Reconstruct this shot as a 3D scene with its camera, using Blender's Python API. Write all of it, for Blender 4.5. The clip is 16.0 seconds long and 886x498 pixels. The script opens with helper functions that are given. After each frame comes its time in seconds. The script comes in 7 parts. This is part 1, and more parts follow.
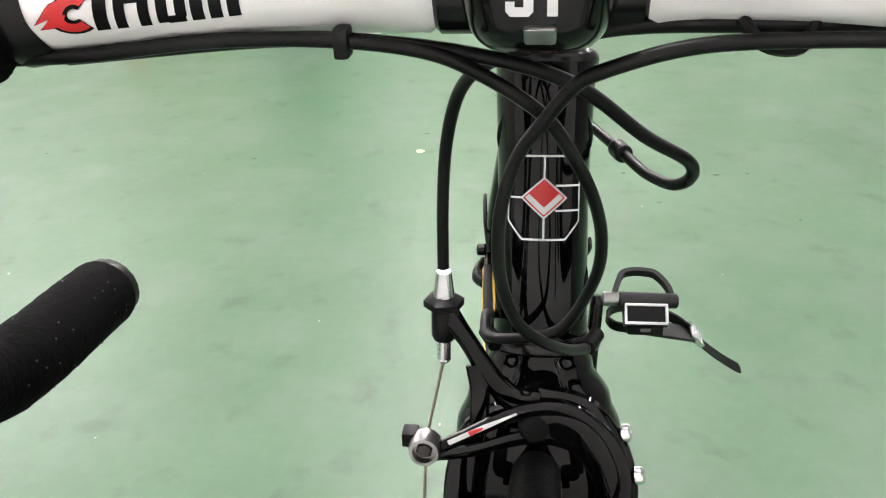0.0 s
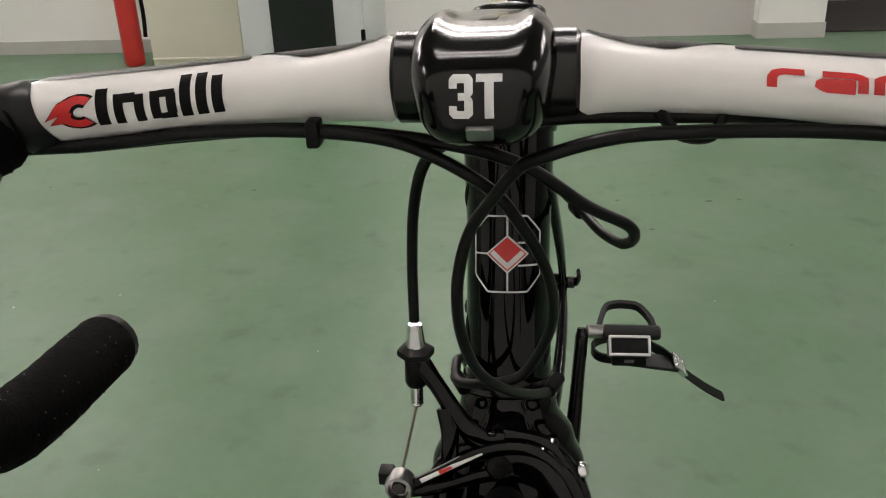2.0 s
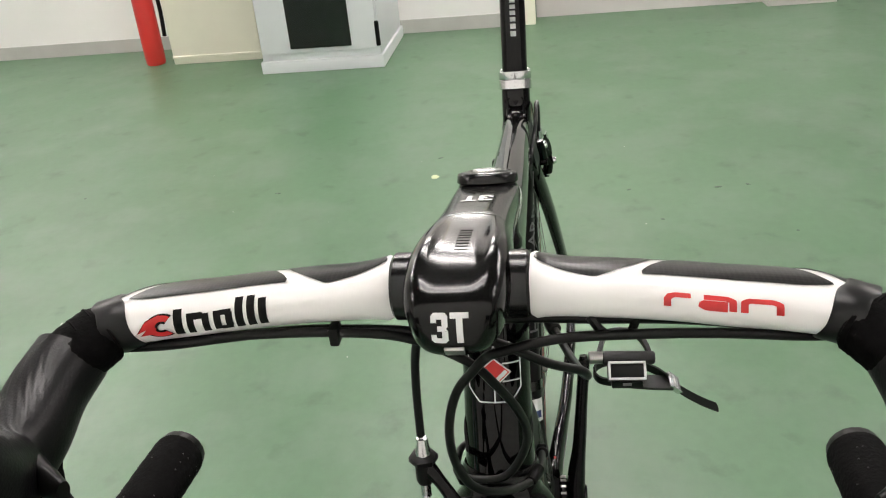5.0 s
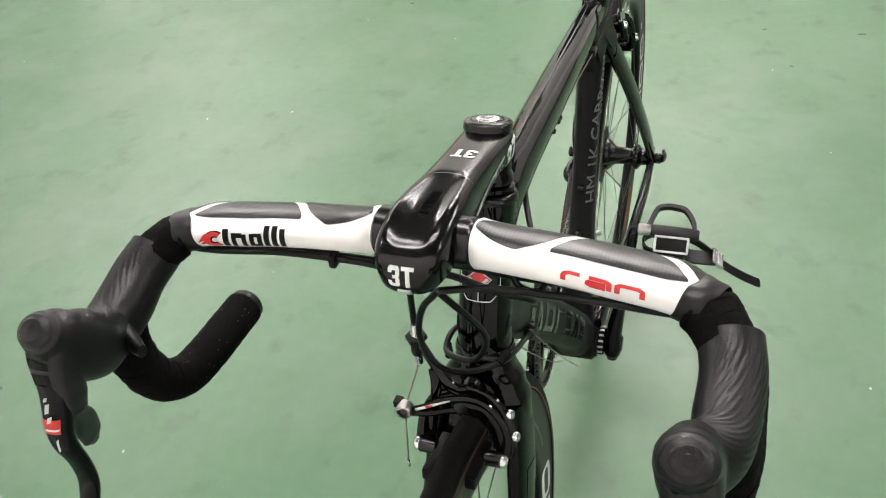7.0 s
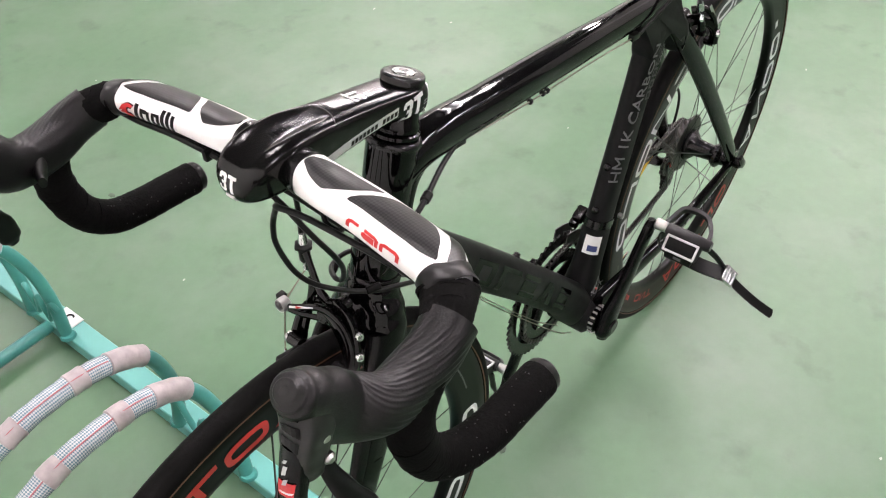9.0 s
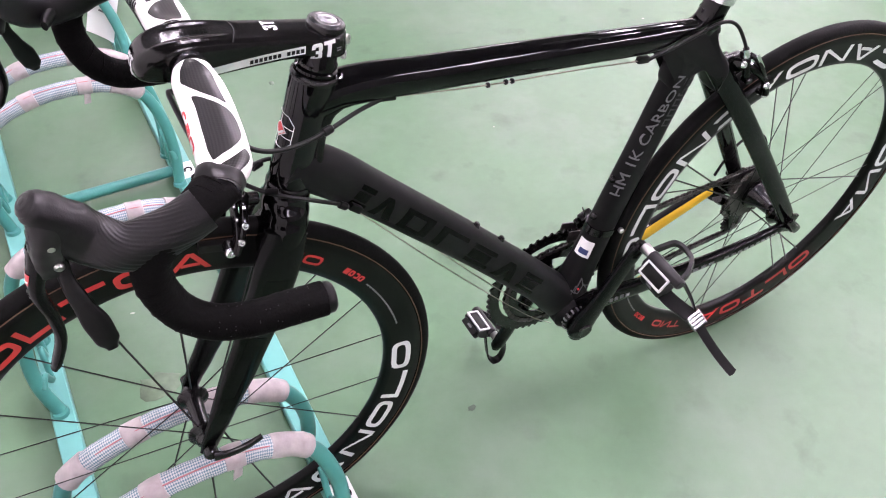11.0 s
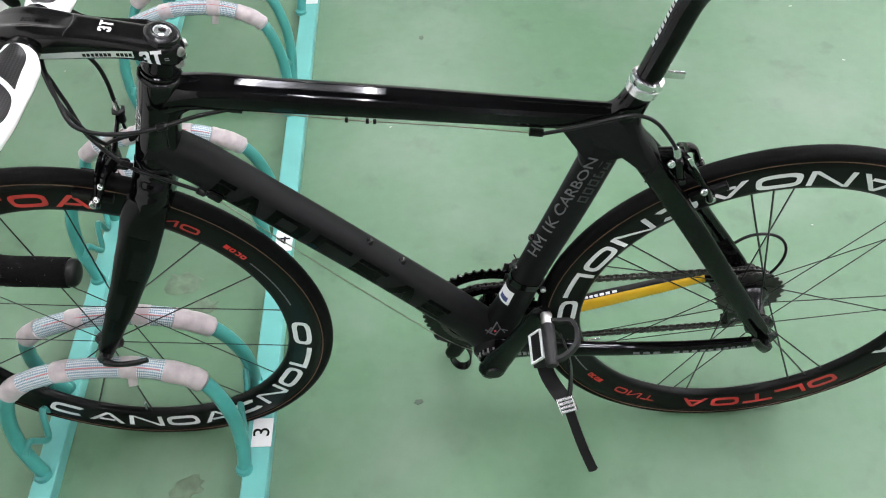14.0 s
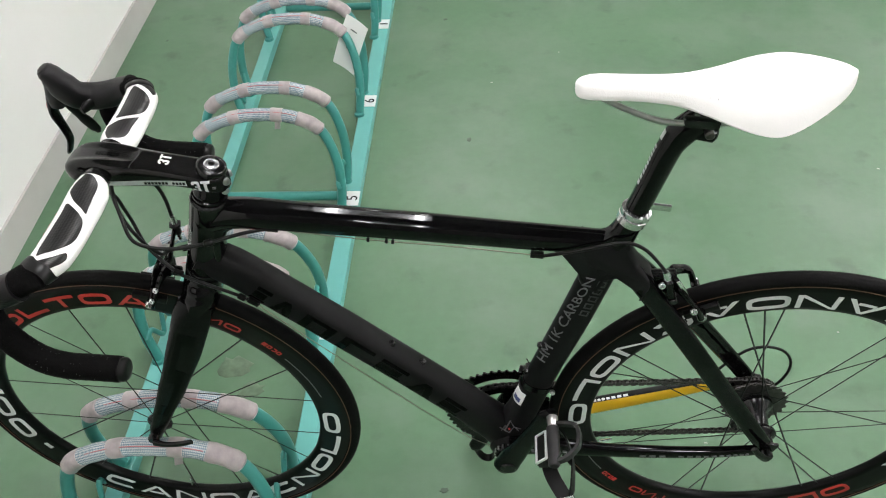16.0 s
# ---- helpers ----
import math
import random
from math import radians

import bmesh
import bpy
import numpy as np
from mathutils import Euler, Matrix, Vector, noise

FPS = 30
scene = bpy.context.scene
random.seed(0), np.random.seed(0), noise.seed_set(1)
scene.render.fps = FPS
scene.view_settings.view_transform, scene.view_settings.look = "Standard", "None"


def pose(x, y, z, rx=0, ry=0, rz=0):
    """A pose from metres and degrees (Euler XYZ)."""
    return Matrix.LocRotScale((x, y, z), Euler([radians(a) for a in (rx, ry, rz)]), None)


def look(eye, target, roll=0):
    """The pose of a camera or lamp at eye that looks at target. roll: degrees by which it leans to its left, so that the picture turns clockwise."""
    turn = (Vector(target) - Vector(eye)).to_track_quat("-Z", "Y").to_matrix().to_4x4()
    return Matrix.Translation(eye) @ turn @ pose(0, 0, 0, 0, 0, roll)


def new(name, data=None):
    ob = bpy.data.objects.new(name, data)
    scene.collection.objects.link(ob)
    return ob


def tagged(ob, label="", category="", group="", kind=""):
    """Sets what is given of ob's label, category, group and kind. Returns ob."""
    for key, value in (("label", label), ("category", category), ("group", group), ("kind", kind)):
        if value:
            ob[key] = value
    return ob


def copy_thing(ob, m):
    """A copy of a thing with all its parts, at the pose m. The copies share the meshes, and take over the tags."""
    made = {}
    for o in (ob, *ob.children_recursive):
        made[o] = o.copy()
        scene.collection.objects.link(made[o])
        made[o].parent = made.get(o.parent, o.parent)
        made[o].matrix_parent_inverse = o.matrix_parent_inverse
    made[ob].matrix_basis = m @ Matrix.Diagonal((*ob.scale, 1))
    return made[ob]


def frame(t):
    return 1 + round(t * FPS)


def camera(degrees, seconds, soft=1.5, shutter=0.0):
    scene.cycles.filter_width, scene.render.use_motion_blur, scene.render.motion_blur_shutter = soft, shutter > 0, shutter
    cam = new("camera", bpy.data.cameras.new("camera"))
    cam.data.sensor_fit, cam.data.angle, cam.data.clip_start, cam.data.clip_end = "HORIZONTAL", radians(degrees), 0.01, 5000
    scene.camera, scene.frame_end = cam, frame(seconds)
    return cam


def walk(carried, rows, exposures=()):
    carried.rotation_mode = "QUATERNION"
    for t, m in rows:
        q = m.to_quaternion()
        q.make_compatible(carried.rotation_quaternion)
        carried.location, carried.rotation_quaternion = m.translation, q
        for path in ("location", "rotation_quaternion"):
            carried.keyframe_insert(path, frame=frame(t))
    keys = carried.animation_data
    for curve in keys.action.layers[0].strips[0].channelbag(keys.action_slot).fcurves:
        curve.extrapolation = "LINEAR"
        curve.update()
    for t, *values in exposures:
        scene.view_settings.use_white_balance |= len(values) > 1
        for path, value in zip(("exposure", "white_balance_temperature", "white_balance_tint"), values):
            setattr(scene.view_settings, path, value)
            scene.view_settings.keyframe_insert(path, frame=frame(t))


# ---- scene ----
from mathutils.bvhtree import BVHTree

cam = camera(54.51, 16.0, 1.1)
walk(cam, [
    (0, look((-0.2089, 0.0079, 0.9114), (0.6870, 0.1036, 0.4777), -1.57)),
    (0.5, look((-0.2186, 0.0003, 0.9243), (0.6801, 0.1043, 0.4984), -1.88)),
    (1, look((-0.2253, 0.0013, 0.9227), (0.6744, 0.1069, 0.4992), -2.25)),
    (1.5, look((-0.2315, -0.0054, 0.9272), (0.6713, 0.0978, 0.5098), -2.70)),
    (2, look((-0.2347, -0.0106, 0.9404), (0.6724, 0.0885, 0.5313), -2.31)),
    (2.5, look((-0.2365, -0.0054, 0.9341), (0.6736, 0.0868, 0.5301), -2.05)),
    (3, look((-0.2410, -0.0023, 0.9402), (0.6690, 0.0874, 0.5354), -2.27)),
    (3.5, look((-0.2480, 0.0059, 0.9560), (0.6624, 0.1003, 0.5531), -3.04)),
    (4, look((-0.2516, -0.0107, 0.9952), (0.6551, 0.0926, 0.5862), -4.16)),
    (4.2, look((-0.2548, -0.0165, 1.0097), (0.6489, 0.0906, 0.5951), -4.53)),
    (6.5, look((-0.3411, -0.1209, 1.1860), (0.4416, 0.0935, 0.6017), -7.59)),
    (7, look((-0.3263, -0.1643, 1.2141), (0.3937, 0.1197, 0.5809), -7.20)),
    (7.5, look((-0.2982, -0.2066, 1.2306), (0.3758, 0.1527, 0.5851), -6.20)),
    (8, look((-0.2786, -0.2330, 1.2362), (0.3598, 0.1629, 0.5761), -4.38)),
    (8.5, look((-0.2624, -0.3082, 1.2369), (0.3383, 0.1208, 0.5622), -2.73)),
    (9, look((-0.2442, -0.4055, 1.2521), (0.3229, 0.0474, 0.5641), -1.36)),
    (9.5, look((-0.2283, -0.4665, 1.2745), (0.3041, 0.0045, 0.5712), -0.03)),
    (9.7, look((-0.2184, -0.4798, 1.2779), (0.2950, 0.0023, 0.5679), 0.64)),
    (11.8, look((0.0651, -0.7767, 1.3295), (0.3314, -0.1333, 0.6119), 4.06)),
    (12, look((0.0824, -0.7665, 1.3275), (0.3383, -0.1219, 0.6071), 4.33)),
    (12.5, look((0.1671, -0.7156, 1.3368), (0.3751, -0.0758, 0.5969), 3.94)),
    (13, look((0.2989, -0.6877, 1.3574), (0.4179, -0.0502, 0.5961), 1.61)),
    (13.5, look((0.3919, -0.6982, 1.3895), (0.4530, -0.0692, 0.6145), -0.80)),
    (14, look((0.4997, -0.7626, 1.4258), (0.5071, -0.1298, 0.6515), -1.35)),
    (14.5, look((0.5491, -0.8256, 1.4664), (0.5004, -0.1630, 0.7190), -3.16)),
    (15, look((0.5676, -0.8428, 1.4908), (0.4950, -0.1610, 0.7629), -4.46)),
    (15.5, look((0.5762, -0.8175, 1.5246), (0.4997, -0.1318, 0.8008), -5.08)),
    (16, look((0.5820, -0.8042, 1.5452), (0.5083, -0.1085, 0.8307), -4.60)),
], exposures=[
    (0, 0.21, 6568, 24.3), (0.5, -0.11, 6787, 19.0), (1, -0.07, 6707, 18.7), (1.5, -0.67, 6859, 20.8), (2, -0.92, 6970, 23.4), (2.5, -0.53, 7040, 20.1), (3, -0.18, 7040, 20.1),
    (3.5, -0.04, 6967, 20.9), (4, -0.40, 6849, 22.2), (4.2, -0.38, 6849, 22.2), (6.5, -0.07, 6662, 19.3), (7, 0.05, 6767, 21.9), (7.5, 0.13, 6687, 33.2), (8, 0.00, 6697, 31.8),
    (8.5, 0.08, 6767, 33.6), (9, 0.21, 6707, 30.4), (9.5, 0.14, 6712, 23.8), (9.7, 0.23, 6648, 27.2), (11.8, 0.50, 6369, 46.4), (12, 0.50, 6369, 46.4), (12.5, 0.40, 6302, 39.5),
    (13, 0.31, 6315, 31.5), (13.5, 0.16, 6301, 27.8), (14, 0.20, 6258, 23.2), (14.5, 0.09, 6102, 20.3), (15, -0.02, 6037, 19.9), (15.5, -0.10, 6305, 21.3), (16, -0.19, 6500, 20.0)])

# ---- world and lamps ----
world = bpy.data.worlds.new("world")
scene.world = world
world.use_nodes = True
world.node_tree.nodes["Background"].inputs[0].default_value = (0.75, 0.8, 0.78, 1)
world.node_tree.nodes["Background"].inputs[1].default_value = 0.03

TUBE_POWER = 99.0
CEILING_Z = 2.55


# ---- materials ----
def shader(name, base, rough=0.5, metal=0.0, coat=0.0, noise_scale=0.0, vary=0.0, bump=0.0, bump_scale=200.0, rough_vary=0.0, spec=0.5):
    m = bpy.data.materials.new(name)
    m.use_nodes = True
    nt = m.node_tree
    p = nt.nodes["Principled BSDF"]
    p.inputs["Base Color"].default_value = (*base, 1)
    p.inputs["Roughness"].default_value = rough
    p.inputs["Metallic"].default_value = metal
    p.inputs["Coat Weight"].default_value = coat
    p.inputs["Coat Roughness"].default_value = 0.03
    p.inputs["Specular IOR Level"].default_value = spec
    co = nt.nodes.new("ShaderNodeTexCoord")
    if vary:
        n1 = nt.nodes.new("ShaderNodeTexNoise")
        n1.inputs["Scale"].default_value = noise_scale
        n1.inputs["Detail"].default_value = 6
        nt.links.new(co.outputs["Object"], n1.inputs["Vector"])
        r = nt.nodes.new("ShaderNodeMapRange")
        r.inputs["From Min"].default_value, r.inputs["From Max"].default_value = 0.3, 0.7
        r.inputs["To Min"].default_value, r.inputs["To Max"].default_value = 1 - vary, 1 + vary
        nt.links.new(n1.outputs["Fac"], r.inputs["Value"])
        mix = nt.nodes.new("ShaderNodeVectorMath")
        mix.operation = "SCALE"
        mix.inputs[0].default_value = base
        nt.links.new(r.outputs["Result"], mix.inputs["Scale"])
        nt.links.new(mix.outputs["Vector"], p.inputs["Base Color"])
    if rough_vary:
        n3 = nt.nodes.new("ShaderNodeTexNoise")
        n3.inputs["Scale"].default_value = noise_scale * 3 or 30
        nt.links.new(co.outputs["Object"], n3.inputs["Vector"])
        rr = nt.nodes.new("ShaderNodeMapRange")
        rr.inputs["To Min"].default_value, rr.inputs["To Max"].default_value = rough - rough_vary, rough + rough_vary
        nt.links.new(n3.outputs["Fac"], rr.inputs["Value"])
        nt.links.new(rr.outputs["Result"], p.inputs["Roughness"])
    if bump:
        n2 = nt.nodes.new("ShaderNodeTexNoise")
        n2.inputs["Scale"].default_value = bump_scale
        n2.inputs["Detail"].default_value = 4
        nt.links.new(co.outputs["Object"], n2.inputs["Vector"])
        b = nt.nodes.new("ShaderNodeBump")
        b.inputs["Strength"].default_value = bump
        b.inputs["Distance"].default_value = 0.002
        nt.links.new(n2.outputs["Fac"], b.inputs["Height"])
        nt.links.new(b.outputs["Normal"], p.inputs["Normal"])
    return m


def floor_paint():
    m = shader("green_floor_paint", (0.13, 0.285, 0.14), 0.42, bump=0.12, bump_scale=14.0, spec=0.6)
    nt = m.node_tree
    p = nt.nodes["Principled BSDF"]
    co = nt.nodes.new("ShaderNodeTexCoord")
    big, fine, spots = [nt.nodes.new("ShaderNodeTexNoise") for _ in range(3)]
    for n, s, d in ((big, 1.3, 3), (fine, 34.0, 8), (spots, 9.0, 5)):
        n.inputs["Scale"].default_value, n.inputs["Detail"].default_value = s, d
        nt.links.new(co.outputs["Object"], n.inputs["Vector"])
    ramp = nt.nodes.new("ShaderNodeValToRGB")
    ramp.color_ramp.elements[0].position, ramp.color_ramp.elements[0].color = 0.3, (0.068, 0.156, 0.079, 1)
    ramp.color_ramp.elements[1].position, ramp.color_ramp.elements[1].color = 0.72, (0.104, 0.202, 0.115, 1)
    nt.links.new(big.outputs["Fac"], ramp.inputs["Fac"])
    # small worn grey scuffs
    dirt = nt.nodes.new("ShaderNodeValToRGB")
    dirt.color_ramp.elements[0].position, dirt.color_ramp.elements[0].color = 0.27, (0.62, 0.62, 0.62, 1)
    dirt.color_ramp.elements[1].position, dirt.color_ramp.elements[1].color = 0.41, (1, 1, 1, 1)
    nt.links.new(spots.outputs["Fac"], dirt.inputs["Fac"])
    mul = nt.nodes.new("ShaderNodeMix")
    mul.data_type, mul.blend_type = "RGBA", "MULTIPLY"
    mul.inputs[0].default_value = 0.8
    nt.links.new(ramp.outputs["Color"], mul.inputs[6])
    nt.links.new(dirt.outputs["Color"], mul.inputs[7])
    grain = nt.nodes.new("ShaderNodeValToRGB")
    grain.color_ramp.elements[0].color, grain.color_ramp.elements[1].color = (0.88, 0.88, 0.88, 1), (1.1, 1.1, 1.1, 1)
    nt.links.new(fine.outputs["Fac"], grain.inputs["Fac"])
    mul2 = nt.nodes.new("ShaderNodeMix")
    mul2.data_type, mul2.blend_type = "RGBA", "MULTIPLY"
    mul2.inputs[0].default_value = 1.0
    nt.links.new(mul.outputs[2], mul2.inputs[6])
    nt.links.new(grain.outputs["Color"], mul2.inputs[7])
    # pale scuffs, together with a greyish gloss veil put into the colour
    worn = nt.nodes.new("ShaderNodeTexNoise")
    worn.inputs["Scale"].default_value, worn.inputs["Detail"].default_value = 3.3, 9
    worn.inputs["Roughness"].default_value = 0.62
    nt.links.new(co.outputs["Object"], worn.inputs["Vector"])
    veil_amount = nt.nodes.new("ShaderNodeMapRange")
    veil_amount.inputs["From Min"].default_value, veil_amount.inputs["From Max"].default_value = 0.46, 0.72
    veil_amount.inputs["To Min"].default_value, veil_amount.inputs["To Max"].default_value = 0.0, 0.75
    nt.links.new(worn.outputs["Fac"], veil_amount.inputs["Value"])
    scuff_veil = nt.nodes.new("ShaderNodeMix")
    scuff_veil.data_type = "RGBA"
    scuff_veil.inputs[7].default_value = (0.138, 0.210, 0.147, 1)
    nt.links.new(veil_amount.outputs["Result"], scuff_veil.inputs[0])
    nt.links.new(mul2.outputs[2], scuff_veil.inputs[6])
    nt.links.new(scuff_veil.outputs[2], p.inputs["Base Color"])
    rr = nt.nodes.new("ShaderNodeMapRange")
    rr.inputs["To Min"].default_value, rr.inputs["To Max"].default_value = 0.3, 0.55
    nt.links.new(big.outputs["Fac"], rr.inputs["Value"])
    nt.links.new(rr.outputs["Result"], p.inputs["Roughness"])
    return m


def weave(name, dark, light, along, around, rough, spec=0.5):
    """Diamond braid laid along the surface's own length and girth."""
    m = shader(name, dark, rough, spec=spec)
    nt = m.node_tree
    uv = nt.nodes.new("ShaderNodeUVMap")
    sp = nt.nodes.new("ShaderNodeSeparateXYZ")
    nt.links.new(uv.outputs["UV"], sp.inputs["Vector"])
    u, v, a, b = [nt.nodes.new("ShaderNodeMath") for _ in range(4)]
    u.operation, v.operation, a.operation, b.operation = "MULTIPLY", "MULTIPLY", "ADD", "SUBTRACT"
    u.inputs[1].default_value, v.inputs[1].default_value = along, around
    nt.links.new(sp.outputs["X"], u.inputs[0])
    nt.links.new(sp.outputs["Y"], v.inputs[0])
    cb = nt.nodes.new("ShaderNodeCombineXYZ")
    cb.inputs["Z"].default_value = 0.5
    for q, k in ((a, "X"), (b, "Y")):
        nt.links.new(u.outputs[0], q.inputs[0])
        nt.links.new(v.outputs[0], q.inputs[1])
        nt.links.new(q.outputs[0], cb.inputs[k])
    ch = nt.nodes.new("ShaderNodeTexChecker")
    ch.inputs["Scale"].default_value = 1.0
    ch.inputs["Color1"].default_value, ch.inputs["Color2"].default_value = (*dark, 1), (*light, 1)
    nt.links.new(cb.outputs["Vector"], ch.inputs["Vector"])
    nz = nt.nodes.new("ShaderNodeTexNoise")
    nz.inputs["Scale"].default_value = 60.0
    co = nt.nodes.new("ShaderNodeTexCoord")
    nt.links.new(co.outputs["Object"], nz.inputs["Vector"])
    rp = nt.nodes.new("ShaderNodeValToRGB")
    rp.color_ramp.elements[0].color, rp.color_ramp.elements[1].color = (0.72, 0.72, 0.72, 1), (1.15, 1.15, 1.15, 1)
    nt.links.new(nz.outputs["Fac"], rp.inputs["Fac"])
    mx = nt.nodes.new("ShaderNodeMix")
    mx.data_type, mx.blend_type = "RGBA", "MULTIPLY"
    mx.inputs[0].default_value = 1.0
    nt.links.new(ch.outputs["Color"], mx.inputs[6])
    nt.links.new(rp.outputs["Color"], mx.inputs[7])
    nt.links.new(mx.outputs[2], nt.nodes["Principled BSDF"].inputs["Base Color"])
    return m


def glowing(name, color, strength):
    m = bpy.data.materials.new(name)
    m.use_nodes = True
    p = m.node_tree.nodes["Principled BSDF"]
    p.inputs["Emission Color"].default_value = (*color, 1)
    p.inputs["Emission Strength"].default_value = strength
    return m


M_FLOOR = floor_paint()
M_WALL = shader("white_wall_paint", (0.88, 0.865, 0.85), 0.6, noise_scale=2.0, vary=0.03, bump=0.1, bump_scale=60)
M_WALL_GREY = shader("grey_lilac_wall_paint", (0.60, 0.57, 0.56), 0.6, noise_scale=2.0, vary=0.04, bump=0.1, bump_scale=60)
M_WALL_DIM = shader("low_reflection_wall", (0.20, 0.20, 0.20), 0.7, noise_scale=2.0, vary=0.05)
M_BASE = shader("grey_skirting", (0.52, 0.51, 0.49), 0.55, noise_scale=6, vary=0.06)
M_CEIL = shader("low_reflection_ceiling", (0.075, 0.075, 0.075), 0.8, noise_scale=3, vary=0.03)
M_CREAM = shader("cream_panel_paint", (0.83, 0.79, 0.67), 0.45, noise_scale=4, vary=0.03)
M_CAB = shader("pale_grey_enamel", (0.76, 0.78, 0.81), 0.35, noise_scale=4, vary=0.02)
M_DARKGLASS = shader("dark_glass", (0.006, 0.006, 0.007), 0.08)
M_MAT = shader("dark_rubber_mat", (0.03, 0.026, 0.024), 0.9, noise_scale=40, vary=0.2, bump=0.4)
M_RED_PAINT = shader("red_extinguisher_paint", (0.62, 0.03, 0.025), 0.3, coat=0.4, noise_scale=8, vary=0.05)
M_GLOSS = shader("gloss_black_lacquer", (0.0018, 0.0018, 0.0020), 0.04, noise_scale=30, vary=0.2, spec=0.24)
M_STEM = shader("satin_carbon_lacquer", (0.0034, 0.0033, 0.0033), 0.15, noise_scale=60, vary=0.1, spec=0.26)
M_MATTE = shader("matte_black_carbon", (0.0062, 0.0060, 0.0064), 0.48, noise_scale=25, vary=0.15, rough_vary=0.06, spec=0.12)
M_FORK = shader("satin_black_carbon", (0.0020, 0.0020, 0.0022), 0.26, noise_scale=25, vary=0.15, spec=0.160)
M_DECAL_BLACK = shader("gloss_black_decal", (0.0006, 0.0006, 0.0007), 0.10, spec=0.10)
M_WHITE = shader("white_lacquer", (0.90, 0.885, 0.875), 0.3, coat=0.4, noise_scale=12, vary=0.02)
M_SADDLE = shader("white_leather", (0.91, 0.895, 0.88), 0.5, noise_scale=20, vary=0.02, bump=0.15, bump_scale=500)
M_RED = shader("red_decal", (0.58, 0.02, 0.02), 0.35)
M_RIMRED = shader("red_rim_decal", (0.46, 0.025, 0.022), 0.4)
M_RIMWHITE = shader("white_rim_decal", (0.70, 0.70, 0.71), 0.35)
M_INK = shader("black_ink", (0.0024, 0.0024, 0.0024), 0.45, spec=0.15)
M_GREYDECAL = shader("grey_decal", (0.15, 0.15, 0.157), 0.4)
M_TUBEPRINT = shader("worn_grey_print", (0.11, 0.11, 0.115), 0.4, noise_scale=300, vary=0.2)
M_PALEDECAL = shader("pale_grey_decal", (0.42, 0.42, 0.43), 0.4)
M_DIMDECAL = shader("dim_grey_decal", (0.017, 0.017, 0.018), 0.35)
M_SILVER = shader("bare_aluminium", (0.72, 0.72, 0.73), 0.24, metal=1.0, noise_scale=60, vary=0.06, rough_vary=0.06)
M_STEEL = shader("steel", (0.45, 0.44, 0.43), 0.3, metal=1.0, noise_scale=90, vary=0.1)
M_DARKSTEEL = shader("dark_worn_steel", (0.085, 0.080, 0.076), 0.38, metal=0.8, noise_scale=120, vary=0.3)
M_BLACKMETAL = shader("black_anodised_metal", (0.0035, 0.0035, 0.0037), 0.22, noise_scale=40, vary=0.2, spec=0.360)
M_PLASTIC = shader("black_plastic", (0.0027, 0.0027, 0.0027), 0.38, noise_scale=50, vary=0.15, spec=0.176)
M_PEDAL = shader("grey_black_resin", (0.016, 0.0155, 0.0165), 0.42, noise_scale=60, vary=0.2, rough_vary=0.05, spec=0.25)
M_BRACKET = shader("grey_black_bracket_resin", (0.0095, 0.0092, 0.0095), 0.38, noise_scale=60, vary=0.15, rough_vary=0.05, spec=0.28)
M_TAPE = shader("black_cork_tape", (0.0021, 0.0020, 0.0020), 0.85, noise_scale=220, vary=0.35, bump=0.35, bump_scale=420, spec=0.072)
M_TAPEBAND = shader("black_finishing_tape", (0.0060, 0.0059, 0.0062), 0.36, noise_scale=60, vary=0.1, spec=0.22)
M_HOODSMOOTH = shader("hood_rubber", (0.0051, 0.0046, 0.0053), 0.36, noise_scale=60, vary=0.12, bump=0.12, bump_scale=700, spec=0.25)
M_CARBON = weave("carbon_weave", (0.006, 0.0058, 0.006), (0.020, 0.0195, 0.0195), 420.0, 420.0, 0.3, 0.22)
M_TYRE = shader("black_tyre_rubber", (0.0027, 0.0026, 0.0026), 0.6, noise_scale=60, vary=0.2, bump=0.2, bump_scale=300, spec=0.084)
M_TAN = shader("tan_tyre_edge", (0.085, 0.042, 0.020), 0.7)
M_RIM = shader("black_carbon_rim", (0.0021, 0.0023, 0.0022), 0.3, noise_scale=40, vary=0.15, spec=0.140)
M_SPOKE = shader("black_steel_spoke", (0.012, 0.012, 0.012), 0.35, metal=0.3)
M_HOUSING = shader("black_cable_housing", (0.0030, 0.0030, 0.0030), 0.42, noise_scale=60, vary=0.1, spec=0.22)
M_FRAME = shader("satin_silver_paint", (0.72, 0.72, 0.73), 0.32, metal=0.35, noise_scale=60, vary=0.05)
M_WIRE = shader("steel_wire", (0.30, 0.27, 0.22), 0.4, metal=1.0)
M_TEAL = shader("teal_rack_enamel", (0.040, 0.255, 0.226), 0.35, noise_scale=14, vary=0.10, rough_vary=0.08, bump=0.08, bump_scale=90)
M_TEALLIGHT = shader("pale_teal_rack_enamel", (0.12, 0.41, 0.375), 0.38, noise_scale=9, vary=0.08, rough_vary=0.08)
M_HOSE = weave("braided_clear_hose", (0.17, 0.27, 0.33), (0.58, 0.61, 0.63), 330.0, 22.0, 0.25)
M_HOSERED = shader("red_hose_thread", (0.42, 0.13, 0.15), 0.4)
M_WRAP = shader("lilac_grey_vinyl_tape", (0.40, 0.35, 0.355), 0.42, noise_scale=50, vary=0.2, bump=0.3, bump_scale=130)
M_LABEL = shader("white_label", (0.78, 0.78, 0.77), 0.5, noise_scale=20, vary=0.04)
M_PAPER = shader("white_paper", (0.82, 0.82, 0.81), 0.6)
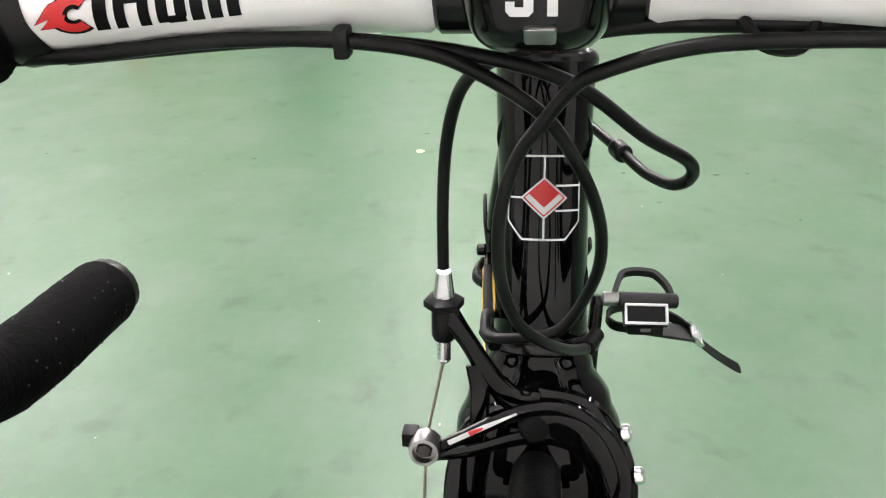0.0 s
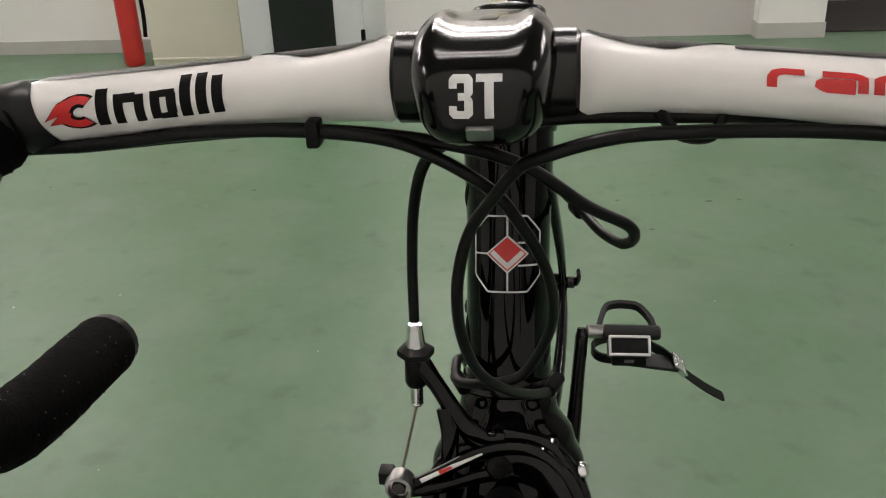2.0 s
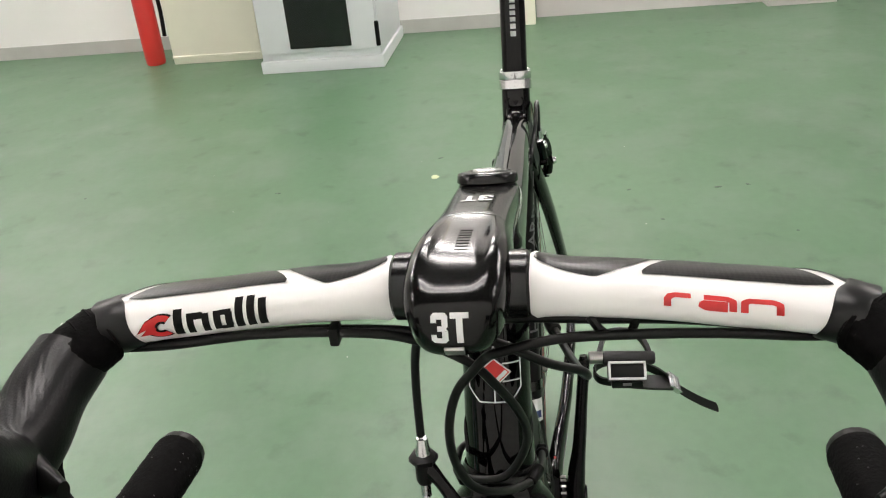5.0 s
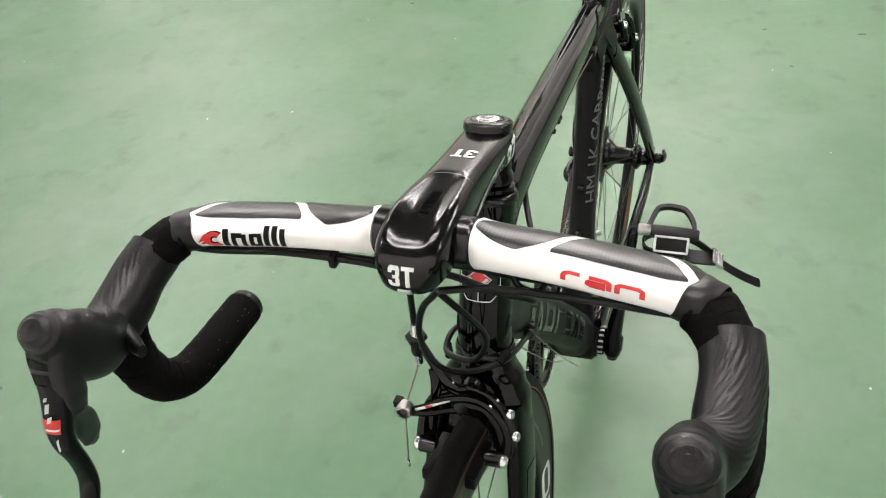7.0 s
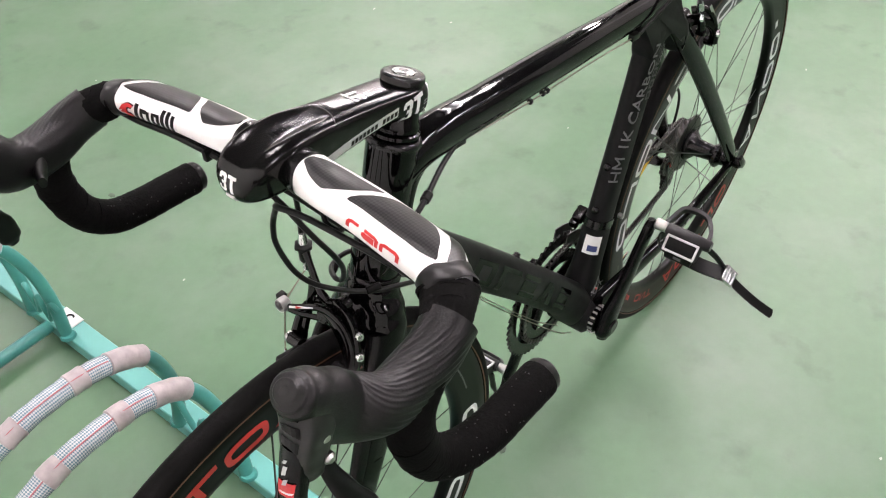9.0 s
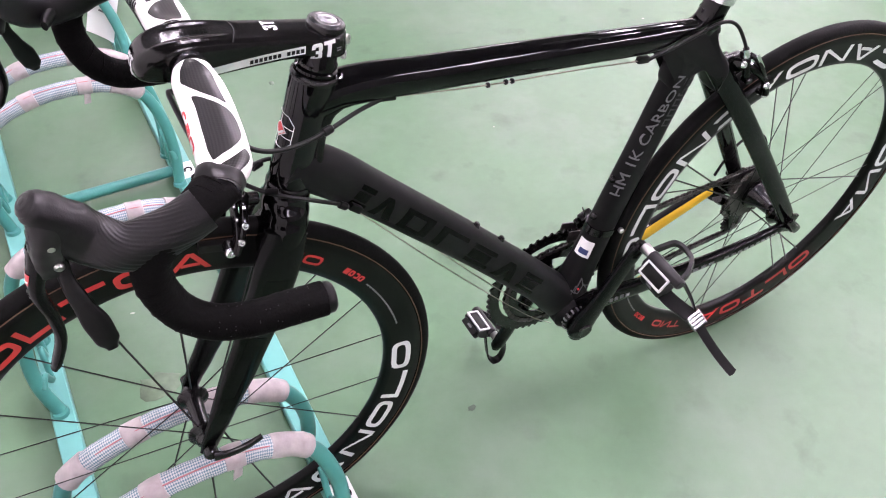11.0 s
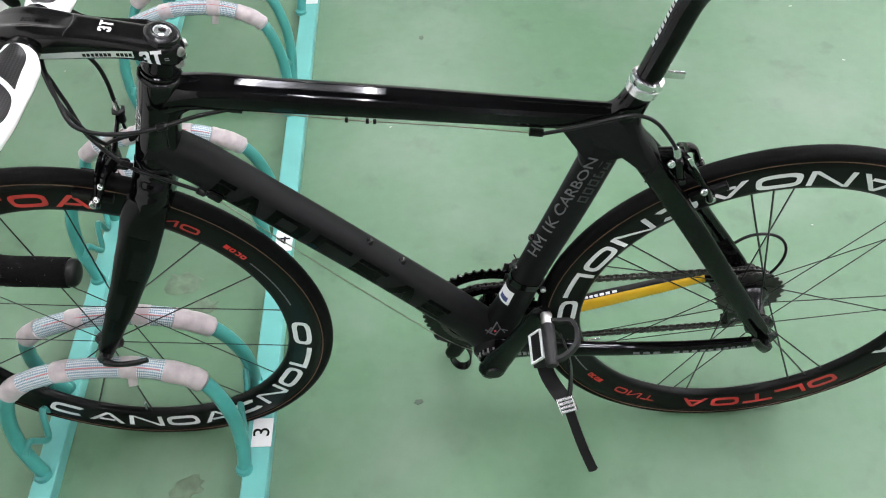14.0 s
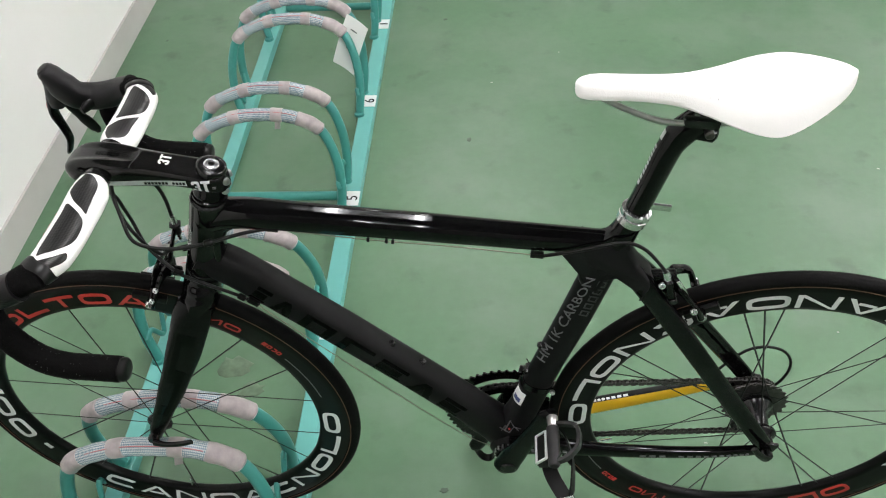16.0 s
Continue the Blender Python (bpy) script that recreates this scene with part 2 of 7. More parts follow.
M_YELLOW = shader("yellow_tape", (0.80, 0.48, 0.012), 0.45, noise_scale=30, vary=0.05)
M_BLUE = shader("blue_print", (0.03, 0.045, 0.16), 0.4)
M_RUST = shader("rust_stain", (0.16, 0.055, 0.025), 0.9, noise_scale=40, vary=0.3)
M_SPECK = shader("pale_chip", (0.62, 0.66, 0.42), 0.6)
M_FLECK = shader("dull_pale_fleck", (0.40, 0.44, 0.38), 0.6)
M_STAIN = shader("old_dark_stain", (0.062, 0.10, 0.066), 0.5, noise_scale=40, vary=0.25)
M_STAINRED = shader("brownish_stain", (0.100, 0.152, 0.094), 0.45, noise_scale=40, vary=0.3)
M_GRIP = shader("pale_plastic_pad", (0.55, 0.50, 0.46), 0.5)
M_TUBE = glowing("fluorescent_tube", (0.97, 1.0, 0.94), TUBE_POWER)


# ---- mesh helpers ----
def part(name, bm, mat, parent=None, label="", smooth=True):
    me = bpy.data.meshes.new(name)
    bmesh.ops.recalc_face_normals(bm, faces=bm.faces)
    if smooth:
        for f in bm.faces:
            f.smooth = True
        for e in bm.edges:
            if len(e.link_faces) == 2 and e.calc_face_angle(0) > 0.75:
                e.smooth = False
    bm.to_mesh(me)
    bm.free()
    me.materials.append(mat)
    ob = new(name, me)
    if parent is not None:
        ob.parent = parent
    if label:
        ob["label"] = label
    return ob


def thing(name, label, category, group="", kind=""):
    return tagged(new(name), label, category, group, kind)


def smoothed(points, per=6):
    """Catmull-Rom through the points."""
    p = [Vector(q) for q in points]
    p = [2 * p[0] - p[1]] + p + [2 * p[-1] - p[-2]]
    out = []
    for i in range(1, len(p) - 2):
        for k in range(per):
            t = k / per
            out.append(0.5 * ((2 * p[i]) + (p[i + 1] - p[i - 1]) * t + (2 * p[i - 1] - 5 * p[i] + 4 * p[i + 1] - p[i + 2]) * t * t
                              + (3 * p[i] - p[i - 1] - 3 * p[i + 1] + p[i + 2]) * t ** 3))
    out.append(p[-2])
    return out


def skin(bm, rings, close=False, caps=True):
    vs = [[bm.verts.new(q) for q in ring] for ring in rings]
    n = len(vs[0])
    for a, b in zip(vs, vs[1:] + ([vs[0]] if close else [])):
        for i in range(n):
            bm.faces.new((a[i], a[(i + 1) % n], b[(i + 1) % n], b[i]))
    if caps and not close:
        bm.faces.new(vs[0][::-1])
        bm.faces.new(vs[-1])


def tube(bm, path, r, n=10, close=False, rounded=False, r2=None, ref=None):
    path = [Vector(p) for p in path]
    rad = r if isinstance(r, (list, tuple)) else [r] * len(path)
    rad2 = r2 or rad
    rings, ref = [], None if ref is None else Vector(ref)
    m = len(path)
    for i, p in enumerate(path):
        a = path[(i - 1) % m] if close or i else p
        b = path[(i + 1) % m] if close or i < m - 1 else p
        d = (b - a).normalized()
        if ref is None:
            ref = d.orthogonal().normalized()
        ref = (ref - d * ref.dot(d)).normalized()
        side = d.cross(ref)
        ring = [p + ref * math.cos(k * 2 * math.pi / n) * rad[i] + side * math.sin(k * 2 * math.pi / n) * rad2[i] for k in range(n)]
        if rounded and i == 0:
            rings.append([p - d * rad[i] * 0.35 + (q - p) * 0.6 for q in ring])
        rings.append(ring)
        if rounded and i == m - 1:
            rings.append([p + d * rad[i] * 0.35 + (q - p) * 0.6 for q in ring])
    skin(bm, rings, close)


def braided_tube(bm, path, rad, n=16):
    """A tube that carries its length (metres) and its girth (0 to 1) as UV."""
    path = [Vector(p) for p in path]
    uv = bm.loops.layers.uv.new("UVMap")
    ref, far, rings, run = None, 0.0, [], []
    for i, p in enumerate(path):
        d = (path[min(i + 1, len(path) - 1)] - path[max(i - 1, 0)]).normalized()
        ref = d.orthogonal().normalized() if ref is None else (ref - d * ref.dot(d)).normalized()
        side = d.cross(ref)
        far += (p - path[i - 1]).length if i else 0.0
        run.append(far)
        rings.append([bm.verts.new(p + (ref * math.cos(k * 2 * math.pi / n) + side * math.sin(k * 2 * math.pi / n)) * rad[i]) for k in range(n)])
    for i in range(len(path) - 1):
        for k in range(n):
            f = bm.faces.new((rings[i][k], rings[i][(k + 1) % n], rings[i + 1][(k + 1) % n], rings[i + 1][k]))
            for lp, q in zip(f.loops, ((run[i], k / n), (run[i], (k + 1) / n), (run[i + 1], (k + 1) / n), (run[i + 1], k / n))):
                lp[uv].uv = q


def lathe(bm, origin, axis, profile, n=24, close=False):
    """Turn a profile of (along, radius) round the axis."""
    o, d = Vector(origin), Vector(axis).normalized()
    u = d.orthogonal().normalized()
    v = d.cross(u)
    rings = [[o + d * a + (u * math.cos(k * 2 * math.pi / n) + v * math.sin(k * 2 * math.pi / n)) * max(r, 1e-5) for k in range(n)] for a, r in profile]
    skin(bm, rings, close)


def band(bm, path, wide, th, side):
    """A flat strap of the given width and thickness; side: its width direction, one per point or one for all."""
    path = [Vector(p) for p in path]
    rings = []
    for i, p in enumerate(path):
        d = (path[min(i + 1, len(path) - 1)] - path[max(i - 1, 0)]).normalized()
        w = Vector(side)
        w = (w - d * w.dot(d)).normalized()
        u = d.cross(w)
        k = 0.35 if i == len(path) - 1 else 1
        rings.append([p + w * wide / 2 * k * a + u * th / 2 * b for a, b in ((-1, -1), (1, -1), (1, 1), (-1, 1))])
    skin(bm, rings)


def rod(bm, p0, p1, r0, r1=None, n=14, bev=0.12):
    p0, p1 = Vector(p0), Vector(p1)
    r1 = r0 if r1 is None else r1
    L = (p1 - p0).length
    e = min(bev * min(r0, r1) * 2, L * 0.3)
    lathe(bm, p0, p1 - p0, [(0, r0 - e), (e, r0), (L - e, r1), (L, r1 - e)], n)


def block(bm, center, size, rot=None, bev=0.0):
    """A box with chamfered edges; rot: a 3x3 or Euler degrees."""
    tmp = bmesh.new()
    bmesh.ops.create_cube(tmp, size=1.0)
    bmesh.ops.scale(tmp, vec=size, verts=tmp.verts)
    if bev:
        bmesh.ops.bevel(tmp, geom=tmp.edges[:], offset=bev, segments=2, affect="EDGES", profile=0.6)
    R = Matrix.Identity(3) if rot is None else (Euler([radians(a) for a in rot]).to_matrix() if isinstance(rot, tuple) else rot)
    vs = {v: bm.verts.new(R @ v.co + Vector(center)) for v in tmp.verts}
    for f in tmp.faces:
        bm.faces.new([vs[v] for v in f.verts])
    tmp.free()


class Loft:
    """A tube through sections (centre, half-size a along A, half-size b along B, exponent)."""

    def __init__(self, sections, wide, per=5):
        self.wide = Vector(wide)
        raw = [(Vector(c), a, b, e) for c, a, b, e in sections]
        flat = smoothed([tuple(c) for c, *_ in raw], per) if len(raw) > 2 else [raw[0][0].lerp(raw[1][0], k / per) for k in range(per + 1)]
        self.rows = []
        for i, c in enumerate(flat):
            s = i / per
            k = min(int(s), len(raw) - 2)
            f = s - k
            g = f * f * (3 - 2 * f) if len(raw) > 2 else f
            a, b, e = [raw[k][q] + (raw[k + 1][q] - raw[k][q]) * g for q in (1, 2, 3)]
            self.rows.append((c, a, b, e))
        self.n = len(self.rows) - 1
        self.per = per

    def axes(self, i):
        d = (self.rows[min(i + 1, self.n)][0] - self.rows[max(i - 1, 0)][0]).normalized()
        w = (self.wide - d * self.wide.dot(d)).normalized()
        return d, w, d.cross(w)

    def at(self, s, th, off=0.0):
        """The skin at s (0 to 1 along) and th (degrees; 0 at +wide)."""
        x = min(max(s, 0), 1) * self.n
        i = min(int(x), self.n - 1)
        f = x - i
        out = []
        for k in (i, i + 1):
            c, a, b, e = self.rows[k]
            _, w, u = self.axes(k)
            co, si = math.cos(radians(th)), math.sin(radians(th))
            p = 2.0 / e
            out.append(c + w * math.copysign(abs(co) ** p, co) * (a + off) + u * math.copysign(abs(si) ** p, si) * (b + off))
        return out[0].lerp(out[1], f)

    def mesh(self, bm, n=28, caps=True):
        skin(bm, [[self.at(i / self.n, k * 360 / n) for k in range(n)] for i in range(self.n + 1)], caps=caps)

    def patch(self, bm, corners, off=0.0005, nu=6, nv=5):
        """A thin decal between four corners (s, th)."""
        (a, b, c, d) = [Vector((*q, 0)) for q in corners]
        grid = []
        for i in range(nu + 1):
            row = []
            for j in range(nv + 1):
                q = a.lerp(b, i / nu).lerp(d.lerp(c, i / nu), j / nv)
                row.append(bm.verts.new(self.at(q.x, q.y, off)))
            grid.append(row)
        for i in range(nu):
            for j in range(nv):
                bm.faces.new((grid[i][j], grid[i + 1][j], grid[i + 1][j + 1], grid[i][j + 1]))


def lettering(text, size, depth=0.0004):
    """The mesh of a line of text in the built-in font, centred, in the xy plane."""
    cu = bpy.data.curves.new("line", "FONT")
    cu.body, cu.size, cu.extrude, cu.align_x, cu.align_y = text, size, depth, "CENTER", "CENTER"
    ob = bpy.data.objects.new("line", cu)
    scene.collection.objects.link(ob)
    bpy.context.view_layer.update()
    me = bpy.data.meshes.new_from_object(ob.evaluated_get(bpy.context.evaluated_depsgraph_get()))
    bm = bmesh.new()
    bm.from_mesh(me)
    bpy.data.objects.remove(ob)
    bpy.data.meshes.remove(me)
    return bm


def basis(x, y, origin):
    """A matrix with the given x and y directions."""
    x = Vector(x).normalized()
    y = Vector(y)
    y = (y - x * y.dot(x)).normalized()
    z = x.cross(y)
    m = Matrix((x, y, z)).transposed().to_4x4()
    m.translation = origin
    return m


# ---- room ----
def slab(name, lo, hi, mat, label, category, bev=0.0):
    bm = bmesh.new()
    lo, hi = Vector(lo), Vector(hi)
    block(bm, (lo + hi) / 2, hi - lo, bev=bev)
    return tagged(part(name, bm, mat, smooth=False), label, category, kind="structure")


FRONT_X, BACK_X, SIDE_A, SIDE_B = -0.69, 4.62, -4.2, 5.2
slab("floor", (FRONT_X - 0.2, SIDE_A - 0.2, -0.1), (9.2, SIDE_B + 0.2, 0.0), M_FLOOR, "green painted concrete floor with scuffs and small stains", "floor")
# unseen ceiling, darkened so that the black parts reflect less
slab("ceiling", (FRONT_X - 0.2, SIDE_A - 0.2, CEILING_Z), (9.2, SIDE_B + 0.2, CEILING_Z + 0.1), M_CEIL, "unseen ceiling, kept dark to weaken reflections, with fluorescent lamps", "ceiling")
slab("wall_west", (FRONT_X - 0.15, SIDE_A, 0), (FRONT_X, SIDE_B, CEILING_Z), M_WALL, "white painted wall behind the bicycle rack", "wall")
# unseen wall, dark so that the bicycle's left side mirrors little light
slab("wall_south", (FRONT_X, SIDE_A - 0.15, 0), (9.0, SIDE_A, CEILING_Z), M_WALL_DIM, "unseen side wall, kept dark to weaken reflections", "wall")
# unseen wall, its paler tone added as a reflector for floor sheen
slab("wall_north", (FRONT_X, SIDE_B, 0), (9.0, SIDE_B + 0.15, CEILING_Z), M_WALL_GREY, "unseen side wall, pale to add sheen to the floor", "wall")
slab("wall_east", (BACK_X, 0.20, 0), (BACK_X + 0.15, SIDE_B, CEILING_Z), M_WALL, "white painted wall with grey skirting", "wall")
slab("wall_return", (BACK_X, 0.02, 0), (BACK_X + 0.15, 0.195, CEILING_Z), M_CREAM, "cream painted wall end at a recess", "wall")
slab("wall_recess", (4.80, -1.45, 0), (4.95, 0.015, CEILING_Z), M_WALL_GREY, "grey-lilac painted wall set back in a recess", "wall")
slab("wall_far", (5.9, SIDE_A, 0), (6.05, -1.62, CEILING_Z), M_WALL_GREY, "grey painted wall in the far passage", "wall")
slab("wall_pillar", (4.68, -1.60, 0.082), (5.0, -1.25, CEILING_Z), M_WALL, "white painted square pillar", "pillar")
slab("baseboard_pillar", (4.672, -1.606, 0), (5.0, -1.244, 0.082), M_BASE, "grey skirting round a pillar", "baseboard")
slab("baseboard_west", (FRONT_X, SIDE_A, 0.0), (FRONT_X + 0.008, SIDE_B, 0.092), M_BASE, "grey vinyl skirting along the wall", "baseboard")
slab("baseboard_east", (BACK_X - 0.008, 0.20, 0.0), (BACK_X, 3.9, 0.075), M_BASE, "grey vinyl skirting along the wall", "baseboard")
slab("mat", (4.82, -3.2, 0.0), (5.88, -1.63, 0.012), M_MAT, "dark ribbed entrance mat on the floor", "mat", 0.004)


def fluorescent_lamp(x, y):
    ob = thing("fluorescent_lamp", "white twin-tube fluorescent lamp on the ceiling", "ceiling lamp", "ceiling lamps")
    ob.location = (x, y, CEILING_Z)
    bm = bmesh.new()
    block(bm, (0, 0, -0.03), (0.40, 1.28, 0.06), bev=0.008)
    part("lamp_body", bm, M_CAB, ob)
    for s in (-0.15, 0.15):
        bm = bmesh.new()
        rod(bm, (s, -0.6, -0.085), (s, 0.6, -0.085), 0.016, n=12)
        part("lamp_tube", bm, M_TUBE, ob, "glowing white tube")
        for e in (-0.61, 0.61):
            bm = bmesh.new()
            block(bm, (s, e, -0.08), (0.03, 0.022, 0.05), bev=0.004)
            part("tube_holder", bm, M_CAB, ob)
    return ob


lamp = fluorescent_lamp(0.52, 0.15)
for lx in (0.52, 2.7, 4.1):
    for ly in (-2.9, 0.15, 3.2):
        if (lx, ly) != (0.52, 0.15):
            copy_thing(lamp, Matrix.Translation((lx, ly, CEILING_Z)))


def fire_extinguisher():
    ob = thing("fire_extinguisher", "red fire extinguisher standing on the floor by the wall", "fire extinguisher")
    ob.location = (4.27, 2.12, 0)
    bm = bmesh.new()
    lathe(bm, (0, 0, 0), (0, 0, 1), [(0, 0.047), (0.01, 0.053), (0.05, 0.055), (0.36, 0.055), (0.40, 0.050), (0.43, 0.04), (0.445, 0.02)], 28)
    part("cylinder", bm, M_RED_PAINT, ob)
    bm = bmesh.new()
    rod(bm, (0, 0, 0.44), (0, 0, 0.49), 0.02)
    block(bm, (0, 0.02, 0.50), (0.025, 0.1, 0.018), (15, 0, 0), 0.004)
    block(bm, (0, 0.03, 0.535), (0.022, 0.12, 0.012), (32, 0, 0), 0.004)
    part("valve_handle", bm, M_BLACKMETAL, ob, "black squeeze handle")
    bm = bmesh.new()
    tube(bm, smoothed([(0, -0.02, 0.47), (0, -0.075, 0.44), (0, -0.09, 0.3), (0, -0.082, 0.15)]), 0.011)
    part("hose", bm, M_PLASTIC, ob, "black discharge hose")
    return ob


fire_extinguisher()


def cream_panel():
    ob = thing("panel_box", "cream enamelled steel cover box against the wall", "cover box")
    bm = bmesh.new()
    block(bm, (4.415, 1.745, 0.62), (0.39, 0.50, 1.24), bev=0.006)
    part("body", bm, M_CREAM, ob)
    bm = bmesh.new()
    block(bm, (4.218, 1.745, 0.04), (0.012, 0.50, 0.012), bev=0.003)
    part("kick_lip", bm, M_CREAM, ob)
    return ob


cream_panel()


def cabinet():
    ob = thing("cabinet", "pale grey steel cabinet with a dark glass front", "cabinet")
    x0, x1, y0, y1 = 3.90, 4.55, 0.775, 1.385
    bm = bmesh.new()
    block(bm, ((x0 + x1) / 2, (y0 + y1) / 2, 0.66), (x1 - x0, y1 - y0, 1.2), bev=0.008)
    part("body", bm, M_CAB, ob)
    bm = bmesh.new()
    block(bm, ((x0 + x1) / 2, (y0 + y1) / 2, 0.03), (x1 - x0 + 0.02, y1 - y0 + 0.02, 0.06), bev=0.004)
    part("plinth", bm, M_CAB, ob)
    door = bmesh.new()
    block(door, (x0 - 0.008, (y0 + y1) / 2, 0.67), (0.018, y1 - y0 - 0.02, 1.14), bev=0.004)
    d = part("door", door, M_CAB, ob)
    bm = bmesh.new()
    block(bm, (x0 - 0.02, (y0 + y1) / 2 - 0.01, 0.66), (0.008, 0.31, 1.08), bev=0.002)
    part("glass", bm, M_DARKGLASS, d, "dark glass window")
    for z in (0.16, 1.1):
        bm = bmesh.new()
        rod(bm, (x0 - 0.016, y0 + 0.006, z - 0.05), (x0 - 0.016, y0 + 0.006, z + 0.07), 0.011)
        part("hinge", bm, M_PLASTIC, d, "black hinge")
    bm = bmesh.new()
    block(bm, (x0 - 0.025, y1 - 0.03, 0.50), (0.02, 0.03, 0.12), bev=0.004)
    part("latch", bm, M_PLASTIC, d, "black latch")
    return ob


cabinet()


# ---- bicycle rack ----
RAIL_Z = 0.03


def rack():
    ob = thing("bicycle_rack", "teal enamelled steel floor rack with padded wheel hoops", "bicycle rack")
    y0, y1 = -0.42, 3.6
    for x, w in ((0.172, 0.044), (-0.194, 0.038)):
        bm = bmesh.new()
        h, t = w / 2, 0.004
        sect = [(-h, 0), (-h, RAIL_Z - 0.002), (-h + 0.002, RAIL_Z), (h - 0.002, RAIL_Z), (h, RAIL_Z - 0.002), (h, 0), (h - t, 0), (h - t, RAIL_Z - t), (-h + t, RAIL_Z - t), (-h + t, 0)]
        skin(bm, [[Vector((x + px, y, pz)) for px, pz in sect] for y in (y0, y1)])
        part("rail", bm, M_TEALLIGHT, ob, "pale teal folded steel rail")
    for y in (0.875, 1.845, 2.81):
        bm = bmesh.new()
        rod(bm, (-0.176, y, RAIL_Z - 0.004), (0.152, y, RAIL_Z - 0.004), 0.0125)
        part("cross_bar", bm, M_TEAL, ob)
    feet = [(-0.101, 0.073), (0.327, 0.501), (0.820, 0.930), (1.224, 1.335), (1.641, 1.738)]
    tops = [(-0.053, 0.045), (0.375, 0.473), (0.873, 0.985), (1.315, 1.420), (1.735, 1.840)]
    for k in range(8):
        more = max(k - 4, 0) * 0.43
        pair, crest = [[v + more for v in q[min(k, 4)]] for q in (feet, tops)]
        yc, gap = sum(pair) / 2, (pair[1] - pair[0]) / 2
        for side in (-1, 1):
            foot, top = pair[(side + 1) // 2], crest[(side + 1) // 2]
            shape = [(-0.196, 0.028), (-0.211, 0.100), (-0.206, 0.180), (-0.176, 0.248), (-0.095, 0.287), (-0.015, 0.297), (0.060, 0.288), (0.124, 0.252), (0.154, 0.178), (0.160, 0.100), (0.153, 0.028)]
            path = smoothed([(x, foot + (top - foot) * min(z / 0.27, 1.0), z) for x, z in shape], 6)
            bm = bmesh.new()
            tube(bm, path, 0.0122, 14)
            hoop = part("hoop", bm, M_TEAL, ob)
            n = len(path)

            def sleeve(name, a, b, r, mat, label, droop=0.0):
                i, j = int(a * (n - 1)), int(b * (n - 1))
                seg = [path[q] for q in range(i, j + 1)]
                rr = [r * (1 + 0.03 * math.sin(q * 2.1 + k * 1.7 + side)) for q in range(len(seg))]
                bm2 = bmesh.new()
                if mat is M_HOSE:
                    braided_tube(bm2, seg, rr)
                else:
                    tube(bm2, seg, rr, 16, rounded=True)
                part(name, bm2, mat, hoop, label)

            sleeve("hose_pad", 0.31, 0.66, 0.0162, M_HOSE, "clear braided hose padding")
            for a, b in ((0.285, 0.345), (0.405, 0.44), (0.54, 0.575), (0.625, 0.715)):
                sleeve("tape_wrap", a, b, 0.0174, M_WRAP, "lilac-grey vinyl tape wrapped round the pad")
            # red thread that runs along the hose
            i, j = int(0.35 * (n - 1)), int(0.62 * (n - 1))
            bm2 = bmesh.new()
            tube(bm2, [path[q] + Vector((0, -0.0085, 0.0139)) for q in range(i, j + 1)], 0.0011, 6)
            part("hose_thread", bm2, M_HOSERED, hoop)
            if side < 0 and k % 2 == 0:
                q = path[int(0.56 * (n - 1))]
                bm2 = bmesh.new()
                block(bm2, q + Vector((0, -0.012, -0.022)), (0.014, 0.002, 0.024), (0, 12, 20), 0.0005)
                part("tape_end", bm2, M_WRAP, hoop)
        # wavy spacer rods between the feet of a pair
        for x, out in ((-0.203, 1.0), (0.156, -0.5)):
            bm = bmesh.new()
            tube(bm, smoothed([(x, yc - gap * 0.92, 0.095), (x + 0.006 * out, yc - gap * 0.72, 0.108), (x + 0.010 * out, yc - gap * 0.42, 0.062), (x + 0.010 * out, yc - gap * 0.25, 0.062), (x + 0.010 * out, yc, 0.105),
                               (x + 0.010 * out, yc + gap * 0.25, 0.062), (x + 0.010 * out, yc + gap * 0.42, 0.062), (x + 0.006 * out, yc + gap * 0.72, 0.108), (x, yc + gap * 0.92, 0.095)], 5), 0.0058, 10)
            part("spacer_rod", bm, M_TEAL, ob)
        for x in (-0.196, 0.153):
            for side in (-1, 1):
                bm = bmesh.new()
                lathe(bm, (x, yc + side * gap, RAIL_Z), (0, 0, 1), [(0, 0.0155), (0.003, 0.0150), (0.006, 0.0130)], 14)
                part("weld", bm, M_TEAL, ob)
        bm = bmesh.new()
        ly = (-0.033, 0.4145, 0.858, 1.288)[k] if k < 4 else 1.717 + (k - 4) * 0.43
        block(bm, (0.1775, ly, RAIL_Z + 0.0015), (0.036, 0.056, 0.0012), bev=0.0003)
        plate = part("number_label", bm, M_LABEL, ob, "white slot number label")
        digit = str(3 + k)
        if k < 4:
            t = lettering(digit, 0.042)
        else:
            t = bmesh.new()
            block(t, (0, 0, 0), (0.006, 0.026, 0.0006))
        t.transform(basis((0, 1, 0), (-1, 0, 0), (0.1775, ly, RAIL_Z + 0.0026)))
        part("digit", t, M_INK, plate, "black printed number", smooth=False)
    return ob


rack()


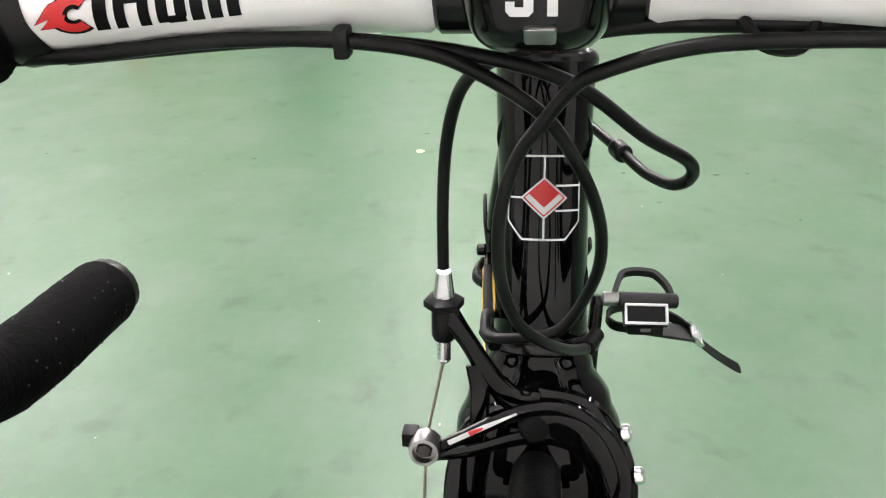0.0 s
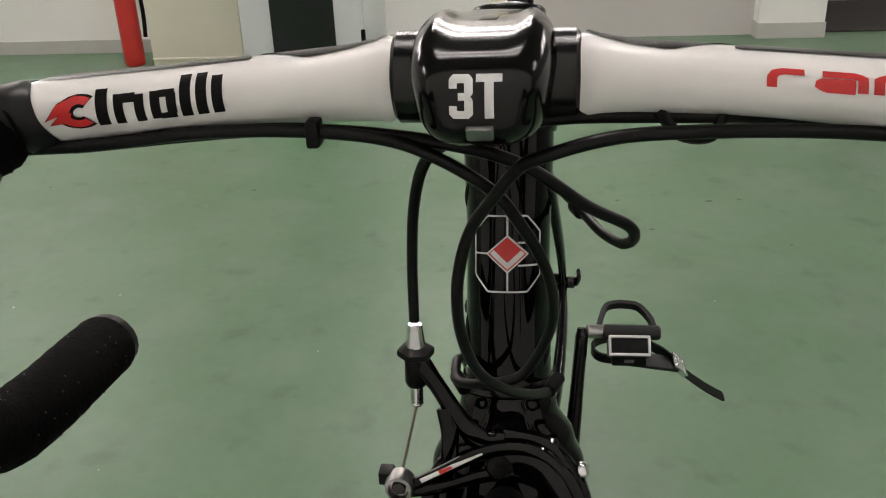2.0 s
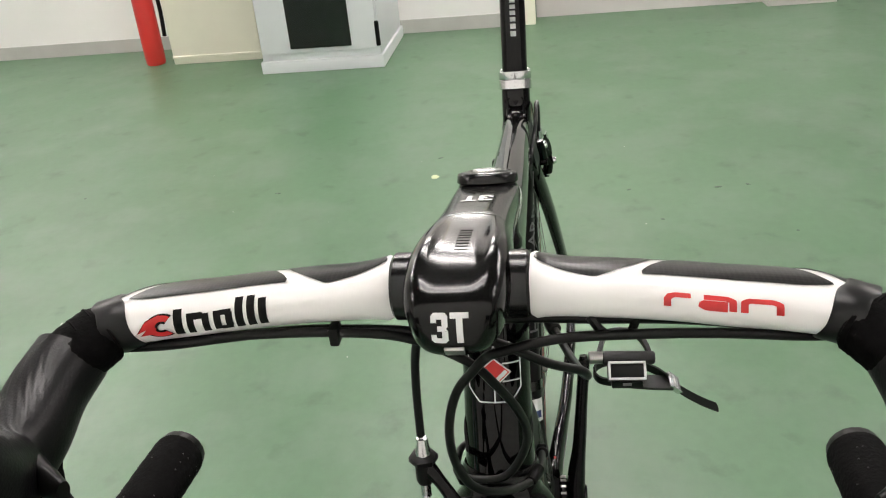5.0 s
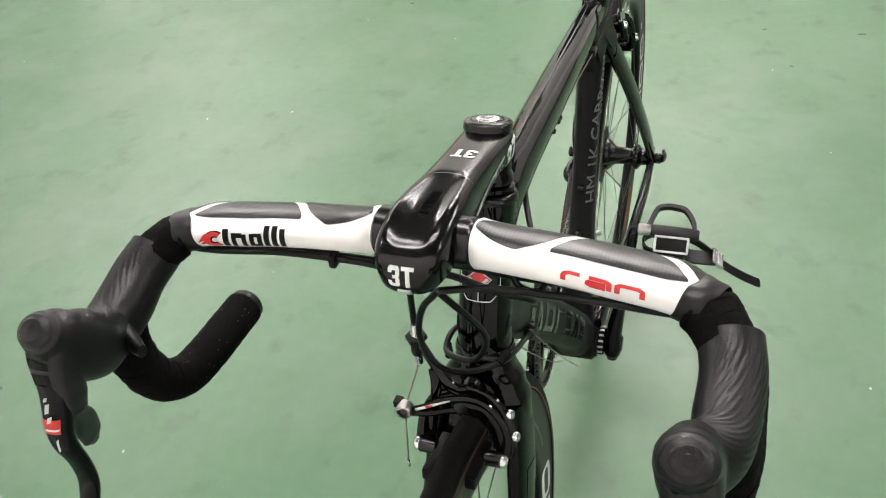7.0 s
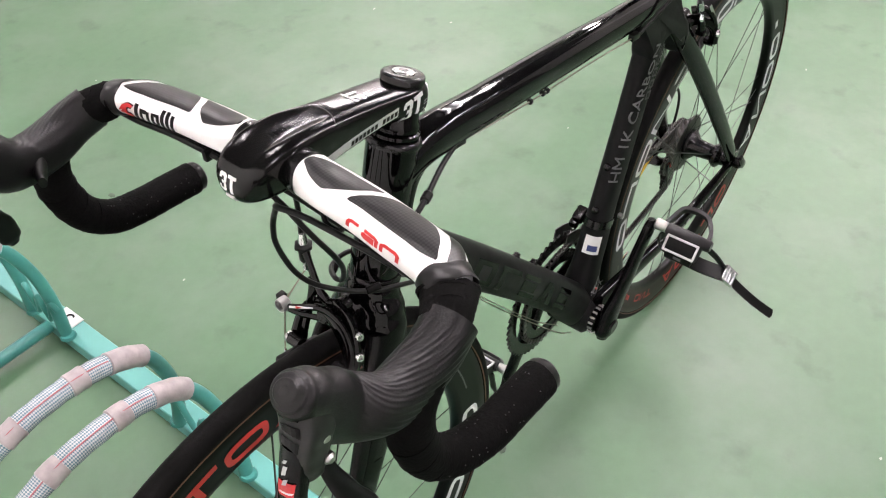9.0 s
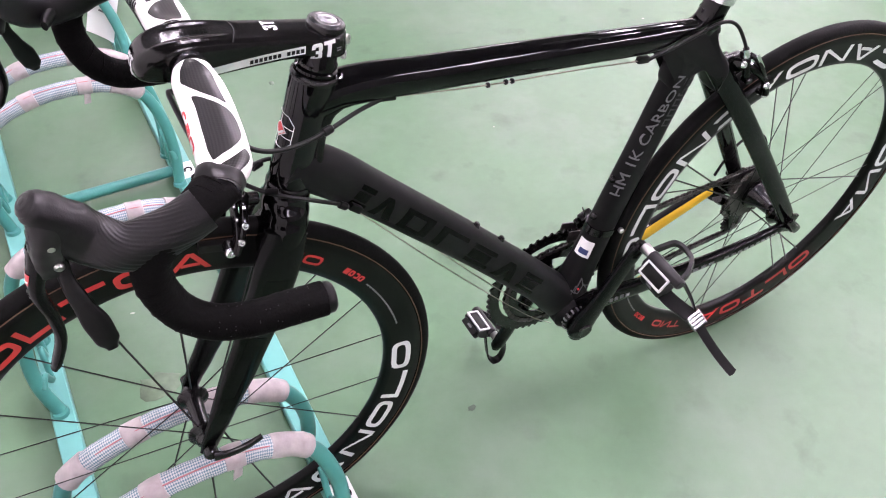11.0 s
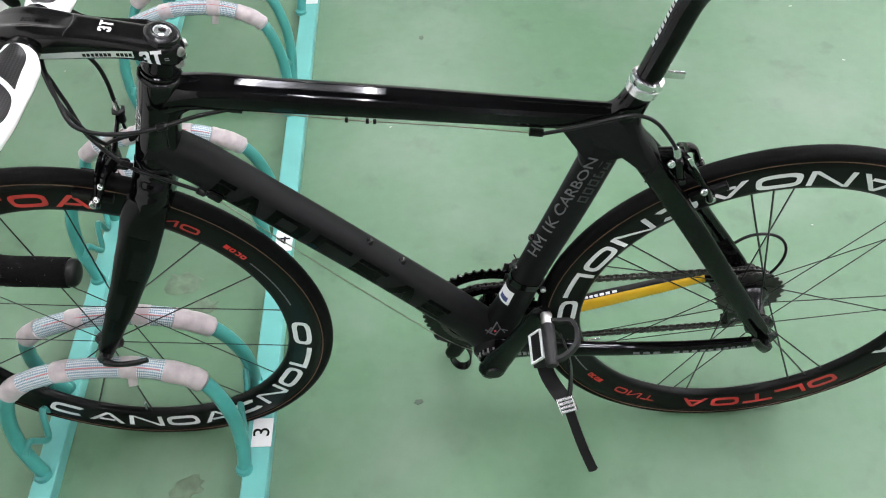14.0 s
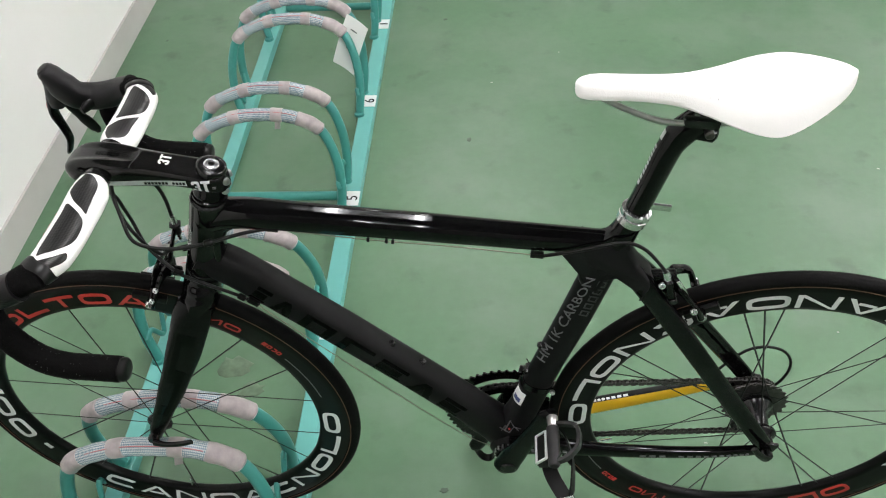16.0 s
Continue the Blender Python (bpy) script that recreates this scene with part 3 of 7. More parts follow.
def paper_notice():
    ob = thing("paper_notice", "white paper notice hung on a rack hoop", "notice")
    bm = bmesh.new()
    n = 8
    rows = []
    for i in range(n + 1):
        u = i / n
        row = []
        for j in range(n + 1):
            v = j / n
            p = Vector((0.140, 1.325, 0.302)).lerp(Vector((0.194, 1.325, 0.252)), u)
            p = p + Vector((-0.055 * v, -0.030 * v + 0.006 * math.sin(u * 3), -0.135 * v + 0.006 * math.sin(v * 3.1)))
            row.append(p)
        rows.append(row)
    top = [[bm.verts.new(p) for p in row] for row in rows]
    bot = [[bm.verts.new(p - Vector((0, -0.0008, 0.001))) for p in row] for row in rows]
    for i in range(n):
        for j in range(n):
            bm.faces.new((top[i][j], top[i + 1][j], top[i + 1][j + 1], top[i][j + 1]))
            bm.faces.new((bot[i][j], bot[i][j + 1], bot[i + 1][j + 1], bot[i + 1][j]))
    part("sheet", bm, M_PAPER, ob)
    for w, (u, v) in ((0.03, (0.5, 0.35)), (0.045, (0.5, 0.5)), (0.025, (0.55, 0.65))):
        p = rows[int(u * n)][int(v * n)] + Vector((0, -0.002, 0.0006))
        bm = bmesh.new()
        block(bm, p, (w * 0.7, 0.0004, 0.004), (0, 43, 0))
        part("print_bar", bm, M_GREYDECAL, ob, "faint printed line")
    return ob


paper_notice()


# ---- stains and chips on the floor ----
def blotch(x, y, r, mat, name, label, stretch=1.0, turn=0.0, h=0.0015):
    bm = bmesh.new()
    rnd = random.Random(int(x * 1000) * 7 + int(y * 1000))
    n = 18
    c, s = math.cos(turn), math.sin(turn)
    ring = []
    for k in range(n):
        a = k * 2 * math.pi / n
        q = r * (0.72 + 0.45 * rnd.random())
        px, py = q * math.cos(a) * stretch, q * math.sin(a)
        ring.append((x + px * c - py * s, y + px * s + py * c))
    top = [bm.verts.new((px, py, h)) for px, py in ring]
    base = [bm.verts.new((x + (px - x) * 1.08, y + (py - y) * 1.08, 0.0002)) for px, py in ring]
    bm.faces.new(top)
    for k in range(n):
        bm.faces.new((base[k], base[(k + 1) % n], top[(k + 1) % n], top[k]))
    tagged(part(name, bm, mat), label, "floor mark", "marks on the floor", "structure")


blotch(0.457, 0.035, 0.006, M_STAIN, "floor_spot", "small dark spot on the green floor", 1.5)
blotch(2.39, 0.35, 0.012, M_SPECK, "floor_chip", "pale yellowish chip on the green floor", 1.5)
for bx, by, br in ((0.16, -0.055, 0.012), (0.02, 0.27, 0.02), (-0.03, 0.33, 0.028), (0.05, -0.12, 0.02)):
    blotch(bx, by, br, M_STAINRED, "floor_stain", "brownish stain on the green floor", 1.4, bx * 9)
rnd = random.Random(4)
for _ in range(46):
    fx, fy = rnd.uniform(-0.6, 2.6), rnd.uniform(-0.9, 2.2)
    if rnd.random() < 0.6:
        blotch(fx, fy, rnd.uniform(0.0010, 0.0022), M_FLECK, "floor_chip", "tiny pale chip on the green floor", rnd.uniform(1, 2.5), rnd.uniform(0, 3), 0.0008)
    else:
        blotch(fx, fy, rnd.uniform(0.003, 0.007), M_STAIN, "floor_spot", "small dark spot on the green floor", rnd.uniform(1, 2), rnd.uniform(0, 3), 0.0006)
for rx, ry in ((-0.215, -0.07), (-0.212, -0.10)):
    blotch(rx, ry, 0.012, M_RUST, "rust_stain", "rust stain on the floor beside the rack", 1.2)


# ---- bicycle ----
FRONT_HUB, REAR_HUB, BB = Vector((0, 0, 0.334)), Vector((0.985, 0, 0.334)), Vector((0.583, 0, 0.270))
HT0, HT1 = Vector((0.152, 0, 0.660)), Vector((0.1995, 0, 0.815))
AXIS = (HT1 - HT0).normalized()
STEER = Matrix.Translation(HT0) @ Matrix.Rotation(radians(-2.0), 4, AXIS) @ Matrix.Translation(-HT0)
bike = thing("bicycle", "black carbon road bicycle with white handlebar, front wheel in the rack", "bicycle")


def fpart(name, bm, mat, parent, label="", smooth=True):
    """A part that turns with the fork."""
    bm.transform(STEER)
    return part(name, bm, mat, parent, label, smooth)


# frame
class RidgedTube(Loft):
    """A tube with a low roof and a ridge low on each flank; towards its ends (exponent under 3) it turns oval."""

    roof = smoothed([(1.0, -0.25, 0), (1.0, 0.12, 0), (0.90, 0.62, 0), (0.68, 1.06, 0), (0.34, 1.37, 0), (0, 1.52, 0)], 12)
    keel = smoothed([(1.0, -0.25, 0), (0.90, -0.72, 0), (0.70, -1.10, 0), (0.34, -1.24, 0), (0, -1.27, 0)], 12)

    def at(self, s, th, off=0.0):
        x = min(max(s, 0), 1) * self.n
        i = min(int(x), self.n - 1)
        co, si = math.cos(radians(th)), math.sin(radians(th))
        side = self.roof if si >= 0 else self.keel
        lift = math.degrees(math.asin(min(1.0, abs(si)))) / 90
        p = side[round(lift * (len(side) - 1))]
        out = []
        for k in (i, i + 1):
            c, a, b, e = self.rows[k]
            _, w, u = self.axes(k)
            f = min(1.0, max(0.0, (e - 2.3) / 0.7))
            pw = co * (1 - f) + math.copysign(p.x, co) * f
            pu = si * (1 - f) + p.y * f
            out.append(c + w * pw * (a + off) + u * pu * (b + off))
        return out[0].lerp(out[1], x - i)


top_tube = RidgedTube([((0.182, 0, 0.782), 0.0225, 0.0225, 2.4), ((0.235, 0, 0.790), 0.0200, 0.0185, 2.6), ((0.33, 0, 0.779), 0.0184, 0.0143, 3.0),
                 ((0.47, 0, 0.762), 0.0180, 0.0138, 3.0), ((0.60, 0, 0.745), 0.0166, 0.0134, 3.0), ((0.70, 0, 0.733), 0.0155, 0.0140, 2.8), ((0.73, 0, 0.728), 0.0140, 0.0170, 2.3)], (0, 1, 0))
down_tube = Loft([((0.160, 0, 0.715), 0.0225, 0.0300, 2.2), ((0.205, 0, 0.683), 0.0235, 0.0290, 2.4), ((0.265, 0, 0.624), 0.0240, 0.0265, 2.7), ((0.40, 0, 0.483), 0.0250, 0.0265, 2.8),
                  ((0.52, 0, 0.352), 0.0270, 0.0285, 2.6), ((0.575, 0, 0.285), 0.0300, 0.0330, 2.3)], (0, 1, 0))
head_tube = Loft([((0.1595, 0, 0.686), 0.0230, 0.0240, 2.0), ((0.1690, 0, 0.717), 0.0222, 0.0238, 2.0), ((0.182, 0, 0.758), 0.0218, 0.0235, 2.0), ((0.1990, 0, 0.8135), 0.0235, 0.0245, 2.0)], (0, 1, 0))
seat_tube = Loft([((0.584, 0, 0.275), 0.0300, 0.0300, 2.2), ((0.612, 0, 0.360), 0.0200, 0.0250, 2.3), ((0.640, 0, 0.455), 0.0170, 0.0230, 2.4), ((0.678, 0, 0.575), 0.0160, 0.0240, 2.4),
                  ((0.709, 0, 0.680), 0.0160, 0.0235, 2.4), ((0.728, 0, 0.735), 0.0163, 0.0195, 2.2), ((0.742, 0, 0.774), 0.0165, 0.0165, 2.0)], (0, 1, 0))
for nm, lf, mt, lb in (("top_tube", top_tube, M_GLOSS, "gloss black top tube"), ("down_tube", down_tube, M_MATTE, "matte black down tube"),
                       ("head_tube", head_tube, M_GLOSS, "gloss black head tube"), ("seat_tube", seat_tube, M_MATTE, "matte black seat tube")):
    bm = bmesh.new()
    lf.mesh(bm, 72 if lf is top_tube else 36)
    part(nm, bm, mt, bike, lb)
# webs that round the inner corners of the frame
for nm, secs, mt in (("head_gusset", [((0.214, 0, 0.788), 0.0180, 0.026, 2.4), ((0.2035, 0, 0.769), 0.0185, 0.0125, 2.4), ((0.1960, 0, 0.750), 0.0187, 0.0100, 2.4), ((0.1930, 0, 0.732), 0.0190, 0.0090, 2.4), ((0.1900, 0, 0.710), 0.0195, 0.0080, 2.4)], M_GLOSS),):
    lf = Loft(secs, (0, 1, 0))
    bm = bmesh.new()
    lf.mesh(bm, 24)
    part(nm, bm, mt, bike)


def web(outline, width, per=5):
    """A rounded plate of the frame, standing along y = 0; outline: x, z round it; width: half its thickness as a function of x."""
    ring = [Vector(p) for p in smoothed([(x, 0, z) for x, z in outline + outline[:1]], per)][:-1]
    n = len(ring)
    turn = sum(ring[k].x * ring[(k + 1) % n].z - ring[(k + 1) % n].x * ring[k].z for k in range(n))
    side = []
    for k in range(n):
        d = (ring[(k + 1) % n] - ring[k - 1]).normalized()
        side.append(Vector((-d.z, 0, d.x)) * (1 if turn > 0 else -1))
    bm = bmesh.new()
    rings = []
    for sgn in (-1, 1):
        rounds = [(0.0125, 1.0), (0.0092, 0.975), (0.0060, 0.91), (0.0032, 0.79), (0.0012, 0.60), (0.0, 0.32)]
        for inset, y in rounds if sgn < 0 else rounds[::-1]:
            rings.append([p + q * inset + Vector((0, sgn * y * width(p.x), 0)) for p, q in zip(ring, side)])
    skin(bm, rings, caps=False)
    faces = [bm.faces.new([bm.verts.new(p) for p in edge]) for edge in (rings[0][::-1], rings[-1])]
    bmesh.ops.triangulate(bm, faces=faces, ngon_method="EAR_CLIP")
    return bm


def junction_width(x):
    f = min(1.0, max(0.0, (x - 0.742) / 0.034))
    g = min(1.0, max(0.0, (x - 0.640) / 0.040))
    return 0.0110 + 0.0055 * g * g * (3 - 2 * g) + 0.0085 * f * f * (3 - 2 * f)


part("seat_junction", web([(0.630, 0.742), (0.6280, 0.7280), (0.6400, 0.7225), (0.6584, 0.7205), (0.669, 0.7155), (0.6777, 0.7055), (0.6810, 0.6960), (0.6815, 0.6856), (0.679, 0.668), (0.690, 0.645), (0.708, 0.638), (0.7185, 0.6543),
                          (0.7239, 0.6691), (0.7305, 0.678), (0.742, 0.672), (0.7562, 0.6489), (0.768, 0.632), (0.781, 0.655), (0.7784, 0.674), (0.7576, 0.7036), (0.7491, 0.7213), (0.7465, 0.735), (0.7440, 0.744), (0.7290, 0.742), (0.700, 0.742), (0.665, 0.744)], junction_width),
     M_MATTE, bike, "smooth matte black junction of seat tube, top tube and stays")
part("top_web", web([(0.672, 0.738), (0.692, 0.7462), (0.706, 0.7480), (0.715, 0.7555), (0.7225, 0.768), (0.730, 0.771), (0.737, 0.760), (0.734, 0.742), (0.712, 0.732), (0.690, 0.731)], lambda x: 0.0130), M_GLOSS, bike)
bm = bmesh.new()
Loft([((0.7265, 0, 0.7305), 0.0166, 0.0190, 2.2), ((0.7310, 0, 0.7430), 0.0172, 0.0188, 2.1), ((0.7420, 0, 0.7740), 0.0171, 0.0171, 2.0)], (0, 1, 0)).mesh(bm, 32)
part("seat_tube_end", bm, M_GLOSS, bike, "gloss black end of the seat tube")
for s in (-1, 1):
    stay = Loft([((0.735, s * 0.008, 0.705), 0.007, 0.016, 2.2), ((0.775, s * 0.0175, 0.652), 0.0085, 0.0165, 2.3), ((0.835, s * 0.034, 0.566), 0.0085, 0.0155, 2.3), ((0.91, s * 0.052, 0.452), 0.0075, 0.0150, 2.3),
                 ((0.965, s * 0.062, 0.368), 0.0065, 0.0140, 2.2), ((0.985, s * 0.063, 0.336), 0.005, 0.0125, 2.2)], (0, 1, 0))
    bm = bmesh.new()
    stay.mesh(bm, 20)
    part("seat_stay", bm, M_GLOSS, bike, "gloss black seat stay")
    chain_stay = Loft([((0.590, s * 0.026, 0.275), 0.013, 0.026, 2.3), ((0.66, s * 0.036, 0.286 - 0.006 * (s > 0)), 0.0095, 0.0190, 2.4), ((0.76, s * 0.050, 0.298 - 0.008 * (s > 0)), 0.0085, 0.0140, 2.4), ((0.88, s * 0.060, 0.312 + 0.005 * (s > 0)), 0.0080, 0.0115, 2.3),
                       ((0.965, s * 0.064, 0.326), 0.0065, 0.0110, 2.2), ((0.990, s * 0.064, 0.332), 0.004, 0.010, 2.2)], (0, 1, 0))
    bm = bmesh.new()
    chain_stay.mesh(bm, 20)
    cs = part("chain_stay", bm, M_GLOSS, bike)
    if s < 0:
        bm = bmesh.new()
        for k in range(14):
            a = 0.46 + k * 0.024
            if k != 3:
                chain_stay.patch(bm, [(a, 172), (a + 0.015, 172), (a + 0.015, 190), (a, 190)], 0.0004, 2, 3)
        part("stay_lettering", bm, M_GREYDECAL, cs, "small grey printed marks", smooth=False)
        bm = bmesh.new()
        for k in range(7):
            a = 0.10 + k * 0.022
            chain_stay.patch(bm, [(a, 172), (a + 0.015, 172), (a + 0.015, 190), (a, 190)], 0.0004, 2, 3)
        part("stay_lettering", bm, M_GREYDECAL, cs, "small grey printed marks", smooth=False)
    else:
        guard = Loft([((0.700, s * 0.042, 0.2805), 0.0100, 0.0185, 2.4), ((0.76, s * 0.050, 0.2890), 0.0098, 0.0172, 2.4), ((0.85, s * 0.058, 0.3085), 0.0095, 0.0150, 2.3), ((0.925, s * 0.062, 0.3290), 0.0088, 0.0120, 2.3)], (0, 1, 0))
        bm = bmesh.new()
        guard.mesh(bm, 20)
        g = part("stay_guard", bm, M_YELLOW, cs, "yellow tape wrapped round the chain stay")
        bm = bmesh.new()
        guard.patch(bm, [(0.0, 40), (1.0, 40), (1.0, 122), (0.0, 122)], 0.0007, 24, 6)
        part("guard_band", bm, M_PLASTIC, g, "dark upper band")
        bm = bmesh.new()
        for k in range(10):
            a = 0.06 + k * 0.040
            guard.patch(bm, [(a, 96), (a + 0.028, 96), (a + 0.028, 116), (a, 116)], 0.0012, 2, 2)
        part("guard_lettering", bm, M_RIMWHITE, g, "white printed marks", smooth=False)
    # dropout
    bm = bmesh.new()
    block(bm, (0.984, s * 0.0655, 0.334), (0.030, 0.006, 0.036), (0, 20, 0), 0.002)
    part("dropout", bm, M_BLACKMETAL, bike)
bm = bmesh.new()
rod(bm, BB + Vector((0, -0.036, 0)), BB + Vector((0, 0.036, 0)), 0.030, n=32)
part("bottom_bracket_shell", bm, M_MATTE, bike)
for s in (-1, 1):
    bm = bmesh.new()
    rod(bm, BB + Vector((0, s * 0.036, 0)), BB + Vector((0, s * 0.046, 0)), 0.0225, n=32)
    part("bearing_cup", bm, M_BLACKMETAL, bike, "black notched bearing cup")
    bm = bmesh.new()
    for k in range(16):
        a = k * math.pi / 8
        block(bm, BB + Vector((math.cos(a) * 0.0222, s * 0.041, math.sin(a) * 0.0222)), (0.003, 0.007, 0.003), (0, -math.degrees(a), 0), 0.0005)
    part("cup_notches", bm, M_STEEL, bike)

# down tube marks: seven dark glossy shapes, each a hollow or barred block
for k in range(7):
    bm = bmesh.new()
    a, w = 0.300 + k * 0.070, 0.055
    lo, hi = 156, 206
    bar_t, up_t = 13, 0.014
    if k in (0, 4, 6):
        quads = [((a, lo), (a + w, lo + bar_t)), ((a, (lo + hi) / 2 - 8), (a + w * 0.85, (lo + hi) / 2 + 8)), ((a, hi - bar_t), (a + w, hi))]
    elif k == 2:
        quads = [((a, lo), (a + w, lo + bar_t)), ((a, hi - bar_t), (a + w, hi)), ((a, lo + bar_t), (a + up_t, hi - bar_t)), ((a + w - up_t, lo + bar_t), (a + w, hi - bar_t))]
    elif k in (1, 5):
        quads = []
        for c0, c1, e0, e1 in ((0.0, 0.32, 0.36, 0.62), (0.68, 1.0, 0.38, 0.64)):
            down_tube.patch(bm, [(a + w * c0, hi), (a + w * c1, hi), (a + w * e1, lo), (a + w * e0, lo)], 0.0006)
    else:
        quads = [((a, lo), (a + up_t, hi)), ((a + up_t, lo), (a + w, lo + bar_t))]
    for (s0, t0), (s1, t1) in quads:
        down_tube.patch(bm, [(s0, t0), (s1, t0), (s1, t1), (s0, t1)], 0.0006)
    part("tube_mark", bm, M_DECAL_BLACK, bike, "glossy black block shape on the down tube")

# seat tube lettering
sd = (Vector((0.700, 0, 0.679)) - Vector((0.637, 0, 0.488))).normalized()
t = lettering("HM 1K CARBON", 0.0185, 0.0003)
w = max(v.co.x for v in t.verts) - min(v.co.x for v in t.verts)
for v in t.verts:
    v.co.x *= 0.200 / w
across = Vector((-sd.z, 0, sd.x))
t.transform(basis(sd, across, Vector((0.6645, -0.0168, 0.5845))))
# the print follows the round of the tube
axis_d = (Vector((0.709, 0, 0.680)) - Vector((0.640, 0, 0.455))).normalized()
axis_n = Vector((-axis_d.z, 0, axis_d.x))
AXIS_P = Vector((0.640, 0, 0.455))
for k in range(-5, 6):
    bmesh.ops.bisect_plane(t, geom=t.verts[:] + t.edges[:] + t.faces[:], plane_co=AXIS_P + axis_n * (0.004 * k), plane_no=axis_n)
for v in t.verts:
    d = min(0.95, abs((v.co - AXIS_P).dot(axis_n)) / 0.0238)
    up = min(1.0, max(0.0, (v.co.z - 0.605) / 0.050))
    v.co.y = v.co.y + 0.0168 - 0.0003 - (1 - up) * 0.0164 * (1 - d ** 2.4) ** (1 / 2.4) - up * 0.0174
part("tube_lettering", t, M_TUBEPRINT, bike, "grey printed line on the seat tube", smooth=False)
for k in range(5):
    bm = bmesh.new()
    for e in (-0.0052, 0.0052):
        a = Vector((0.691, -0.0160, 0.604)) + sd * (k * 0.016)
        block(bm, a + Vector((-sd.z, 0, sd.x)) * e, (0.0115, 0.0006, 0.0022), basis(sd, (0, 1, 0), (0, 0, 0)).to_3x3(), 0.0)
        block(bm, a + sd * e * 0.9, (0.0022, 0.0006, 0.0105), basis(sd, (0, 1, 0), (0, 0, 0)).to_3x3(), 0.0)
    part("tube_mark", bm, M_DIMDECAL, bike, "faint grey hollow shape", smooth=False)
bm = bmesh.new()
seat_tube.patch(bm, [(0.190, 84), (0.243, 84), (0.243, 152), (0.190, 152)], 0.0006, 6, 12)
st = part("tube_sticker", bm, M_LABEL, bike, "white sticker with a blue mark")
bm = bmesh.new()
seat_tube.patch(bm, [(0.199, 98), (0.216, 98), (0.216, 140), (0.199, 140)], 0.0010, 4, 6)
part("sticker_print", bm, M_BLUE, st, "blue print")
# small emblem by the bottom bracket
bm = bmesh.new()
for line in ([(0.5700, 0.3340), (0.5775, 0.3250), (0.5870, 0.3540), (0.5925, 0.3350), (0.6040, 0.3300)], [(0.5790, 0.3400), (0.5720, 0.3240)], [(0.5950, 0.3345), (0.6000, 0.3240)], [(0.5775, 0.3250), (0.5850, 0.3190), (0.5925, 0.3350)]):
    band(bm, [(x, -0.0318, z) for x, z in line], 0.0026, 0.0006, (0.3, 0, 1))
part("frame_emblem", bm, M_TUBEPRINT, bike, "thin grey line emblem", smooth=False)
bm = bmesh.new()
rod(bm, (0.5850, -0.0330, 0.3290), (0.5850, -0.0300, 0.3290), 0.0016, n=8)
part("emblem_dot", bm, M_RED, bike, "small red dot")

# head badge: red diamond in thin pale lines
def on_head(u, v, off=0.0008):
    """u: metres to the bicycle's right; v: metres up the tube from the diamond's centre."""
    z = 0.7606 + v * 0.86
    lo, hi = 0.0, 1.0
    for _ in range(30):
        mid = (lo + hi) / 2
        if head_tube.at(mid, HEAD_FRONT * 90.0).z < z:
            lo = mid
        else:
            hi = mid
    return head_tube.at(lo, HEAD_FRONT * 90.0 - HEAD_FRONT * math.degrees(u * 0.94 / 0.0240), off)


HEAD_FRONT = 1 if head_tube.at(0.5, 90).x < head_tube.at(0.5, -90).x else -1


def badge_line(bm, a, b, w=0.00052, off=0.0007):
    n = 6
    d = Vector((b[0] - a[0], b[1] - a[1])).normalized()
    k = Vector((-d.y, d.x)) * w
    rows = []
    for i in range(n + 1):
        p = Vector(a).lerp(Vector(b), i / n)
        rows.append([bm.verts.new(on_head(p.x + k.x, p.y + k.y, off)), bm.verts.new(on_head(p.x - k.x, p.y - k.y, off))])
    for i in range(n):
        bm.faces.new((rows[i][0], rows[i + 1][0], rows[i + 1][1], rows[i][1]))


def badge_fill(bm, pts, off):
    n = 8
    a, b, c, d = [Vector(p) for p in pts]
    g = [[bm.verts.new(on_head(*a.lerp(b, i / n).lerp(d.lerp(c, i / n), j / n), off)) for j in range(n + 1)] for i in range(n + 1)]
    for i in range(n):
        for j in range(n):
            bm.faces.new((g[i][j], g[i + 1][j], g[i + 1][j + 1], g[i][j + 1]))


outline = [(-0.0115, 0.0213), (0.0115, 0.0213), (0.0205, 0.0122), (0.0205, -0.0120), (0.0115, -0.0213), (-0.0115, -0.0213), (-0.0205, -0.0120), (-0.0205, 0.0122)]
for i in range(8):
    bm = bmesh.new()
    badge_line(bm, outline[i], outline[(i + 1) % 8])
    part("badge_line", bm, M_RIMWHITE, bike, "thin pale line on the head tube")
for a, b in (((0, 0.0213), (0, 0.0105)), ((0, -0.0105), (0, -0.0213)), ((0.0123, 0), (0.0205, 0)), ((-0.006, -0.0065), (-0.0205, -0.0065)), ((-0.006, 0.0063), (-0.0205, 0.0063))):
    bm = bmesh.new()
    badge_line(bm, a, b)
    part("badge_line", bm, M_RIMWHITE, bike, "thin pale line on the head tube")
bm = bmesh.new()
badge_fill(bm, [(0, 0.0108), (0.0125, 0), (0, -0.0108), (-0.0125, 0)], 0.0008)
bd = part("head_badge", bm, M_RIMWHITE, bike, "red and white diamond badge")
bm = bmesh.new()
badge_fill(bm, [(0, 0.0095), (0.0110, 0), (0, -0.0095), (-0.0110, 0)], 0.0011)
part("badge_red", bm, M_RED, bd, "red diamond field")
bm = bmesh.new()
badge_fill(bm, [(0.0098, 0.0002), (0.0000, -0.0086), (0.0000, -0.0048), (0.0076, 0.0022)], 0.0014)
badge_fill(bm, [(-0.0098, 0.0002), (0.0000, -0.0086), (0.0000, -0.0048), (-0.0076, 0.0022)], 0.0014)
part("badge_chevron", bm, M_RIMWHITE, bd, "white chevron")

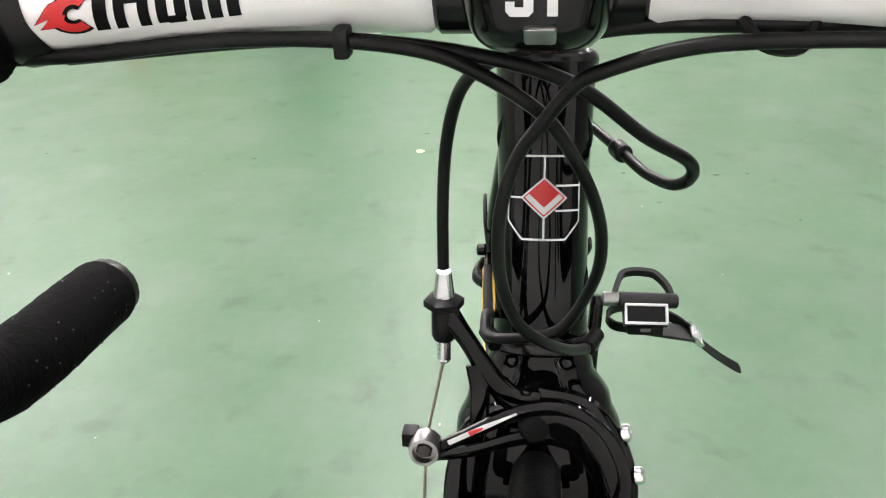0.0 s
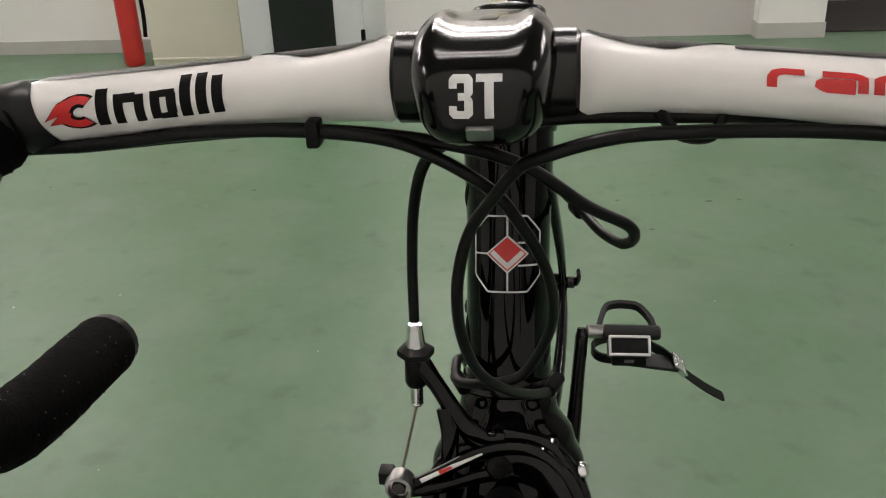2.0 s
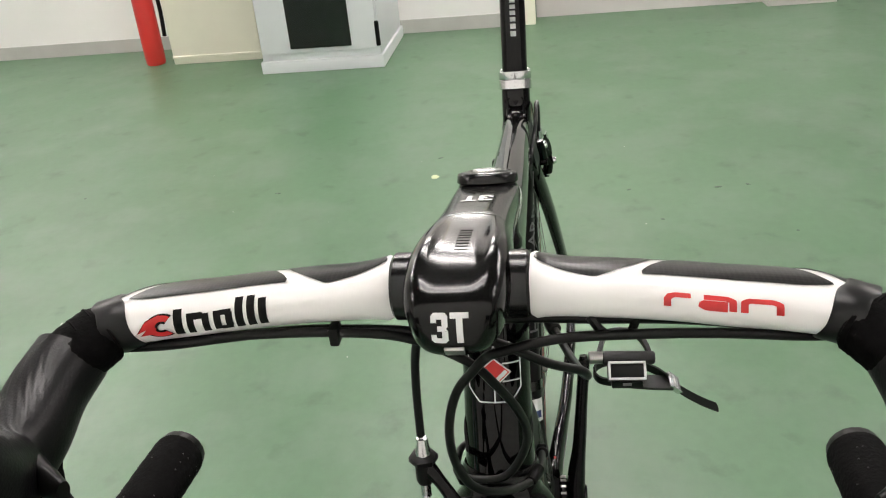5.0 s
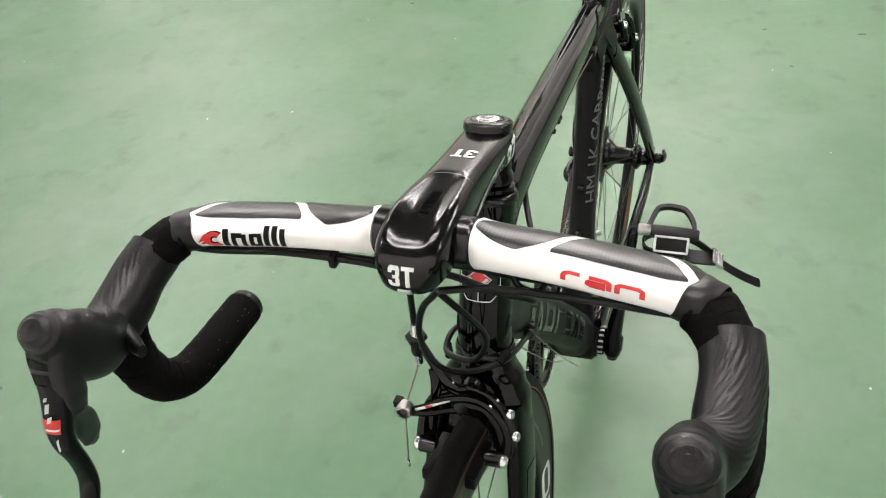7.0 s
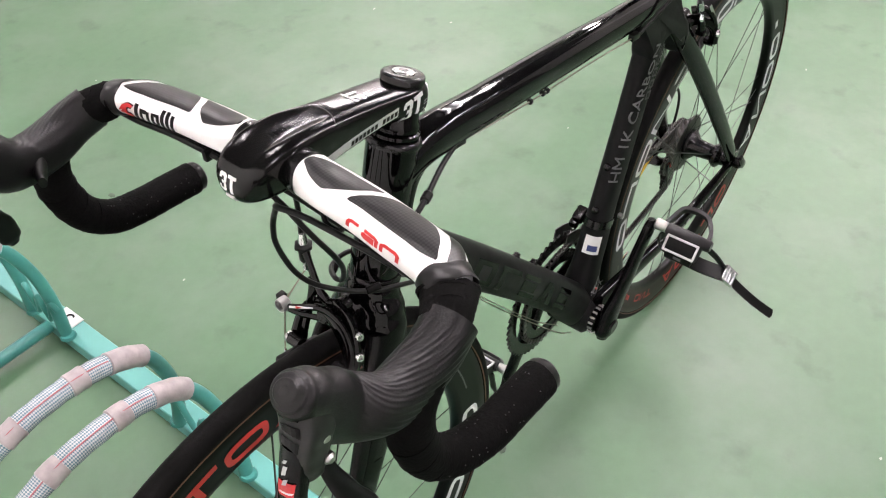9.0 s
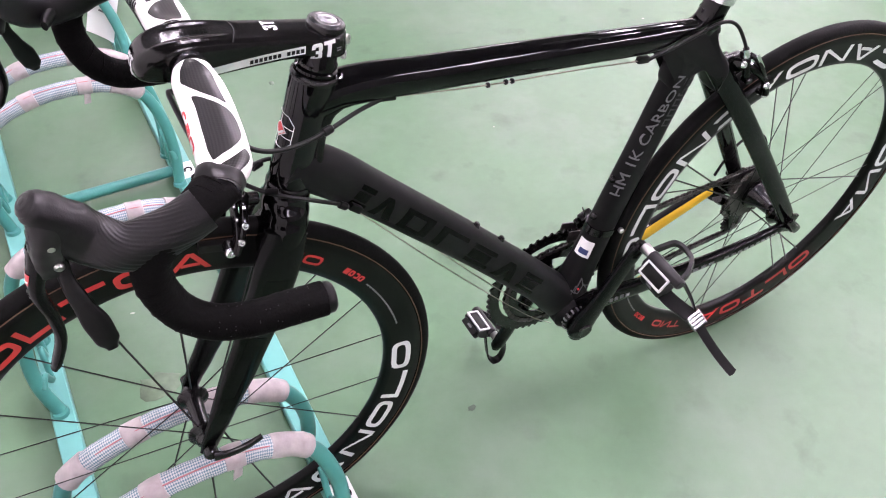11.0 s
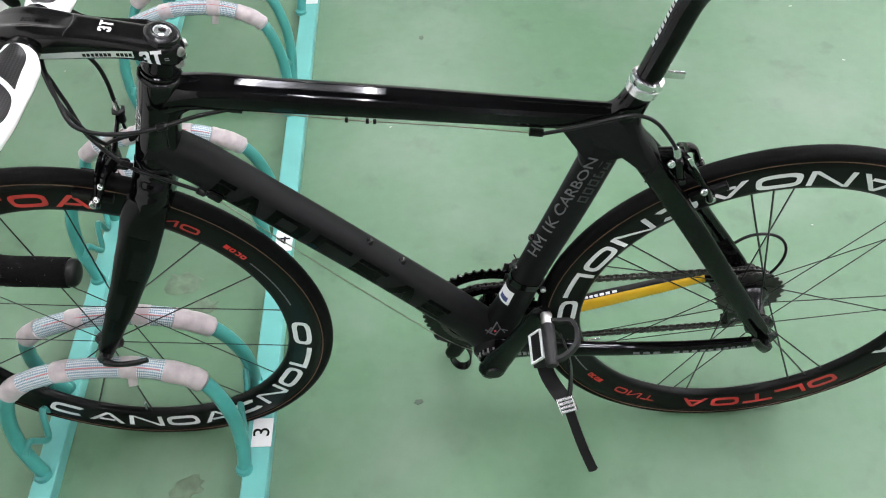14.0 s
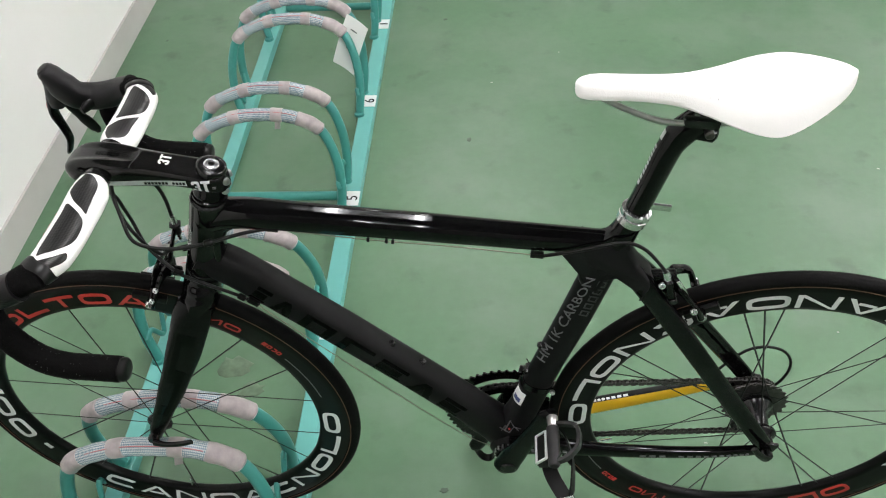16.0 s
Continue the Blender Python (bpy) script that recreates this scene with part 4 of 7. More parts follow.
# headset and seat collar
bm = bmesh.new()
lathe(bm, HT1 - AXIS * 0.003, AXIS, [(0, 0.0245), (0.002, 0.0250), (0.005, 0.0245), (0.007, 0.0225)], 32)
part("headset_cover", bm, M_BLACKMETAL, bike, "thin black headset cover")
bm = bmesh.new()
lathe(bm, HT0 + AXIS * 0.022, AXIS, [(0, 0.0235), (0.002, 0.0255), (0.006, 0.0255), (0.009, 0.024)], 32)
part("lower_headset_ring", bm, M_BLACKMETAL, bike)
ST1, PD = Vector((0.742, 0, 0.774)), (Vector((0.782, 0, 0.917)) - Vector((0.742, 0, 0.774))).normalized()
bm = bmesh.new()
lathe(bm, ST1 - PD * 0.004, PD, [(0, 0.0180), (0.001, 0.0198), (0.011, 0.0198), (0.012, 0.0188), (0.013, 0.0196), (0.021, 0.0196), (0.022, 0.0165)], 36)
collar = part("seat_collar", bm, M_SILVER, bike, "silver quick-release seat collar")
bm = bmesh.new()
rod(bm, ST1 + Vector((0.012, -0.018, 0.012)), ST1 + Vector((0.012, 0.018, 0.012)), 0.0065)
block(bm, ST1 + Vector((0.030, 0.012, 0.009)), (0.040, 0.005, 0.009), (0, 4, -6), 0.0015)
part("collar_lever", bm, M_SILVER, collar, "silver lever")
post = Loft([(tuple(ST1 + PD * 0.01), 0.0152, 0.0152, 2.0), (tuple(ST1 + PD * 0.075), 0.0152, 0.0152, 2.0), (tuple(ST1 + PD * 0.120), 0.0150, 0.0160, 2.0),
             (tuple(ST1 + PD * 0.145 + Vector((0.006, 0, 0))), 0.0140, 0.0190, 2.1), (tuple(ST1 + PD * 0.165 + Vector((0.018, 0, -0.002))), 0.0130, 0.0180, 2.1)], (0, 1, 0))
bm = bmesh.new()
post.mesh(bm, 28)
sp = part("seat_post", bm, M_GLOSS, bike, "gloss black seat post")
bm = bmesh.new()
rod(bm, ST1 + PD * 0.150 + Vector((-0.002, 0, 0.002)), ST1 + PD * 0.150 + Vector((0.042, 0, -0.009)), 0.0120, n=20)
part("post_head", bm, M_GLOSS, sp)
bm = bmesh.new()
for k in range(9):
    a = 0.18 + k * 0.036
    post.patch(bm, [(a, 80), (a + 0.024, 80), (a + 0.024, 104), (a, 104)], 0.0005, 2, 3)
post.patch(bm, [(0.56, 76), (0.66, 76), (0.66, 106), (0.56, 106)], 0.0005, 3, 3)
part("post_lettering", bm, M_PALEDECAL, sp, "pale grey printed marks", smooth=False)
for s in (-1, 1):
    bm = bmesh.new()
    rod(bm, Vector((0.812, s * 0.012, 0.923)), Vector((0.812, s * 0.024, 0.923)), 0.0055)
    part("clamp_bolt", bm, M_DARKSTEEL, sp, "dark clamp bolt")
    bm = bmesh.new()
    block(bm, (0.800, s * 0.021, 0.941), (0.042, 0.010, 0.012), (0, 8, 0), 0.003)
    part("rail_clamp", bm, M_BLACKMETAL, sp)

# saddle
def saddle():
    prof = [(0.6592, 0.0015, 0.983, 0.003), (0.6602, 0.0060, 0.9845, 0.006), (0.6632, 0.0112, 0.9865, 0.009), (0.669, 0.0150, 0.9885, 0.011), (0.685, 0.0180, 0.990, 0.013), (0.73, 0.0185, 0.988, 0.013), (0.77, 0.0235, 0.986, 0.015), (0.80, 0.0350, 0.986, 0.021), (0.83, 0.0510, 0.988, 0.029),
            (0.855, 0.0625, 0.992, 0.036), (0.874, 0.0660, 0.995, 0.039), (0.893, 0.0620, 0.998, 0.037), (0.915, 0.0500, 0.999, 0.032), (0.936, 0.0350, 0.998, 0.024), (0.950, 0.0215, 0.9965, 0.017), (0.957, 0.0125, 0.9945, 0.011), (0.9605, 0.0060, 0.993, 0.007), (0.9615, 0.0015, 0.9915, 0.004)]
    rings = []
    fine = []
    for i in range(len(prof) - 1):
        a, b, c, d = [prof[min(max(i + q, 0), len(prof) - 1)] for q in (-1, 0, 1, 2)]
        for q in range(4):
            t = q / 4
            fine.append([0.5 * (2 * b[n] + (c[n] - a[n]) * t + (2 * a[n] - 5 * b[n] + 4 * c[n] - d[n]) * t * t + (3 * b[n] - a[n] - 3 * c[n] + d[n]) * t ** 3) for n in range(4)])
    fine.append(prof[-1])
    for x, w, zt, dep in fine:
        ring = []
        for k in range(29):
            u = -1 + 2 * k / 28
            y = w * math.copysign(abs(u) ** 0.8, u)
            z = zt - dep * (abs(u) ** 3.4) * 0.95 - 0.0035 * (abs(u) ** 1.5)
            ring.append((x, y, z))
        for k in range(28, -1, -1):
            u = -1 + 2 * k / 28
            y = w * math.copysign(abs(u) ** 0.8, u) * 0.93
            z = zt - dep * (abs(u) ** 3.4) * 0.94 - 0.0075
            ring.append((x, y, z))
        rings.append([Vector(q) for q in ring])
    bm = bmesh.new()
    skin(bm, rings)
    sd_ = part("saddle", bm, M_SADDLE, bike, "white leather racing saddle")
    for s in (-1, 1):
        bm = bmesh.new()
        tube(bm, smoothed([(0.690, s * 0.010, 0.968), (0.73, s * 0.018, 0.952), (0.765, s * 0.022, 0.943), (0.83, s * 0.022, 0.941), (0.875, s * 0.025, 0.950), (0.915, s * 0.034, 0.972)], 6), 0.0036, 10)
        part("saddle_rail", bm, M_STEEL, sd_, "steel rail")
        for k in range(3):
            bm = bmesh.new()
            block(bm, (0.795 + k * 0.0085, s * (0.0215 + 0.0030 * k), 0.9795 + 0.0002 * k), (0.0008, 0.007, 0.0012), (38 * -s, 10, 24 * s), 0.0)
            part("saddle_slit", bm, M_PALEDECAL, sd_, "small grey slit")
    return sd_


saddle()

# bottle bolts
for x, z in ((0.404, 0.514), (0.447, 0.469)):
    bm = bmesh.new()
    lathe(bm, (x, 0, z - 0.004), (0.70, 0, 0.71), [(0, 0.006), (0.005, 0.0058), (0.007, 0.0045), (0.010, 0.004), (0.011, 0.002)], 14)
    part("bottle_bolt", bm, M_BLACKMETAL, bike)
for z in (0.445, 0.51):
    bm = bmesh.new()
    x = 0.640 + (z - 0.455) * 0.30 - 0.0235
    lathe(bm, (x + 0.003, 0, z), (-0.96, 0, 0.28), [(0, 0.006), (0.005, 0.0055), (0.008, 0.004), (0.009, 0.002)], 14)
    part("bottle_bolt", bm, M_BLACKMETAL, bike)


# ---- wheels ----
RIM_OUT, RIM_IN = 0.0110, 0.0075


def hollow(bm, hub, r0, r1, a0, a1, y, t, kind, inward):
    """A plain block shape in a box of radii and angles. kinds: O ring, C open ring, V chevron, Z slanted bar between posts, L and T corners."""
    half = (a1 - a0) / 2
    du, dv = math.degrees(t / 0.29) / (2 * half), t / (r1 - r0)

    def at(u, v):
        r = r1 - (r1 - r0) * v if inward else r0 + (r1 - r0) * v
        f = (0.318 - r) / 0.05
        yy = (RIM_OUT + (RIM_IN - RIM_OUT) * f * f + 0.0006) * (1 if y > 0 else -1)
        a = radians(a0 + (a1 - a0) * u)
        return bm.verts.new(hub + Vector((math.cos(a) * r, yy, math.sin(a) * r)))

    def quad(p, q, r, s, n=4):
        g = [(at(p[0] + (q[0] - p[0]) * k / n, p[1] + (q[1] - p[1]) * k / n), at(s[0] + (r[0] - s[0]) * k / n, s[1] + (r[1] - s[1]) * k / n)) for k in range(n + 1)]
        for (c, d), (e, f) in zip(g, g[1:]):
            bm.faces.new((c, e, f, d))

    def box(u0, u1, v0, v1):
        quad((u0, v0), (u1, v0), (u1, v1), (u0, v1))

    if kind in "OC":
        n, gap = 32, (4 if kind == "C" else 0)
        ring = []
        for k in range(n + 1):
            w = k * 2 * math.pi / n
            c, s = math.copysign(abs(math.cos(w)) ** 0.55, math.cos(w)), math.copysign(abs(math.sin(w)) ** 0.55, math.sin(w))
            ring.append((at(0.5 + 0.5 * c, 0.5 + 0.5 * s), at(0.5 + (0.5 - du) * c, 0.5 + (0.5 - dv) * s)))
        for k in range(gap, n - gap):
            bm.faces.new((ring[k][0], ring[k + 1][0], ring[k + 1][1], ring[k][1]))
    elif kind == "V":
        quad((0, 0), (du * 1.1, 0), (0.5 + du * 0.55, 1), (0.5 - du * 0.55, 1))
        quad((1 - du * 1.1, 0), (1, 0), (0.5 + du * 0.55, 1), (0.5 - du * 0.55, 1))
        box(0.28, 0.72, 0.2, 0.2 + dv * 0.7)
    elif kind == "Z":
        box(0, du, 0, 1)
        box(1 - du, 1, 0, 1)
        quad((0, 1), (du * 1.2, 1), (1, 0), (1 - du * 1.2, 0))
    elif kind == "L":
        box(0, du, 0, 1)
        box(du, 1, 0, dv)
    elif kind == "J":
        box(1 - du, 1, 0, 1)
        box(0, 1 - du, 0, dv)
    elif kind == "T":
        box(0, 1, 1 - dv, 1)
        box(0.5 - du / 2, 0.5 + du / 2, 0, 1 - dv)
    else:
        box(0, 1, 0, 1)


def rim_words(hub, wheel, row, finish, side):
    """A row of plain shapes on a rim: start angle, end angle, pattern, material, radii, thickness, label, tops towards the hub."""
    a0, a1, pattern, mat, r0, r1, t, lb, inward = row
    st = (a1 - a0) / len(pattern)
    for i, k in enumerate(pattern):
        bm = bmesh.new()
        hollow(bm, hub, r0, r1, a0 + st * (i + 0.06), a0 + st * (i + 0.94), side, t, k, inward)
        finish("rim_mark", bm, mat, wheel, lb, False)


def wheel(name, hub, finish, spokes, label):
    ob = tagged(new(name), label)
    ob.parent = bike
    N = 96
    bm = bmesh.new()
    lathe(bm, hub, (0, 1, 0), [(-0.0118 * math.cos(a), 0.3235 + 0.0120 * math.sin(a)) for a in [radians(-40 + 260 * k / 15) for k in range(16)]], N, True)
    finish("tyre", bm, M_TYRE, ob, "black tubular tyre")
    for s in (-1, 1):
        bm = bmesh.new()
        lathe(bm, hub, (0, 1, 0), [(s * 0.0118, 0.3212), (s * 0.0123, 0.3210), (s * 0.0123, 0.3198), (s * 0.0114, 0.3196)], N, True)
        finish("tyre_edge", bm, M_TAN, ob, "thin tan line")
    bm = bmesh.new()
    prof = [(-0.0100, 0.3190), (-RIM_OUT, 0.3170)] + [(-(RIM_OUT + (RIM_IN - RIM_OUT) * f * f), 0.317 - 0.05 * f) for f in (0.2, 0.4, 0.6, 0.8, 0.95)] + [(-0.005, 0.2665), (0, 0.2655)]
    prof = prof + [(-a, r) for a, r in prof[::-1][1:]]
    lathe(bm, hub, (0, 1, 0), prof, N, True)
    finish("rim", bm, M_RIM, ob, "deep black carbon rim")
    for p, q in spokes:
        bm = bmesh.new()
        d = (q - p).normalized()
        u = d.cross(Vector((0, 1, 0))).normalized()
        v = d.cross(u)
        sect = [(0.0013, 0), (0, 0.0006), (-0.0013, 0), (0, -0.0006)]
        skin(bm, [[c + u * a + v * b for a, b in sect] for c in (p, q)])
        finish("spoke", bm, M_SPOKE, ob, "", False)
    bm = bmesh.new()
    for k in range(2):
        a = radians(-95 if name == "front_wheel" else 200)
    rod(bm, hub + Vector((math.cos(a) * 0.262, 0, math.sin(a) * 0.262)), hub + Vector((math.cos(a) * 0.240, 0, math.sin(a) * 0.240)), 0.0028, 0.0022, n=8)
    finish("valve_stem", bm, M_SILVER, ob, "silver valve")
    return ob


def rimpoint(hub, ang, y=0.0, r=0.267):
    return hub + Vector((math.cos(ang) * r, y, math.sin(ang) * r))


spokes = []
for k in range(18):
    a = radians(7 + k * 20)
    s = -1 if k % 2 else 1
    spokes.append((rimpoint(FRONT_HUB, a, s * 0.001), rimpoint(FRONT_HUB, a, s * 0.030, 0.018)))
fw = wheel("front_wheel", FRONT_HUB, fpart, spokes, "deep black carbon front wheel")
spokes = []
for g in range(7):
    c = radians(98.8 + g * 360 / 7)
    spokes.append((rimpoint(REAR_HUB, c, -0.001), rimpoint(REAR_HUB, c, -0.034, 0.018)))
    for sgn in (-1, 1):
        e = c + sgn * radians(6.3)
        spokes.append((rimpoint(REAR_HUB, e, 0.001), rimpoint(REAR_HUB, e + sgn * radians(-75), 0.018, 0.026)))
rw = wheel("rear_wheel", REAR_HUB, part, spokes, "deep black carbon rear wheel")
LBL_W, LBL_R = "row of outlined white shapes", "row of red shapes"
OUTER, INNER = 0.3035, 0.2745
for side in (-1, 1):
    m = 1 if side < 0 else -1
    words = [(-129, 4, "CVZOVCZOLO", M_RIMWHITE, INNER, OUTER, 0.0076, LBL_W, True), (77, 133, "VOTJO", M_RIMRED, INNER + 0.002, OUTER - 0.001, 0.0070, LBL_R, False), (50, 68, "OZT", M_RIMRED, INNER + 0.008, OUTER - 0.006, 0.0036, LBL_R, False),
             (35.5, 43, "OCOI", M_RED, 0.286, 0.2955, 0.0026, "small red and white mark", False), (12, 33.5, "IIIIIIIIIIIIIIII", M_GREYDECAL, 0.2875, 0.2898, 0.002, "thin grey printed mark", False), (204, 208, "I", M_RIMWHITE, 0.280, 0.288, 0.003, "small white label", False),
             (147, 200, "VZOO", M_RIMWHITE, INNER, OUTER, 0.0078, LBL_W, False)]
    for a0, a1, pat, mat, r0, r1, t, lb, inward in words:
        lo, hi = (a0, a1) if side < 0 else (180 - a1, 180 - a0)
        pat = pat if side < 0 else pat[::-1]
        rim_words(FRONT_HUB, fw, (lo, hi, pat, mat, r0, r1, t, lb, inward), fpart, side)
        turn = 181
        lo, hi = (a0 + turn, a1 + turn) if side < 0 else (180 - a1 - turn, 180 - a0 - turn)
        rim_words(REAR_HUB, rw, (lo, hi, pat, mat, r0, r1, t, lb, inward), part, side)

# front hub and skewer
bm = bmesh.new()
lathe(bm, FRONT_HUB + Vector((0, -0.048, 0)), (0, 1, 0), [(0, 0.009), (0.004, 0.013), (0.012, 0.014), (0.016, 0.021), (0.020, 0.021), (0.026, 0.012), (0.048, 0.0105), (0.070, 0.012), (0.076, 0.021), (0.080, 0.021), (0.084, 0.014), (0.092, 0.013), (0.096, 0.009)], 24)
fpart("front_hub", bm, M_BLACKMETAL, fw, "black hub")
sk = bmesh.new()
rod(sk, FRONT_HUB + Vector((0, -0.066, 0)), FRONT_HUB + Vector((0, 0.066, 0)), 0.0045)
rod(sk, FRONT_HUB + Vector((0, -0.068, 0)), FRONT_HUB + Vector((0, -0.056, 0)), 0.0095)
rod(sk, FRONT_HUB + Vector((0, 0.054, 0)), FRONT_HUB + Vector((0, 0.068, 0)), 0.0085)
skewer = fpart("skewer", sk, M_BLACKMETAL, fw)
bm = bmesh.new()
lever = Loft([((0.002, -0.069, 0.334), 0.005, 0.008, 2.2), ((0.022, -0.071, 0.331), 0.0035, 0.006, 2.2), ((0.045, -0.069, 0.331), 0.0035, 0.006, 2.2), ((0.066, -0.066, 0.335), 0.003, 0.005, 2.2)], (0, 1, 0))
lever.mesh(bm, 14)
fpart("skewer_lever", bm, M_BLACKMETAL, fw, "black quick-release lever")
# rear hub, cassette, skewer
bm = bmesh.new()
lathe(bm, REAR_HUB + Vector((0, -0.062, 0)), (0, 1, 0), [(0, 0.010), (0.004, 0.014), (0.014, 0.0145), (0.020, 0.022), (0.025, 0.022), (0.034, 0.014), (0.060, 0.016), (0.072, 0.028), (0.078, 0.028), (0.082, 0.018), (0.118, 0.017), (0.122, 0.010)], 26)
part("rear_hub", bm, M_BLACKMETAL, rw, "black hub")
bm = bmesh.new()
rod(bm, REAR_HUB + Vector((0, -0.083, 0)), REAR_HUB + Vector((0, -0.069, 0)), 0.0095)
rod(bm, REAR_HUB + Vector((0, 0.069, 0)), REAR_HUB + Vector((0, 0.083, 0)), 0.0095)
rod(bm, REAR_HUB + Vector((0, -0.07, 0)), REAR_HUB + Vector((0, 0.07, 0)), 0.004)
part("skewer", bm, M_BLACKMETAL, rw)
bm = bmesh.new()
lv = Loft([((0.984, -0.085, 0.336), 0.004, 0.008, 2.2), ((0.970, -0.088, 0.350), 0.0035, 0.006, 2.2), ((0.958, -0.086, 0.366), 0.003, 0.005, 2.2)], (0, 1, 0))
lv.mesh(bm, 12)
part("skewer_lever", bm, M_BLACKMETAL, rw, "black quick-release lever")


def sprocket(bm, c, r, teeth, y, th, depth=0.004, inner=None):
    """A toothed ring or disc, turned about y."""
    n = teeth * 4
    outer = []
    for k in range(n):
        ph = k % 4
        rr = r if ph in (1, 2) else r - depth
        a = k * 2 * math.pi / n
        outer.append((math.cos(a) * rr, math.sin(a) * rr))
    rin = inner or 0.012
    ins = [(math.cos(k * 2 * math.pi / n) * rin, math.sin(k * 2 * math.pi / n) * rin) for k in range(n)]
    ring = [[bm.verts.new(c + Vector((px, y + q, pz))) for px, pz in pts] for pts, q in ((outer, -th / 2), (outer, th / 2), (ins, th / 2), (ins, -th / 2))]
    for i in range(4):
        a, b = ring[i], ring[(i + 1) % 4]
        for k in range(n):
            bm.faces.new((a[k], a[(k + 1) % n], b[(k + 1) % n], b[k]))


for i, tth in enumerate((25, 23, 21, 19, 17, 16, 15, 14, 13, 12, 11)):
    bm = bmesh.new()
    sprocket(bm, REAR_HUB, tth * 0.01270 / (2 * math.pi) + 0.003, tth, 0.0195 + i * 0.0036, 0.0017)
    part("sprocket", bm, M_DARKSTEEL, rw, "", False)

# cranks
RING_Y = 0.0445
cranks = tagged(new("crankset"), "black crankset with two toothed rings")
cranks.parent = bike
for tth, y in ((53, RING_Y + 0.004), (39, RING_Y - 0.004)):
    bm = bmesh.new()
    r = tth * 0.0127 / (2 * math.pi) + 0.003
    sprocket(bm, BB, r, tth, y, 0.003, 0.0045, r - 0.022)
    part("chainring", bm, M_BLACKMETAL, cranks, "black toothed chainring", False)
CD = Vector((0.064, 0, 0.172)).normalized()
for s, d in ((-1, CD), (1, -CD)):
    a = BB + Vector((0, s * 0.058, 0))
    b = a + d * 0.1725 + Vector((0, s * 0.014, 0))
    arm = Loft([(tuple(a - d * 0.024), 0.008, 0.012, 2.2), (tuple(a - d * 0.010), 0.0125, 0.0215, 2.2), (tuple(a + d * 0.022), 0.0115, 0.0205, 2.3), (tuple(a.lerp(b, 0.4)), 0.0085, 0.0165, 2.4), (tuple(a.lerp(b, 0.75)), 0.0075, 0.0145, 2.4),
                (tuple(b - d * 0.002), 0.0075, 0.0145, 2.3), (tuple(b + d * 0.012), 0.005, 0.008, 2.0)], (0, 1, 0))
    bm = bmesh.new()
    arm.mesh(bm, 22)
    part("crank_arm", bm, M_FORK, cranks, "black carbon crank arm")
    bm = bmesh.new()
    rod(bm, a + Vector((0, s * 0.006, 0)), a + Vector((0, s * 0.0135, 0)), 0.013, n=20)
    part("crank_bolt", bm, M_BLACKMETAL, cranks)
for k in range(5):
    ang = radians(k * 72 + 20)
    tip = BB + Vector((math.cos(ang) * 0.066, RING_Y, math.sin(ang) * 0.066))
    bm = bmesh.new()
    sp_ = Loft([(tuple(BB + Vector((0, RING_Y + 0.006, 0))), 0.005, 0.014, 2.2), (tuple(tip + Vector((0, 0.003, 0))), 0.004, 0.008, 2.2)], (0, 1, 0))
    sp_.mesh(bm, 12)
    part("spider_arm", bm, M_FORK, cranks)


